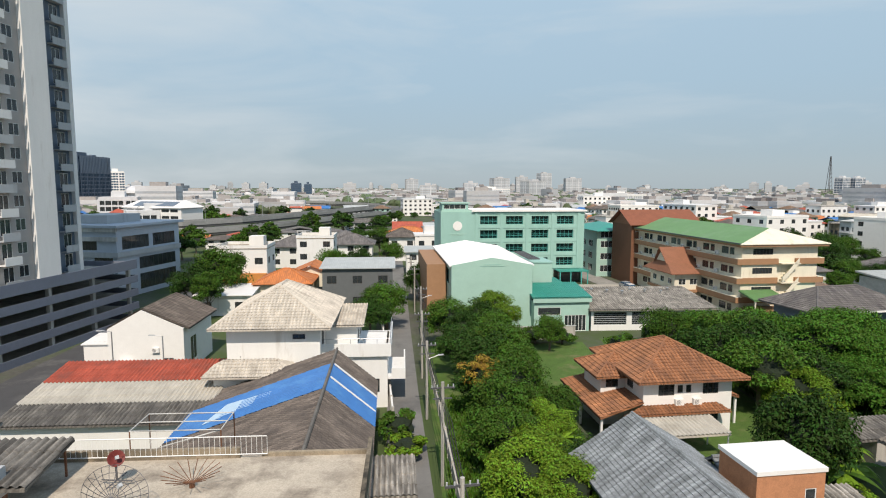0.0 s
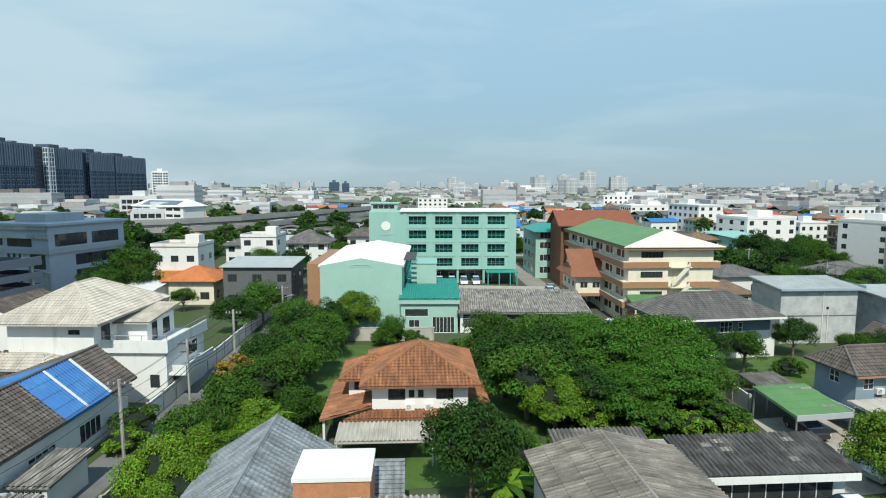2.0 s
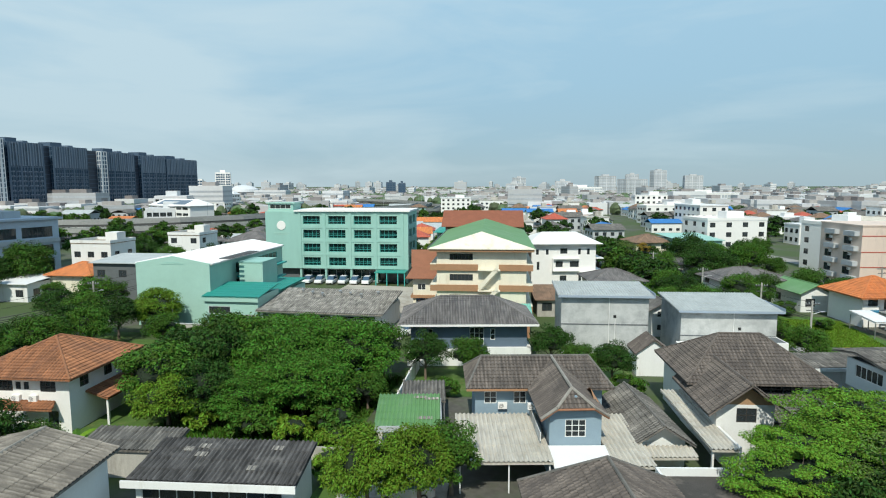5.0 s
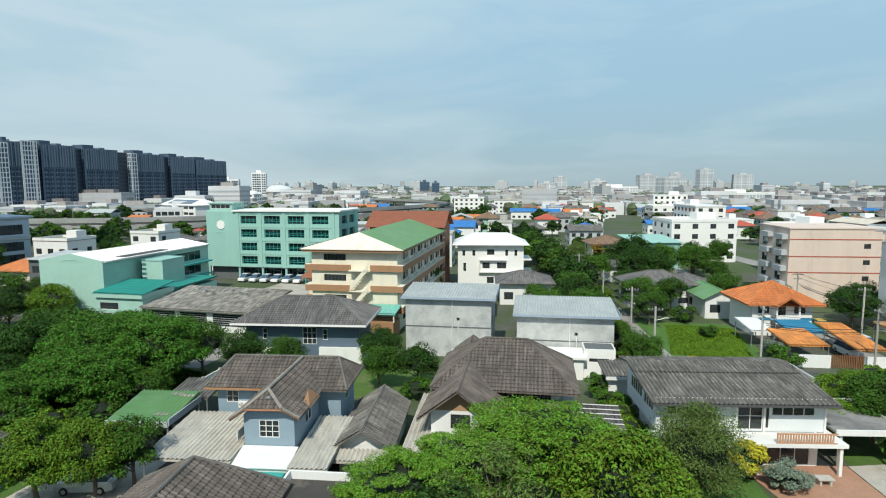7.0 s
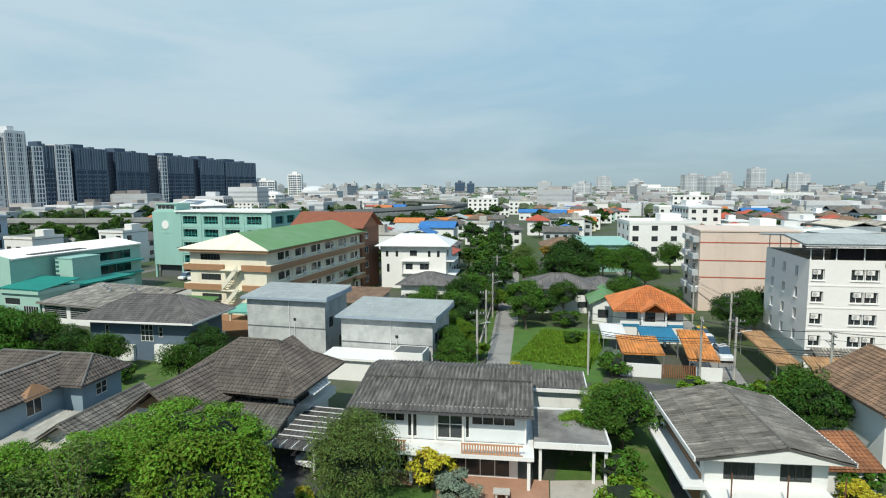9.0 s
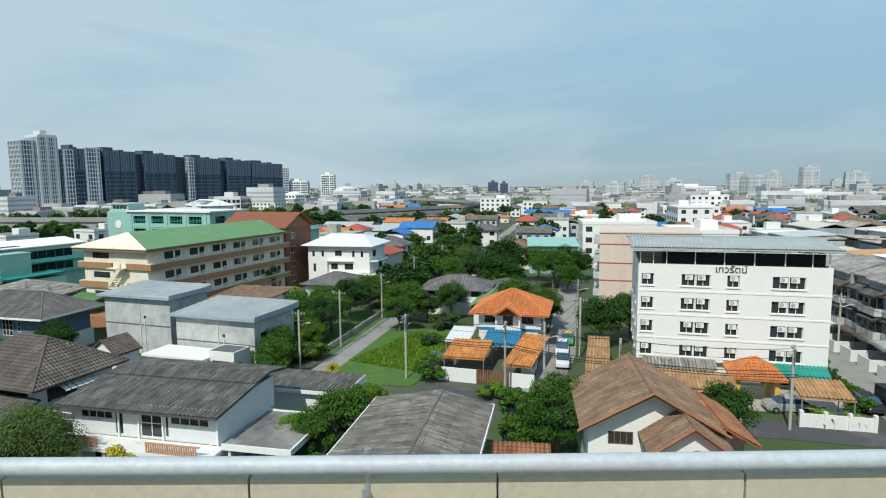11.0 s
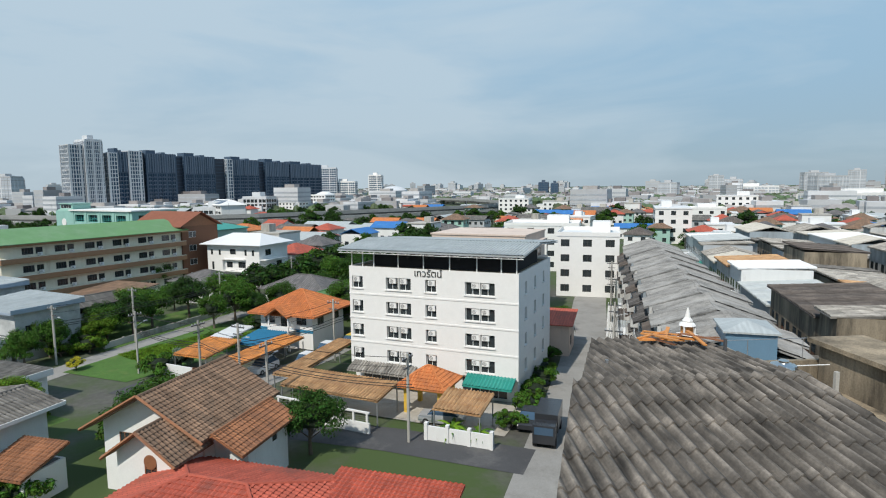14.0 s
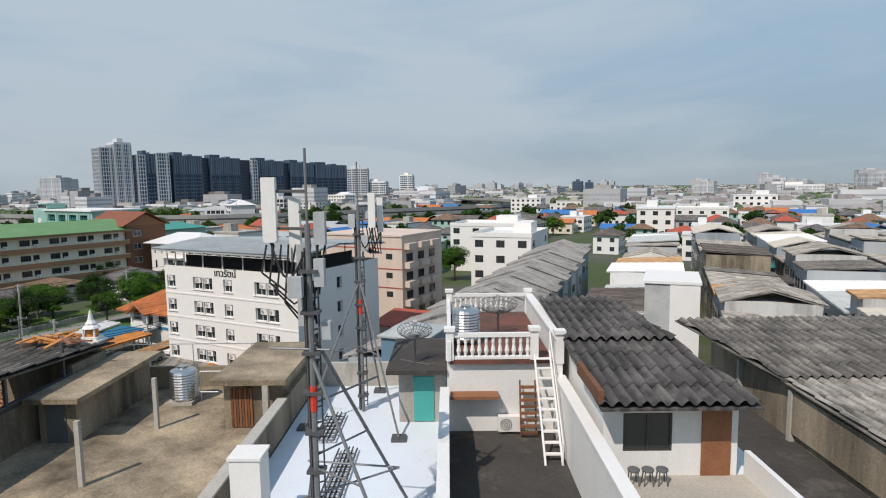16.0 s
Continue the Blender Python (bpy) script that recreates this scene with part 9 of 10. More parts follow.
for row in (
    # garden strip between the lane and the orange-roofed house
    ("mango", 5.6, 37.5, 0.84), ("mango", 8.1, 35.6, 0.75), ("broad", 4.6, 43.0, 0.75), ("mango", 6.9, 41.0, 0.79), ("broad2", 10.5, 39.4, 0.62), ("broad", 5.4, 48.5, 0.84), ("mango", 8.3, 46.6, 0.75), ("broad2", 3.8, 54.0, 0.79), ("broad", 6.5, 53.0, 0.88), ("broad", 10.1, 51.0, 0.62),
    ("broad2", 4.8, 60.0, 0.88), ("broad", 7.1, 59.5, 0.79), ("broad2", 2.2, 66.0, 0.88), ("broad", 6.4, 66.0, 0.92), ("broad2", 2.8, 72.5, 0.92), ("broad", 6.3, 73.0, 0.79), ("broad", 0.6, 78.5, 0.88), ("broad2", 5.0, 79.6, 0.88), ("tall", 7.9, 55.8, 0.62),
    ("mango", 7.4, 84.6, 1.15), ("shrub", 13.0, 80.8, 1.2), ("broad", 14.5, 77.5, 0.6), ("shrub", 17.0, 81.0, 1.0),
    ("palm", 9.3, 47.3, 1.1), ("palm", 8.0, 48.4, 1.0), ("palm", 9.6, 44.6, 0.9), ("palm2", 10.0, 33.8, 1.0), ("shrub2", 11.6, 36.8, 1.1),
    # overgrown plot
    ("broad2", 26.6, 41.0, 0.95), ("broad", 29.6, 43.8, 0.6), ("palm2", 29.2, 40.6, 1.2), ("palm2", 31.0, 42.2, 1.1), ("flush", 3.6, 53.2, 1.0), ("shrub2", 28.6, 38.4, 0.9), ("broad2", 29.4, 62.0, 1.05), ("broad", 31.4, 56.0, 1.05), ("broad2", 33.6, 62.0, 1.15), ("broad", 33.8, 68.0, 1.1), ("broad2", 36.4, 55.6, 0.9),
    ("wide", 41.5, 63.0, 1.0), ("wide", 46.5, 66.0, 0.95), ("wide", 39.0, 70.0, 0.9), ("wide", 45.0, 58.5, 0.8), ("wide", 41.0, 56.8, 0.72), ("shrub2", 37.6, 54.6, 1.3), ("shrub", 49.4, 56.0, 1.4), ("shrub", 42.6, 53.4, 1.3), ("shrub2", 46.4, 54.0, 1.2), ("mango", 33.8, 53.6, 0.85), ("shrub", 47.8, 60.2, 1.8), ("shrub", 38.4, 60.4, 1.8), ("broad", 49.0, 71.0, 0.9), ("wide", 34.0, 74.5, 0.8), ("broad", 27.5, 72.0, 0.9), ("shrub", 24.0, 77.0, 1.3), ("shrub", 30.0, 80.5, 1.2), ("broad", 40.0, 77.5, 0.7),
    ("palm2", 30.4, 46.8, 1.1), ("palm2", 32.6, 45.6, 1.0), ("shrub2", 50.4, 53.6, 1.0), ("shrub2", 51.6, 50.4, 0.9), ("broad", 50.6, 61.5, 0.6), ("mango", 57.0, 44.4, 0.9), ("mango", 60.0, 46.6, 0.85), ("broad", 62.0, 48.2, 0.7), ("shrub2", 52.8, 47.8, 0.8),
    ("broad2", 53.6, 72.5, 0.75), ("broad", 58.4, 73.2, 0.7), ("shrub", 63.0, 72.0, 1.0), ("broad2", 67.6, 80.5, 0.75), ("broad", 70.8, 73.0, 0.65), ("broad2", 74.6, 75.0, 0.7), ("shrub", 76.0, 72.0, 1.1), ("shrub", 57.0, 67.4, 1.0),
    # around the white houses
    ("flame", 91.4, 55.2, 1.02), ("flame", 87.0, 51.6, 0.85), ("bare", 90.2, 47.2, 1.0), ("mango", 96.8, 51.4, 1.15), ("flame", 84.2, 47.0, 0.75), ("mango", 95.0, 46.4, 0.95), ("broad2", 87.6, 45.0, 0.85), ("olive", 101.9, 59.9, 0.88), ("yellow", 106.1, 64.2, 1.1), ("silver", 108.4, 63.0, 0.95), ("shrub", 81.4, 52.6, 0.8), ("shrub2", 101.6, 47.6, 1.1), ("yellow", 98.8, 58.0, 0.5), ("shrub2", 99.4, 56.4, 0.9), ("shrub2", 96.4, 72.0, 1.1), ("shrub", 95.6, 75.2, 1.0), ("shrub2", 97.4, 69.0, 0.9), ("shrub", 94.6, 78.6, 1.2), ("shrub", 113.2, 77.0, 1.0), ("mango", 117.4, 80.2, 0.8), ("broad", 118.6, 76.0, 0.75),
    ("broad", 117.6, 74.0, 0.65), ("shrub", 119.0, 70.0, 1.2), ("shrub2", 119.8, 66.0, 1.3), ("shrub", 121.4, 62.6, 1.2), ("mango", 116.4, 78.4, 0.6), ("shrub2", 118.0, 82.0, 1.0), ("shrub", 96.8, 84.4, 1.2), ("broad", 98.6, 88.0, 0.7), ("shrub", 100.2, 84.0, 1.0),
    ("broad", 133.4, 86.6, 0.8), ("shrub", 131.0, 84.2, 1.3), ("yellow", 134.6, 71.6, 0.8), ("shrub", 135.0, 75.0, 1.1), ("broad2", 146.2, 92.0, 0.75), ("shrub", 128.6, 90.8, 1.3), ("shrub2", 124.0, 93.6, 1.0), ("silver", 114.8, 99.0, 1.0), ("shrub", 115.4, 96.0, 1.2), ("yellow", 104.6, 91.4, 0.6), ("shrub", 108.0, 108.6, 0.9),
    ("palm2", 154.2, 101.4, 0.8), ("palm2", 156.6, 102.0, 0.7), ("shrub", 157.6, 106.0, 0.9), ("shrub", 157.2, 110.0, 0.9), ("shrub", 156.0, 114.0, 1.0), ("shrub", 154.8, 118.0, 1.0), ("shrub2", 153.0, 122.0, 1.0), ("shrub", 151.4, 126.5, 1.0), ("broad", 149.0, 136.0, 0.5), ("broad", 146.5, 142.0, 0.5),
    ("broad", 100.0, 113.6, 0.7), ("broad2", 97.0, 163.6, 1.5), ("broad2", 111.0, 167.0, 1.2), ("broad", 114.5, 155.6, 0.8), ("broad", 89.6, 150.0, 1.0), ("mango", 91.6, 125.4, 0.7), ("broad", 103.8, 124.0, 0.8), ("shrub", 105.6, 118.0, 1.3), ("mango", 114.8, 73.4, 0.62), ("broad2", 134.2, 84.0, 0.75), ("shrub2", 131.6, 92.6, 1.3), ("broad", 84.6, 108.0, 0.8), ("broad2", 86.8, 103.0, 0.7), ("broad", 104.0, 168.0, 1.0), ("broad2", 112.0, 174.0, 1.0), ("broad", 118.6, 182.0, 1.0), ("broad2", 96.0, 140.0, 0.8), ("broad", 81.0, 118.0, 0.7), ("palm2", 79.8, 126.0, 1.1),
    # lane and far gardens
    ("broad", 98.4, 118.6, 0.9), ("broad2", 101.0, 120.6, 0.7), ("broad2", 98.0, 150.0, 1.3), ("broad2", 102.0, 152.0, 1.1), ("broad", 110.0, 160.0, 1.2), ("broad2", 129.6, 119.4, 0.95), ("broad2", 132.6, 124.6, 1.0), ("broad", 113.0, 130.0, 0.9), ("broad", 118.0, 128.0, 0.8), ("broad", 120.6, 124.4, 0.7), ("shrub2", 97.6, 96.0, 1.3), ("broad", 95.6, 92.0, 0.7), ("mango", 94.4, 98.6, 0.7), ("broad2", 92.6, 104.6, 0.8),
    ("broad", 90.6, 108.6, 0.85), ("broad2", 88.4, 116.4, 0.95), ("broad", 92.0, 101.0, 0.7), ("shrub", 94.8, 97.0, 1.3), ("shrub2", 96.4, 93.0, 1.1), ("broad", 87.0, 124.0, 0.9), ("palm2", 78.0, 133.0, 1.0), ("palm2", 82.0, 134.0, 1.0), ("palm2", 62.5, 131.0, 0.9), ("broad", 57.5, 128.5, 0.8),
    # left gardens
    ("broad", -41.0, 106.5, 1.35), ("broad2", -44.0, 101.5, 1.2), ("tall", -38.8, 95.0, 0.9), ("broad", -8.8, 90.0, 0.95), ("broad2", -10.8, 84.6, 0.9), ("broad", -11.6, 97.6, 0.7), ("shrub", -3.8, 49.0, 1.2), ("shrub2", -3.0, 46.0, 1.1), ("tall", -29.0, 55.0, 0.42), ("shrub", -23.6, 55.6, 0.8), ("broad", -27.0, 99.0, 0.6), ("broad2", -15.0, 122.0, 0.9), ("broad", -25.0, 130.0, 1.0), ("broad2", -20.0, 138.0, 1.0), ("broad", -3.5, 122.0, 0.9), ("broad2", -4.5, 112.0, 0.9), ("broad", -52.0, 138.0, 1.1), ("broad2", -46.0, 146.0, 1.1), ("broad", -14.0, 156.0, 1.0), ("broad2", -27.0, 178.0, 1.2), ("broad", -20.0, 184.0, 1.2),
):
    plant(*row)
for k in range(24):
    f = k / 23
    plant(("far2", "far", "far")[k % 3], 88.5 - 28 * f + rng.uniform(-2.0, 1.5), 128 + 96 * f + rng.uniform(-1, 1), rng.uniform(0.8, 1.25))
for k in range(12):
    f = k / 11
    plant(("far", "far2")[k % 2], 101.5 - 26 * f + rng.uniform(0, 3), 140 + 90 * f, rng.uniform(0.6, 0.95))
for i, kind in enumerate(list(T)):
    T[kind].matrix_basis = pose(18 + 5.0 * i, 168 + (i % 3) * 5, 0) @ Matrix.Diagonal((1, 1, 1, 1))


def tufts(name, x0, y0, x1, y1, n, h, material, label, seed):
    """Uneven ground cover of many narrow blades."""
    rng = random.Random(seed)
    verts, faces = [], []
    for k in range(n):
        x, y = rng.uniform(x0, x1), rng.uniform(y0, y1)
        for b in range(3):
            a, hh = rng.uniform(0, 2 * math.pi), h * rng.uniform(0.5, 1.3)
            dx, dy = math.cos(a) * 0.09, math.sin(a) * 0.09
            ox, oy = rng.uniform(-0.15, 0.15), rng.uniform(-0.15, 0.15)
            i = len(verts)
            verts += [(x - dx, y - dy, 0.03), (x + dx, y + dy, 0.03), (x + ox * 2, y + oy * 2, hh)]
            faces.append((i, i + 1, i + 2))
    return tagged(quick(name, verts, faces, material), label, "grass", "", "stuff")


tufts("grass", 102.5, 97.5, 112.5, 114.5, 9000, 0.3, LEAF_LIGHT, "tall bright grass on the open plot", 3)
tufts("undergrowth", 33.0, 48.5, 51.0, 72.0, 9000, 0.55, LEAF, "rank green undergrowth on the plot", 4)
tufts("undergrowth", 0.5, 34.0, 12.5, 60.0, 5000, 0.45, LEAF, "low green undergrowth below the garden trees", 5)
tufts("undergrowth", 80.0, 40.0, 99.0, 54.0, 5000, 0.5, LEAF, "green undergrowth below the trees", 6)

# ---- poles, wires, cars ----
def utility_pole(x, y, rot, h=8.0, lamp=True):
    t = thing("utility_pole", x, y, rot, "concrete utility pole with crossarm and insulators", "utility pole", "utility poles")
    part("shaft", rods([((0, 0, 0), (0, 0, h), 0.13)], n=6), CONCRETE, t)
    part("crossarm", boxes((-0.9, -0.05, h - 0.5, 0.9, 0.05, h - 0.38), (-0.7, -0.05, h - 1.3, 0.7, 0.05, h - 1.2)), DARK_STEEL, t)
    part("insulator", rods([((u, 0, h - 0.38), (u, 0, h - 0.2)) for u in (-0.8, -0.4, 0.4, 0.8)], 0.05), GREY_PAINT, t)
    if lamp:
        part("lamp_arm", rods([((0, 0, h - 1.8), (1.2, 0, h - 1.4), 0.03)]), STEEL, t)
        part("lamp_head", boxes((1.1, -0.08, h - 1.46, 1.6, 0.08, h - 1.36)), GREY_PAINT, t)
    return t


def wires(pts, label, zs=(7.55, 7.6, 6.75, 5.6, 5.3, 5.1)):
    rows = []
    for a, b in zip(pts, pts[1:]):
        for i, z in enumerate(zs):
            prev = None
            for s in range(9):
                f = s / 8
                off = (i - 2) * 0.22
                p = Vector((a[0] + (b[0] - a[0]) * f + off, a[1] + (b[1] - a[1]) * f, z - 4 * 0.35 * f * (1 - f)))
                if prev is not None:
                    rows.append((prev, p, 0.018 if i < 3 else 0.035))
                prev = p
    ob = part("overhead_cable", rods(rows, n=4), BLACK, None)
    tagged(ob, label, "cables", "", "stuff")


lines = (
    [(1.0, 28.0), (0.0, 41.5), (-1.5, 54.0), (-2.4, 66.0), (-3.2, 84.0), (-5.0, 102.0), (-6.6, 120.0)],
    [(100.0, 91.0), (97.2, 102.5), (92.4, 120.0), (86.4, 141.0), (79.6, 166.0), (71, 196)],
    [(167.0, 104.2), (163.2, 117.0), (158.6, 130.8), (152.0, 148.4), (145.2, 168.2)],
    [(112.6, 95.0), (124.8, 95.6), (137.0, 95.0), (151.6, 98.4)],
    [(128.4, 98.0), (128.6, 112.0), (124.0, 128.0)])
for pts in lines:
    for i, (x, y) in enumerate(pts):
        utility_pole(x, y, 10 + 90 * (pts is lines[3]), 8.0 if i % 2 else 7.7, i % 2 == 0)
    wires(pts, "bundle of black overhead cables between the poles")
for x, y, h in ((-33.6, 58.0, 7.5), (-30.4, 62.0, 6.0), (6.0, 83.2, 4.0), (11.0, 83.8, 4.0)):
    lp = thing("lamp_post", x, y, 0, "thin grey street lamp post", "lamp post", "lamp posts")
    part("shaft", rods([((0, 0, 0), (0, 0, h), 0.07)], n=6), STEEL, lp)
    part("arm", rods([((0, 0, h), (-1.0, 0, h + 0.1), 0.035)], n=5), STEEL, lp)
    part("head", boxes((-1.5, -0.1, h + 0.05, -0.9, 0.1, h + 0.15)), GREY_PAINT, lp)


def loft(bm, sections):
    """A body through cross-sections (x, half width, z low, z high) along x."""
    rings = []
    for x, w, lo, hi, top in sections:
        rings.append([bm.verts.new(p) for p in ((x, -w, lo), (x, w, lo), (x, w, (lo + hi) / 2 + 0.1), (x, w * top, hi), (x, -w * top, hi), (x, -w, (lo + hi) / 2 + 0.1))])
    for a, b in zip(rings, rings[1:]):
        for i in range(6):
            j = (i + 1) % 6
            bm.faces.new((a[i], a[j], b[j], b[i]))
    bm.faces.new(rings[0][::-1])
    bm.faces.new(rings[-1])
    bmesh.ops.recalc_face_normals(bm, faces=bm.faces[:])


def car(paint, label, pickup=False, van=False):
    t = thing("car" if not pickup else "pickup_truck", 0, 0, 0, label, "car" if not pickup else "pickup truck")
    bm = bmesh.new()
    loft(bm, [(-2.15, 0.70, 0.35, 0.75, 0.9), (-2.0, 0.82, 0.28, 0.88, 0.94), (-0.9, 0.86, 0.25, 0.98, 0.95), (0.9, 0.86, 0.25, 1.0, 0.95), (1.9, 0.84, 0.28, 0.98, 0.93), (2.15, 0.74, 0.35, 0.85, 0.9)])
    part("body", bm, paint, t)
    bm = bmesh.new()
    if pickup:
        loft(bm, [(-1.1, 0.76, 0.95, 1.0, 0.9), (-0.5, 0.76, 0.95, 1.5, 0.86), (0.4, 0.76, 0.95, 1.52, 0.86), (0.6, 0.76, 0.95, 1.0, 0.9)])
    else:
        e = 2.0 if van else 1.75
        loft(bm, [(-1.2, 0.76, 0.93, 0.98, 0.9), (-0.5, 0.76, 0.93, 1.42 + 0.3 * van, 0.84), (e - 0.75, 0.76, 0.95, 1.42 + 0.3 * van, 0.84), (e, 0.76, 0.95, 1.0, 0.9)])
    part("glasshouse", bm, GLASS_BLUE, t, "dark tinted windows")
    x0, x1 = (-0.48, 0.38) if pickup else (-0.48, 1.0)
    hz = 1.5 if pickup else 1.42 + 0.3 * van
    part("roof", boxes((x0, -0.63, hz - 0.02, x1, 0.63, hz + 0.04)), paint, t)
    if pickup:
        part("bed", boxes((0.65, -0.8, 0.98, 2.12, -0.74, 1.18), (0.65, 0.74, 0.98, 2.12, 0.8, 1.18), (2.06, -0.74, 0.98, 2.12, 0.74, 1.18)), paint, t)
    for x in (-1.35, 1.3):
        for y in (-0.8, 0.8):
            bm = bmesh.new()
            rod(bm, (x, y - 0.1, 0.31), (x, y + 0.1, 0.31), 0.31, 14)
            w = part("wheel", bm, BLACK, t)
            bm = bmesh.new()
            s = 0.105 if y > 0 else -0.105
            rod(bm, (x, y, 0.31), (x, y + s, 0.31), 0.18, 10)
            part("rim", bm, STEEL, w)
    for y in (-0.6, 0.6):
        part("headlight", boxes((-2.14, y - 0.15, 0.62, -2.06, y + 0.15, 0.76)), WHITE_CLEAN, t)
        part("tail_light", boxes((2.04, y - 0.13, 0.68, 2.12, y + 0.13, 0.86)), RED_PAINT, t)
    return t


cw_, cs_, cd_, cg_, pd_ = car(CAR_WHITE, "white parked hatchback car", van=True), car(CAR_SILVER, "silver parked saloon car"), car(CAR_DARK, "dark parked saloon car"), car(CAR_GREEN, "green and yellow taxi saloon"), car(CAR_DARK, "dark grey pickup truck", True)
part("taxi_roof", boxes((-0.46, -0.6, 1.46, 0.98, 0.6, 1.5)), YELLOW_PAINT, cg_, "yellow taxi roof")
hx, hy = math.cos(radians(7.2)), math.sin(radians(7.2))
for k in range(6):
    u = 10.5 + 2.75 * k
    copy_thing(cw_, pose(-0.5 + u * hx - (-1.6) * hy, 131.5 + u * hy - 1.6 * hx, 0.06, 0, 0, 97))
for src, x, y, r in ((cw_, 39.4, 121, 98), (cs_, 42.0, 113, 98), (cw_, 43.4, 108, 98), (cd_, 40.8, 117, 98), (cw_, 46.0, 92.0, 60), (cw_, 95.6, 64.6, 85), (cs_, 151.6, 103.4, 20), (cd_, 158.6, 107.6, 108), (cw_, 124.6, 104.0, 104), (cw_, 127.6, 108.0, 104), (cw_, -41.0, 70.0, 90), (cw_, -37.0, 66.0, 85), (cd_, 56.6, 55.2, 100), (cs_, 58.8, 47.0, 20), (cd_, 50.0, 39.6, 100), (cw_, 52.4, 40.0, 100)):
    copy_thing(src, pose(x, y, 0.06, 0, 0, r))
cw_.matrix_basis, cs_.matrix_basis, cd_.matrix_basis = pose(126.0, 113.0, 0.06, 0, 0, 104), pose(40.0, 126.0, 0.06, 0, 0, 98), pose(37.6, 110.0, 0.06, 0, 0, 98)
cg_.matrix_basis, pd_.matrix_basis = pose(125.2, 118.5, 0.06, 0, 0, 104), pose(163.8, 106.6, 0.06, 0, 0, 108)
truck = thing("delivery_truck", 160.8, 107.2, 108, "dark covered delivery truck parked in the lane", "truck")
part("cargo_box", boxes((-2.2, -1.0, 0.9, 1.8, 1.0, 2.5)), CAR_DARK, truck)
part("cab", boxes((-3.8, -0.95, 0.5, -2.3, 0.95, 2.1)), CAR_DARK, truck)
part("windscreen", boxes((-3.84, -0.8, 1.3, -3.8, 0.8, 1.95)), GLASS_BLUE, truck)
for x in (-3.1, 1.0):
    for y in (-0.85, 0.85):
        part("wheel", rods([((x, y - 0.14, 0.42), (x, y + 0.14, 0.42), 0.42)], n=14), BLACK, truck)
part("chassis", boxes((-3.7, -0.5, 0.5, 1.8, 0.5, 0.9)), DARK_STEEL, truck)
# garden walls along the lanes
for x0, y0, x1, y1, h, lab in ((1.6, 34, -2.8, 82, 1.2, "stained garden wall along the asphalt lane"), (-4.6, 52, -10.6, 98, 1.9, "white garden wall along the asphalt lane"), (53.6, 60, 51.8, 76, 1.8, "thin dark garden fence wall beside the plot"), (34, 49, 52, 51.2, 1.2, "low mossy wall at the plot's edge"), (97.6, 98.0, 88.0, 134, 0.9, "low stained garden wall along the concrete lane")):
    d = Vector((x1 - x0, y1 - y0))
    gw_ = thing("garden_wall", x0, y0, math.degrees(math.atan2(d.y, d.x)), lab, "wall")
    n = int(d.length / 3)
    part("wall", boxes((0, -0.08, 0, d.length, 0.08, h)), CONCRETE if "stained" in lab or "mossy" in lab else WHITE, gw_)
    for k in range(n + 1):
        slab(gw_, d.length * k / n - 0.12, -0.12, 0, d.length * k / n + 0.12, 0.12, h + 0.12, CONCRETE, "pillar")

# ---- far city ----
path = [(-420, 150), (-300, 177), (-220, 196), (-168, 214), (-135, 229), (-113, 247), (-98, 272), (-84, 318), (-66, 380), (-50, 440), (-58, 492), (-95, 545), (-157, 596), (-260, 650), (-380, 690)]


def far_proto(w, d, h, wall, roof, kind, label, category="house"):
    t = thing("far_house" if category == "house" else "far_block", 0, 0, 0, label, category, "houses of the far city")
    part("wall", boxes((-w / 2, -d / 2, 0, w / 2, d / 2, h)), wall, t)
    bm = bmesh.new()
    n = max(1, int(h / 3.0))
    for k in range(n):
        z = 1.0 + 3.0 * k
        m = max(2, int(w / 3.2))
        for j in range(m):
            x = -w / 2 + w * (j + 0.5) / m
            for s in (-1, 1):
                y = s * d / 2
                box(bm, x - 0.8, min(y, y + 0.05 * s), z, x + 0.8, max(y, y + 0.05 * s), z + 1.4)
        m = max(2, int(d / 3.2))
        for j in range(m):
            y = -d / 2 + d * (j + 0.5) / m
            for s in (-1, 1):
                x = s * w / 2
                box(bm, min(x, x + 0.05 * s), y - 0.8, z, max(x, x + 0.05 * s), y + 0.8, z + 1.4)
    part("window_grid", bm, GLASS, t)
    if kind == "hip":
        hip_roof(t, -w / 2 - 0.8, -d / 2 - 0.8, w / 2 + 0.8, d / 2 + 0.8, h, 2.2, roof, FLAT)
    elif kind == "gable":
        gable_roof(t, -w / 2 - 0.6, -d / 2 - 0.6, w / 2 + 0.6, d / 2 + 0.6, h, 2.0, roof, FLAT, along="x")
    else:
        part("roof", boxes((-w / 2 - 0.2, -d / 2 - 0.2, h, w / 2 + 0.2, d / 2 + 0.2, h + 0.5), (0, 0, h + 0.5, w * 0.3, d * 0.3, h + 2.6)), roof, t)
    return t


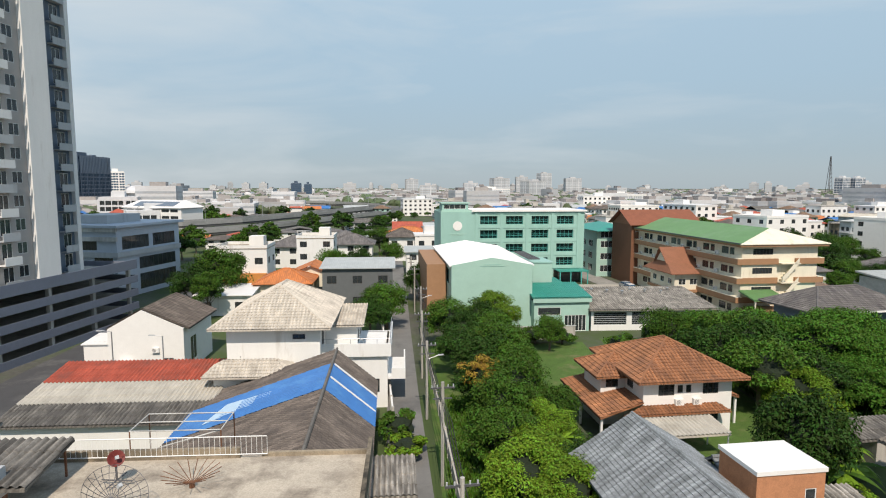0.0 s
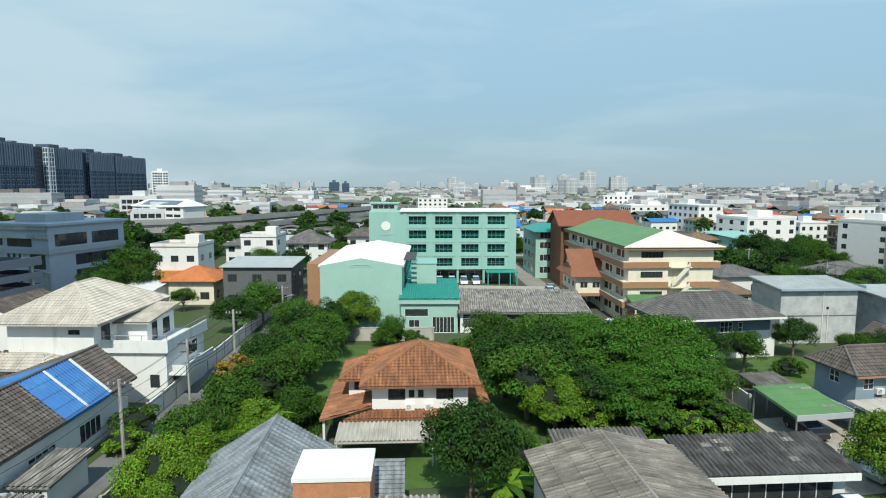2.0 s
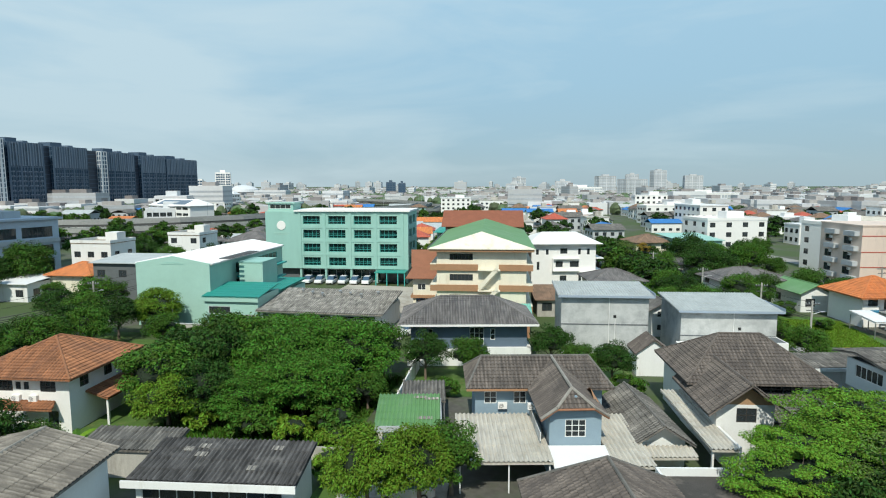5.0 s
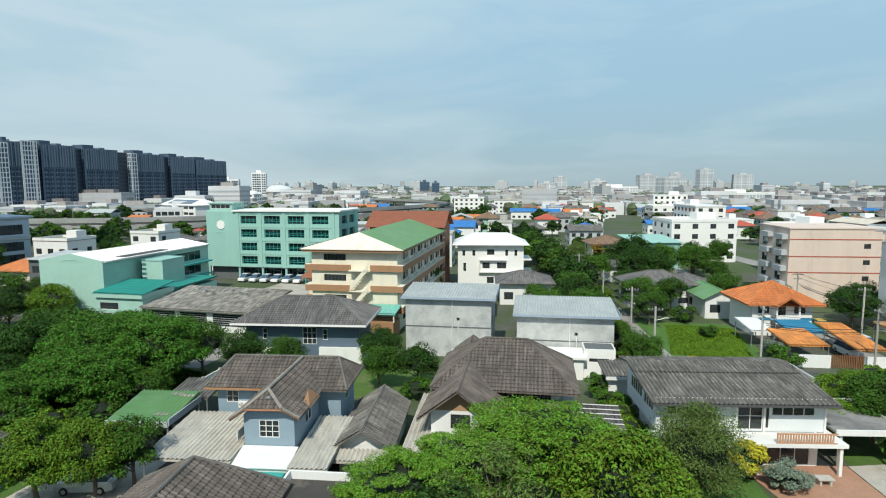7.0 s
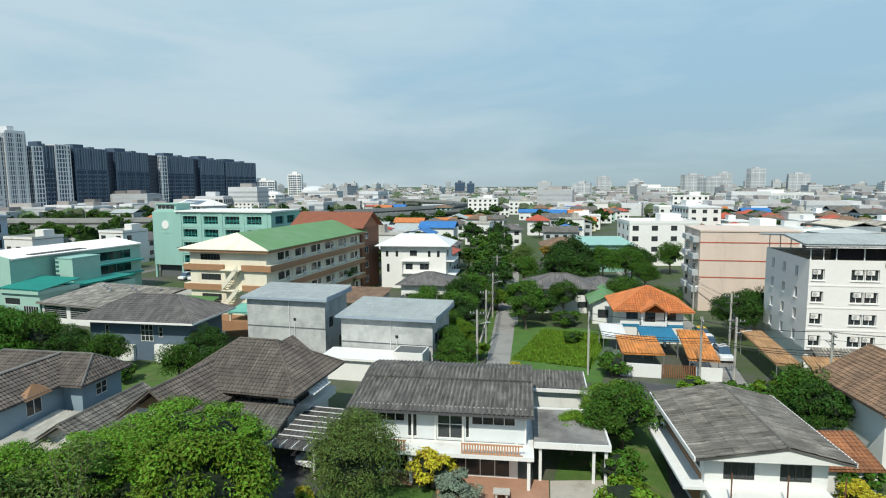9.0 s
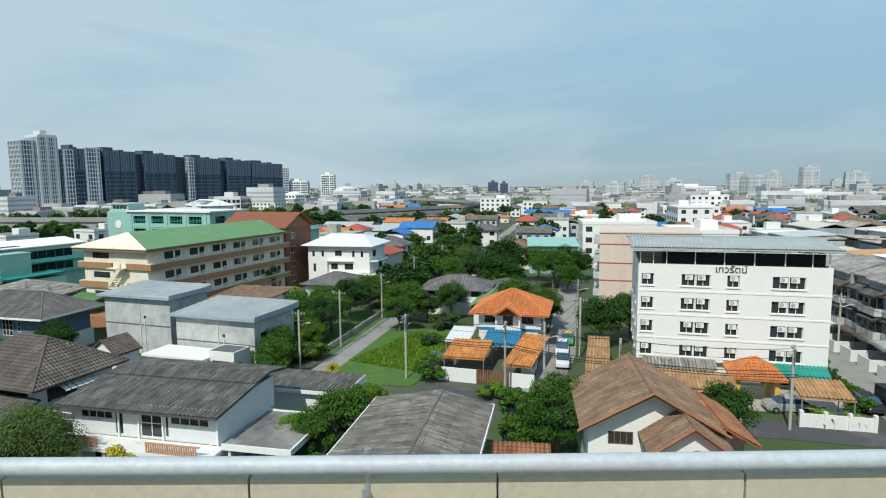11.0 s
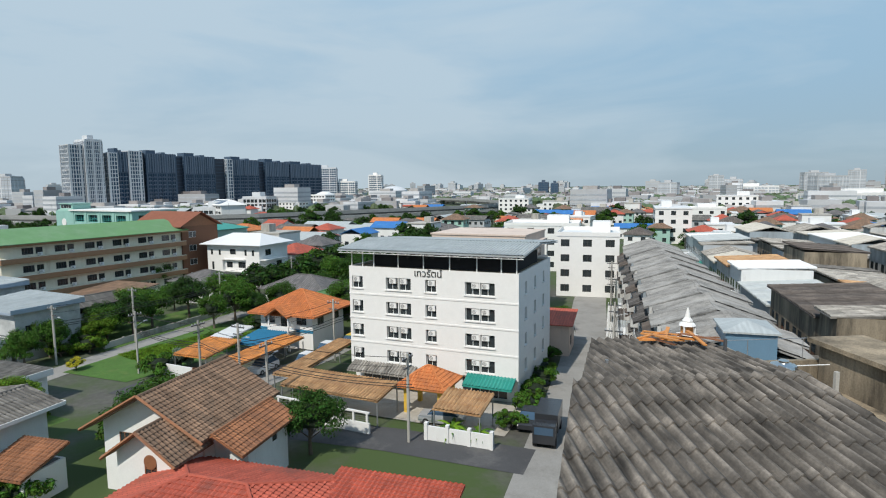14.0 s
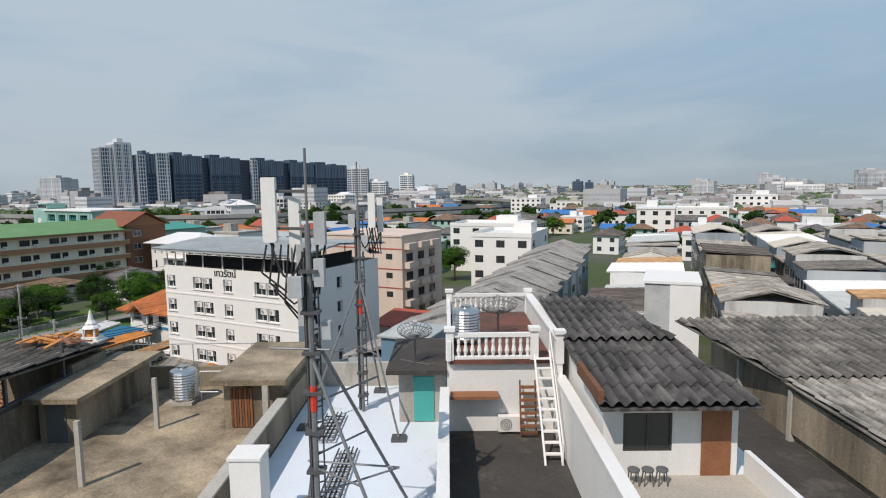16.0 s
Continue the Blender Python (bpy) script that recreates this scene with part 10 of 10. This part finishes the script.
PROTO = [far_proto(*a) for a in (
    (11, 9, 6.2, WHITE, TILE_BROWN, "hip", "white far house with a brown hip roof"),
    (10, 9, 6.0, WHITE, TILE_GREY, "hip", "white far house with a grey hip roof"),
    (12, 8, 5.6, CREAM, TILE_BRIGHT, "gable", "cream far house with an orange roof"),
    (10, 9, 5.8, WHITE, TILE_RED, "hip", "white far house with a red roof"),
    (14, 10, 6.4, GREY_PAINT, FIBRE, "gable", "grey far house with a sheet roof"),
    (15, 10, 6.6, WHITE_CLEAN, ROOF_WHITE, "flat", "white flat-roofed far block"),
    (11, 10, 8.2, WHITE, CONCRETE, "flat", "pale flat-roofed far block"),
    (14, 9, 5.2, WHITE, ROOF_BLUE, "gable", "far house with a bright blue roof"),
    (18, 12, 5.0, GREY_PAINT, ROOF_ZINC, "gable", "low far shed with a zinc roof"),
    (11, 9, 6.0, MINT_PALE, TILE_TAN, "hip", "mint far house with a tan roof"),
    (22, 12, 12.0, WHITE_CLEAN, ROOF_WHITE, "flat", "white five-storey far block", "building"),
    (18, 11, 10.0, WHITE, CONCRETE, "flat", "stained white four-storey far block", "building"))]
rng = random.Random(77)


def via_gap(x, y):
    """Distance from the far elevated road."""
    best = 1e9
    for (ax, ay), (bx, by) in zip(path, path[1:]):
        f = max(0.0, min(1.0, ((x - ax) * (bx - ax) + (y - ay) * (by - ay)) / ((bx - ax) ** 2 + (by - ay) ** 2)))
        best = min(best, math.hypot(x - ax - f * (bx - ax), y - ay - f * (by - ay)))
    return best


def clear_of(x, y):
    if via_gap(x, y) < 30 or (x < -255 and 230 < y < 505):
        return False
    for (ax, ay), (bx, by) in (((-9, 119), (-14, 175)), ((94.5, 121.5), (30, 350)), ((154, 127), (105, 275)), ((126, 112), (100, 210))):
        f = max(0.0, min(1.3, (y - ay) / (by - ay)))
        if abs(x - (ax + (bx - ax) * f)) < 9 and y > ay:
            return False
    u = (Vector((x, y)) - Vector((169.0, 98.6))).dot(RX)
    v = (Vector((x, y)) - Vector((169.0, 98.6))).dot(RY)
    if u > -18 and v < 146:
        return False
    for bx, by, r in ((60, 138, 22), (42, 143, 18), (15, 137, 26), (100, 160, 20), (107, 195, 24), (134, 165, 24), (126, 148, 26), (-133, 276, 26), (-202, 418, 20), (120, 362, 24), (-40, 150, 26), (-15, 200, 20), (-12, 160, 18), (-70, 125, 30), (80, 215, 14)):
        if (x - bx) ** 2 + (y - by) ** 2 < r * r:
            return False
    return True


def seen(x, y):
    """Inside the wedge that the ride overlooks."""
    return y > 0.75 * x - 60 + 0 * y and math.degrees(math.atan2(203 - x, y - 77)) < 86 and x < 0.85 * y + 60


spots, taken = [], []
for i in range(-44, 30):
    for j in range(0, 36):
        x, y = i * 15.5 + rng.uniform(-3.5, 3.5), 128 + j * 15.5 + rng.uniform(-3.5, 3.5)
        if seen(x, y) and clear_of(x, y) and (y > 150 or x < -55):
            spots.append((math.hypot(x - 90, y - 20), x, y))
spots.sort()
count, trees_far = 0, []
for dist, x, y in spots:
    near_road = via_gap(x, y) < 95 and x < 20 and y < 420
    if rng.random() < (0.6 if near_road else 0.28):
        trees_far.append((x, y))
        continue
    if count >= 300:
        break
    src = rng.choice(PROTO[:5]) if near_road else rng.choice(PROTO[:10]) if rng.random() < 0.95 else rng.choice(PROTO[10:])
    m = pose(x, y, 0, 0, 0, 14 + rng.choice((0, 90, 0, 180)) + rng.uniform(-4, 4))
    made = copy_thing(src, Matrix.Identity(4))
    made.matrix_basis = m @ Matrix.Diagonal((rng.uniform(0.8, 1.1), rng.uniform(0.8, 1.1), (rng.uniform(0.45, 0.6) if near_road else rng.uniform(0.85, 1.15)), 1))
    count += 1
limit = dist
for i, p in enumerate(PROTO):
    p.matrix_basis = pose(-260 + 24 * i, 420 + 18 * (i % 3), 0, 0, 0, 14)
for x, y in trees_far[:160]:
    plant(rng.choice(("far", "far2")), x, y, rng.uniform(0.9, 1.4))

# beyond that, uncountable roofs to the horizon
walls, wf, roofs, rf = [], [], [], []
wins_v, wins_f = [], []


def add_box(vs, fs, x, y, w, d, z0, z1, a):
    c, s = math.cos(a), math.sin(a)
    i = len(vs)
    for z in (z0, z1):
        for px, py in ((-w, -d), (w, -d), (w, d), (-w, d)):
            vs.append((x + px * c - py * s, y + px * s + py * c, z))
    fs += [tuple(i + k for k in f) for f in CUBE[1:]]


crowns, cf = [], []
for k in range(11000):
    ang = radians(rng.uniform(-92, 42))
    dist = limit * 0.92 + (2600 - limit) * rng.random() ** 1.7
    x, y = 100 + dist * math.sin(ang), 30 + dist * math.cos(ang)
    if via_gap(x, y) < (60 if x < 20 else 16) and dist < 700:
        continue
    if rng.random() < 0.42:
        for q in range(6):
            r = rng.uniform(3, 6)
            ox, oy = x + rng.uniform(-9, 9), y + rng.uniform(-9, 9)
            i = len(crowns)
            n = 7
            zt = rng.uniform(5, 9.5)
            for zz, rr in ((1.0, 0.8), (zt * 0.55, 1.0), (zt * 0.85, 0.65)):
                for e in range(n):
                    f = rng.uniform(0.8, 1.2)
                    crowns.append((ox + r * rr * f * math.cos(2 * math.pi * e / n), oy + r * rr * f * math.sin(2 * math.pi * e / n), zz))
            crowns.append((ox, oy, zt))
            for lv in (0, 1):
                for e in range(n):
                    cf.append((i + lv * n + e, i + lv * n + (e + 1) % n, i + (lv + 1) * n + (e + 1) % n, i + (lv + 1) * n + e))
            for e in range(n):
                cf.append((i + 2 * n + e, i + 2 * n + (e + 1) % n, i + 3 * n))
        continue
    big = rng.random()
    h = rng.uniform(4.0, 7.5) if big < 0.84 else rng.uniform(7.5, 12) if big < 0.985 else rng.uniform(14, 22)
    w, d = (rng.uniform(4, 9), rng.uniform(4, 7)) if big < 0.8 else (rng.uniform(8, 18), rng.uniform(5, 9))
    a = radians(14 + rng.choice((0, 90)) + rng.uniform(-10, 10))
    add_box(walls, wf, x, y, w, d, 0, h, a)
    if h > 9 and dist < 1500:
        nf = int(h / 3.2)
        for q in range(nf):
            add_box(wins_v, wins_f, x, y, w * 1.006, d * 1.01, 1.2 + 3.2 * q, 2.5 + 3.2 * q, a)
    if big < 0.62:
        c, s = math.cos(a), math.sin(a)
        i = len(roofs)
        for px, py, z in ((-w - 1, -d - 1, h), (w + 1, -d - 1, h), (w + 1, d + 1, h), (-w - 1, d + 1, h), (-w * 0.5, 0, h + 2.2), (w * 0.5, 0, h + 2.2)):
            roofs.append((x + px * c - py * s, y + px * s + py * c, z))
        rf += [(i, i + 1, i + 5, i + 4), (i + 2, i + 3, i + 4, i + 5), (i + 1, i + 2, i + 5), (i + 3, i, i + 4)]
    else:
        add_box(roofs, rf, x, y, w * 0.4, d * 0.4, h, h + 2.5, a)
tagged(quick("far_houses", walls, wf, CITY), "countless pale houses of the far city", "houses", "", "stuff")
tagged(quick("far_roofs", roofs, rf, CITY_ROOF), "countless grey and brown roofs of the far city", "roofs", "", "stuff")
# These windows are pale grey instead of dark: haze is in their colour.
tagged(quick("far_windows", wins_v, wins_f, mat("haze_paled_window_bands", (0.36, 0.38, 0.40), 0.4, 0.2, 0.2, 1.0, bump=0)), "window bands of the far blocks, paled by painted haze", "windows", "", "stuff")
tagged(quick("far_woods", crowns, cf, mat("far_green_crowns", (0.075, 0.11, 0.05), 0.8, 0.35, 0.15, 0.8, island=0.3, bump=0)), "dark green crowns among the far roofs", "trees", "", "stuff")


def tower_block(x, y, rot, w, d, h, wall, label, glassy=False, name="tower_block", fin=3.0, pane=None, crown=True):
    """A tall slab with storey bands and upright fins over dark glass."""
    t = thing(name, x, y, rot, label, "tower")
    part("glass_core", boxes((-w / 2, -d / 2, 0, w / 2, d / 2, h)), pane or GLASS_BLUE, t)
    bm = bmesh.new()
    n = int(h / 3.0)
    for k in range(n + 1):
        z = h * k / n
        box(bm, -w / 2 - 0.15, -d / 2 - 0.15, z - 0.35 - 0.5 * (not glassy), w / 2 + 0.15, d / 2 + 0.15, z + 0.25)
    part("storey_band_grid", bm, wall, t)
    bm = bmesh.new()
    m = int(w / fin)
    for k in range(m + 1):
        x = -w / 2 + w * k / m
        e = 0.22 if k % 4 else 0.7
        box(bm, x - e, -d / 2 - 0.3, 0, x + e, -d / 2, h)
        box(bm, x - e, d / 2, 0, x + e, d / 2 + 0.3, h)
    m = max(1, int(d / fin))
    for k in range(m + 1):
        y = -d / 2 + d * k / m
        box(bm, w / 2, y - 0.22, 0, w / 2 + 0.3, y + 0.22, h)
        box(bm, -w / 2 - 0.3, y - 0.22, 0, -w / 2, y + 0.22, h)
    part("facade_fin_grid", bm, wall, t)
    if not crown:
        return t
    part("crown", boxes((-w / 2, -d / 2, h + 0.3, w / 2, d / 2, h + 1.4), (-w * 0.2, -d * 0.25, h + 1.4, w * 0.15, d * 0.25, h + 4.5)), wall, t)
    return t


CONDO = mat("blue_grey_tower_panel", (0.062, 0.095, 0.14), 0.5, 0.12, 0.1, 1.0, bump=0)
CONDO_PALE = mat("pale_tower_panel", (0.58, 0.59, 0.60), 0.6, 0.1, 0.1, 1.0, bump=0)
CONDO_GLASS = mat("dark_blue_glazing", (0.018, 0.042, 0.075), 0.15, 0.3, 0.15, 0.6, bump=0)
CONDO_BAND = mat("light_blue_grey_tower_panel", (0.125, 0.165, 0.215), 0.5, 0.12, 0.1, 1.0, bump=0)
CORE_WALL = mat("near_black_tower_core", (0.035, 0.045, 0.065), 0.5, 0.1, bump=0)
FRONT = -277.0


def condo_slab(y0, y1, h, wall=CONDO):
    """One dark glazed slab of the condominium, with paler upper storeys, balcony rails and a plant room."""
    w = y1 - y0
    t = tower_block(FRONT - 8, (y0 + y1) / 2, 90, w, 16, h, wall, "dark blue-grey glazed condominium slab", True, "condominium", 2.0, CONDO_GLASS, crown=False)
    n = int(w / 4.0)
    for k in range(n):
        x = -w / 2 + w * (k + 0.5) / n
        part("upper_panel", boxes((x - 1.35, -8.5, h * 0.70, x - 0.45, -8.0, h), (x + 0.45, -8.5, h * 0.70, x + 1.35, -8.0, h)), CONDO_BAND, t, "paler upper storey cladding")
    bm = bmesh.new()
    for k in range(int(h * 0.68 / 3.0)):
        for j in range(n):
            x = -w / 2 + w * (j + 0.5) / n
            box(bm, x - 1.1, -8.55, 3.0 * k + 1.0, x + 1.1, -8.3, 3.0 * k + 1.55)
    tagged(part("balcony_rail", bm, CONDO_BAND, t), kind="stuff")
    slab(t, -w * 0.42, -4, h + 0.25, -w * 0.1, 6, h + 3.0, CONDO, "plant_room")
    slab(t, w * 0.15, -2, h + 0.25, w * 0.3, 6, h + 1.8, CONDO_BAND, "plant_room")
    return t


for y0, y1, h in ((283, 291.5, 50), (306, 330, 49.5), (338, 366, 48.5), (383, 412, 47), (420, 448, 46), (450, 490, 44.5)):
    condo_slab(y0, y1, h)
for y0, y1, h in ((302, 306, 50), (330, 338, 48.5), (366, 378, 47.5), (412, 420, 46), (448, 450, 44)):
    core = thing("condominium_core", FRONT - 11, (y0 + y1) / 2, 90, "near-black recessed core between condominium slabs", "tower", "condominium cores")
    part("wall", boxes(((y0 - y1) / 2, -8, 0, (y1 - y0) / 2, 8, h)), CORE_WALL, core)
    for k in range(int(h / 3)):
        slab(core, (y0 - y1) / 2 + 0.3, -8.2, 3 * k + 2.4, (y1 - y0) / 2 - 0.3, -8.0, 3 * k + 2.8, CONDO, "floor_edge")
for y0, y1, h in ((277, 283, 49), (292, 302, 51), (378, 383, 47)):
    tower_block(FRONT - 7, (y0 + y1) / 2, 90, y1 - y0, 16, h, CONDO_PALE, "pale striped bay of the condominium", True, "condominium_bay", 1.9, crown=False)
tower_block(FRONT - 9, 256, 90, 9, 14, 54, CONDO_PALE, "tall white and grey striped condominium tower", True, "condominium", 1.6, crown=False)
tower_block(FRONT - 8, 267.5, 90, 12, 16, 57, CONDO_PALE, "tall white and grey striped condominium tower", True, "condominium", 1.3)
solar = thing("office_building", -149, 273, -18, "white office building with a dark solar roof beside the elevated road", "office building")
shell(solar, 33, 14, 0, 12.0, WHITE_CLEAN, {"F": [(2.0 + 5.0 * k, z, 4.2, 1.3, 4, 1) for z in (7.0, 10.0) for k in range(6)]}, 0.3, frame_mat=DARK_FRAME)
hip_roof(solar, -0.8, -0.8, 33.8, 14.8, 12.0, 3.2, WHITE_CLEAN, FLAT, run=3.5)
for k in range(5):
    bm = bmesh.new()
    slope(bm, [(5.0 + 4.7 * k, 0.6, 12.72), (9.4 + 4.7 * k, 0.6, 12.72), (9.4 + 4.7 * k, 5.4, 14.69), (5.0 + 4.7 * k, 5.4, 14.69)], 0, thick=0.06)
    part("solar_panel", bm, CONDO_BAND, solar)
vault = thing("apartment_block", -212, 412, 8, "white eight-storey block with a shallow vaulted roof", "apartment building")
shell(vault, 20, 14, 0, 15.0, WHITE_CLEAN, {"F": [(1.2 + 3.1 * k, z, 2.0, 1.3, 2, 1) for z in (4, 7, 10, 12.8) for k in range(6)], "R": [(1.2 + 3.0 * k, z, 1.8, 1.3, 2, 1) for z in (4, 7, 10, 12.8) for k in range(4)]}, 0.3, frame_mat=DARK_FRAME)
hip_roof(vault, 6, 2, 20.5, 14, 15.0, 2.6, ROOF_WHITE, FLAT, run=3)
slab(vault, -0.2, -0.2, 15.0, 20.2, 14.2, 15.3, WHITE_CLEAN, "roof")
tower_block(-430, 640, 40, 34, 20, 47, CONDO_PALE, "pale far residential tower", pane=GLASS_BLUE)
tower_block(-392, 705, 30, 18, 16, 37, WHITE_CLEAN, "white far tower beside the dome")
tower_block(-412, 660, 30, 34, 16, 28, WHITE_CLEAN, "white stepped far block")
dome = thing("domed_hall", -374, 722, 0, "pale round hall with a shallow dome", "hall")
bm = bmesh.new()
lathe(bm, 0, 0, [(18, 0), (18, 12), (21, 12.5), (20, 16), (15, 19), (8, 21), (2, 21.6)], 28)
part("drum", bm, CONDO_PALE, dome)
for x, y, w, d, h, r in ((-133, 272, 26, 14, 9.5, 30), (-190, 345, 20, 14, 14, 20)):
    tower_block(x, y, r, w, d, h, CONDO_PALE, "pale mid-rise block beside the elevated road", pane=GLASS)
wr = random.Random(9)
# Skyline window bands and panes paled: distance haze put into their colour.
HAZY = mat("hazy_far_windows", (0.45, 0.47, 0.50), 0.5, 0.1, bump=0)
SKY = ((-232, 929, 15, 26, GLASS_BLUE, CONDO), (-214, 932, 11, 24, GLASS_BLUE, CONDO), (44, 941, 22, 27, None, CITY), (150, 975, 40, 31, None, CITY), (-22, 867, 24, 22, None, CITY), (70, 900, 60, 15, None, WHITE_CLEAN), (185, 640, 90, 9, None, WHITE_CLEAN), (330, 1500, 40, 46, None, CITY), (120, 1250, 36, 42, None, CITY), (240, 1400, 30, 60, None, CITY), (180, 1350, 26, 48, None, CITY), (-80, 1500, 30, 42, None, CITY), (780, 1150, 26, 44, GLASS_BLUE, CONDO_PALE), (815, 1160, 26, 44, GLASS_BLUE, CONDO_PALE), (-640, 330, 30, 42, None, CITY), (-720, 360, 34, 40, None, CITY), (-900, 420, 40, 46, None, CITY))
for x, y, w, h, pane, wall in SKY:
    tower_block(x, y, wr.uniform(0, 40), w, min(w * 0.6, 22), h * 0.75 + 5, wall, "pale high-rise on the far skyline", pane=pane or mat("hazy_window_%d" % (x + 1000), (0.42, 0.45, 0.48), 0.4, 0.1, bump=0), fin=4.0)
for k in range(46):
    ang, dist = radians(wr.uniform(-80, 40)), wr.uniform(1500, 2700)
    t = thing("far_tower", 100 + dist * math.sin(ang), 30 + dist * math.cos(ang), wr.uniform(0, 90), "pale far tower on the skyline", "tower", "far skyline towers")
    h = wr.uniform(20, 34)
    w = wr.uniform(8, 22)
    part("wall", boxes((-w, -8, 0, w, 8, h), (-w * 0.4, -5, h, w * 0.4, 5, h + 4)), CITY, t)
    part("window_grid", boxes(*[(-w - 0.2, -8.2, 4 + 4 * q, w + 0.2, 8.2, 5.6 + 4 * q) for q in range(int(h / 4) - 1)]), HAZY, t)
pyl = thing("radio_mast", 820, 1250, 0, "thin lattice radio mast on the horizon", "mast")
bm = rods([((sx * 5, sy * 5, 0), (sx * 0.6, sy * 0.6, 85), 0.5) for sx in (-1, 1) for sy in (-1, 1)] + [((-5 + 0.44 * k, -5 + 0.44 * k, 8.5 * k), (5 - 0.44 * (k + 1), -5 + 0.44 * (k + 1), 8.5 * (k + 1)), 0.3) for k in range(10)])
part("lattice", bm, DARK_STEEL, pyl)

# ---- elevated road behind the green building ----
er = thing("elevated_road", 0, 0, 0, "long curved concrete elevated road behind the houses", "elevated road", kind="structure")


def deck(off, width, z0, z1, material, name, step=0.0):
    bm = bmesh.new()
    prev = None
    for i, p in enumerate(path):
        d = (Vector(path[min(i + 1, len(path) - 1)]) - Vector(path[max(i - 1, 0)])).normalized()
        n = Vector((d.y, -d.x))
        a, b = Vector(p) + n * (off - width / 2), Vector(p) + n * (off + width / 2)
        ring = [bm.verts.new((*a, z0)), bm.verts.new((*b, z0)), bm.verts.new((*b, z1)), bm.verts.new((*a, z1))]
        if prev:
            for k in range(4):
                bm.faces.new((prev[k], prev[(k + 1) % 4], ring[(k + 1) % 4], ring[k]))
        prev = ring
    bmesh.ops.recalc_face_normals(bm, faces=bm.faces[:])
    return part(name, bm, material, er)


EXP = mat("expressway_concrete", (0.30, 0.30, 0.285), 0.9, 0.2, 0.1, 2.0, dirt=(0.17, 0.19, 0.18), amount=0.4)
# Decks take a darker concrete: shade under the barriers put into the colour.
DARK_EXP = mat("shaded_underside_concrete", (0.085, 0.085, 0.082), 0.9, 0.2, 0.1, 2.0)
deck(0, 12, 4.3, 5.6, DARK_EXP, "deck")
for off in (-6.0, 6.0):
    deck(off, 0.35, 5.3, 7.0, EXP, "barrier")
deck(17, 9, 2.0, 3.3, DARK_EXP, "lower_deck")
for off in (12.5, 21.5):
    deck(off, 0.35, 3.0, 4.6, EXP, "barrier")
for a, b in zip(path, path[1:]):
    n = int((Vector(b) - Vector(a)).length / 28)
    for k in range(n):
        c = Vector(a) + (Vector(b) - Vector(a)) * (k + 0.5) / n
        part("pier", boxes((c.x - 0.9, c.y - 0.9, 0, c.x + 0.9, c.y + 0.9, 4.4)), EXP, er)
        part("lamp", rods([((c.x, c.y, 5.6), (c.x, c.y, 13.5), 0.09), ((c.x, c.y, 13.5), (c.x + 1.6, c.y - 1.2, 13.8), 0.07)], n=5), STEEL, er)

# trees on both sides of the elevated road
wr = random.Random(8)
for a, b in zip(path[2:9], path[3:10]):
    d = Vector(b) - Vector(a)
    n = Vector((d.y, -d.x)).normalized()
    for k in range(int(d.length / 11)):
        c = Vector(a) + d * (k + wr.uniform(0.1, 0.9)) / int(d.length / 11) + n * (wr.choice((36.0, 42.0, -14.0, -16.0)) + wr.uniform(-2, 2))
        m = copy_thing(T[wr.choice(("far", "far2"))], Matrix.Identity(4))
        s = wr.uniform(0.4, 0.75)
        m.matrix_basis = pose(c.x, c.y, 0, 0, 0, wr.uniform(0, 360)) @ Matrix.Diagonal((s * 1.25, s * 1.25, s, 1))
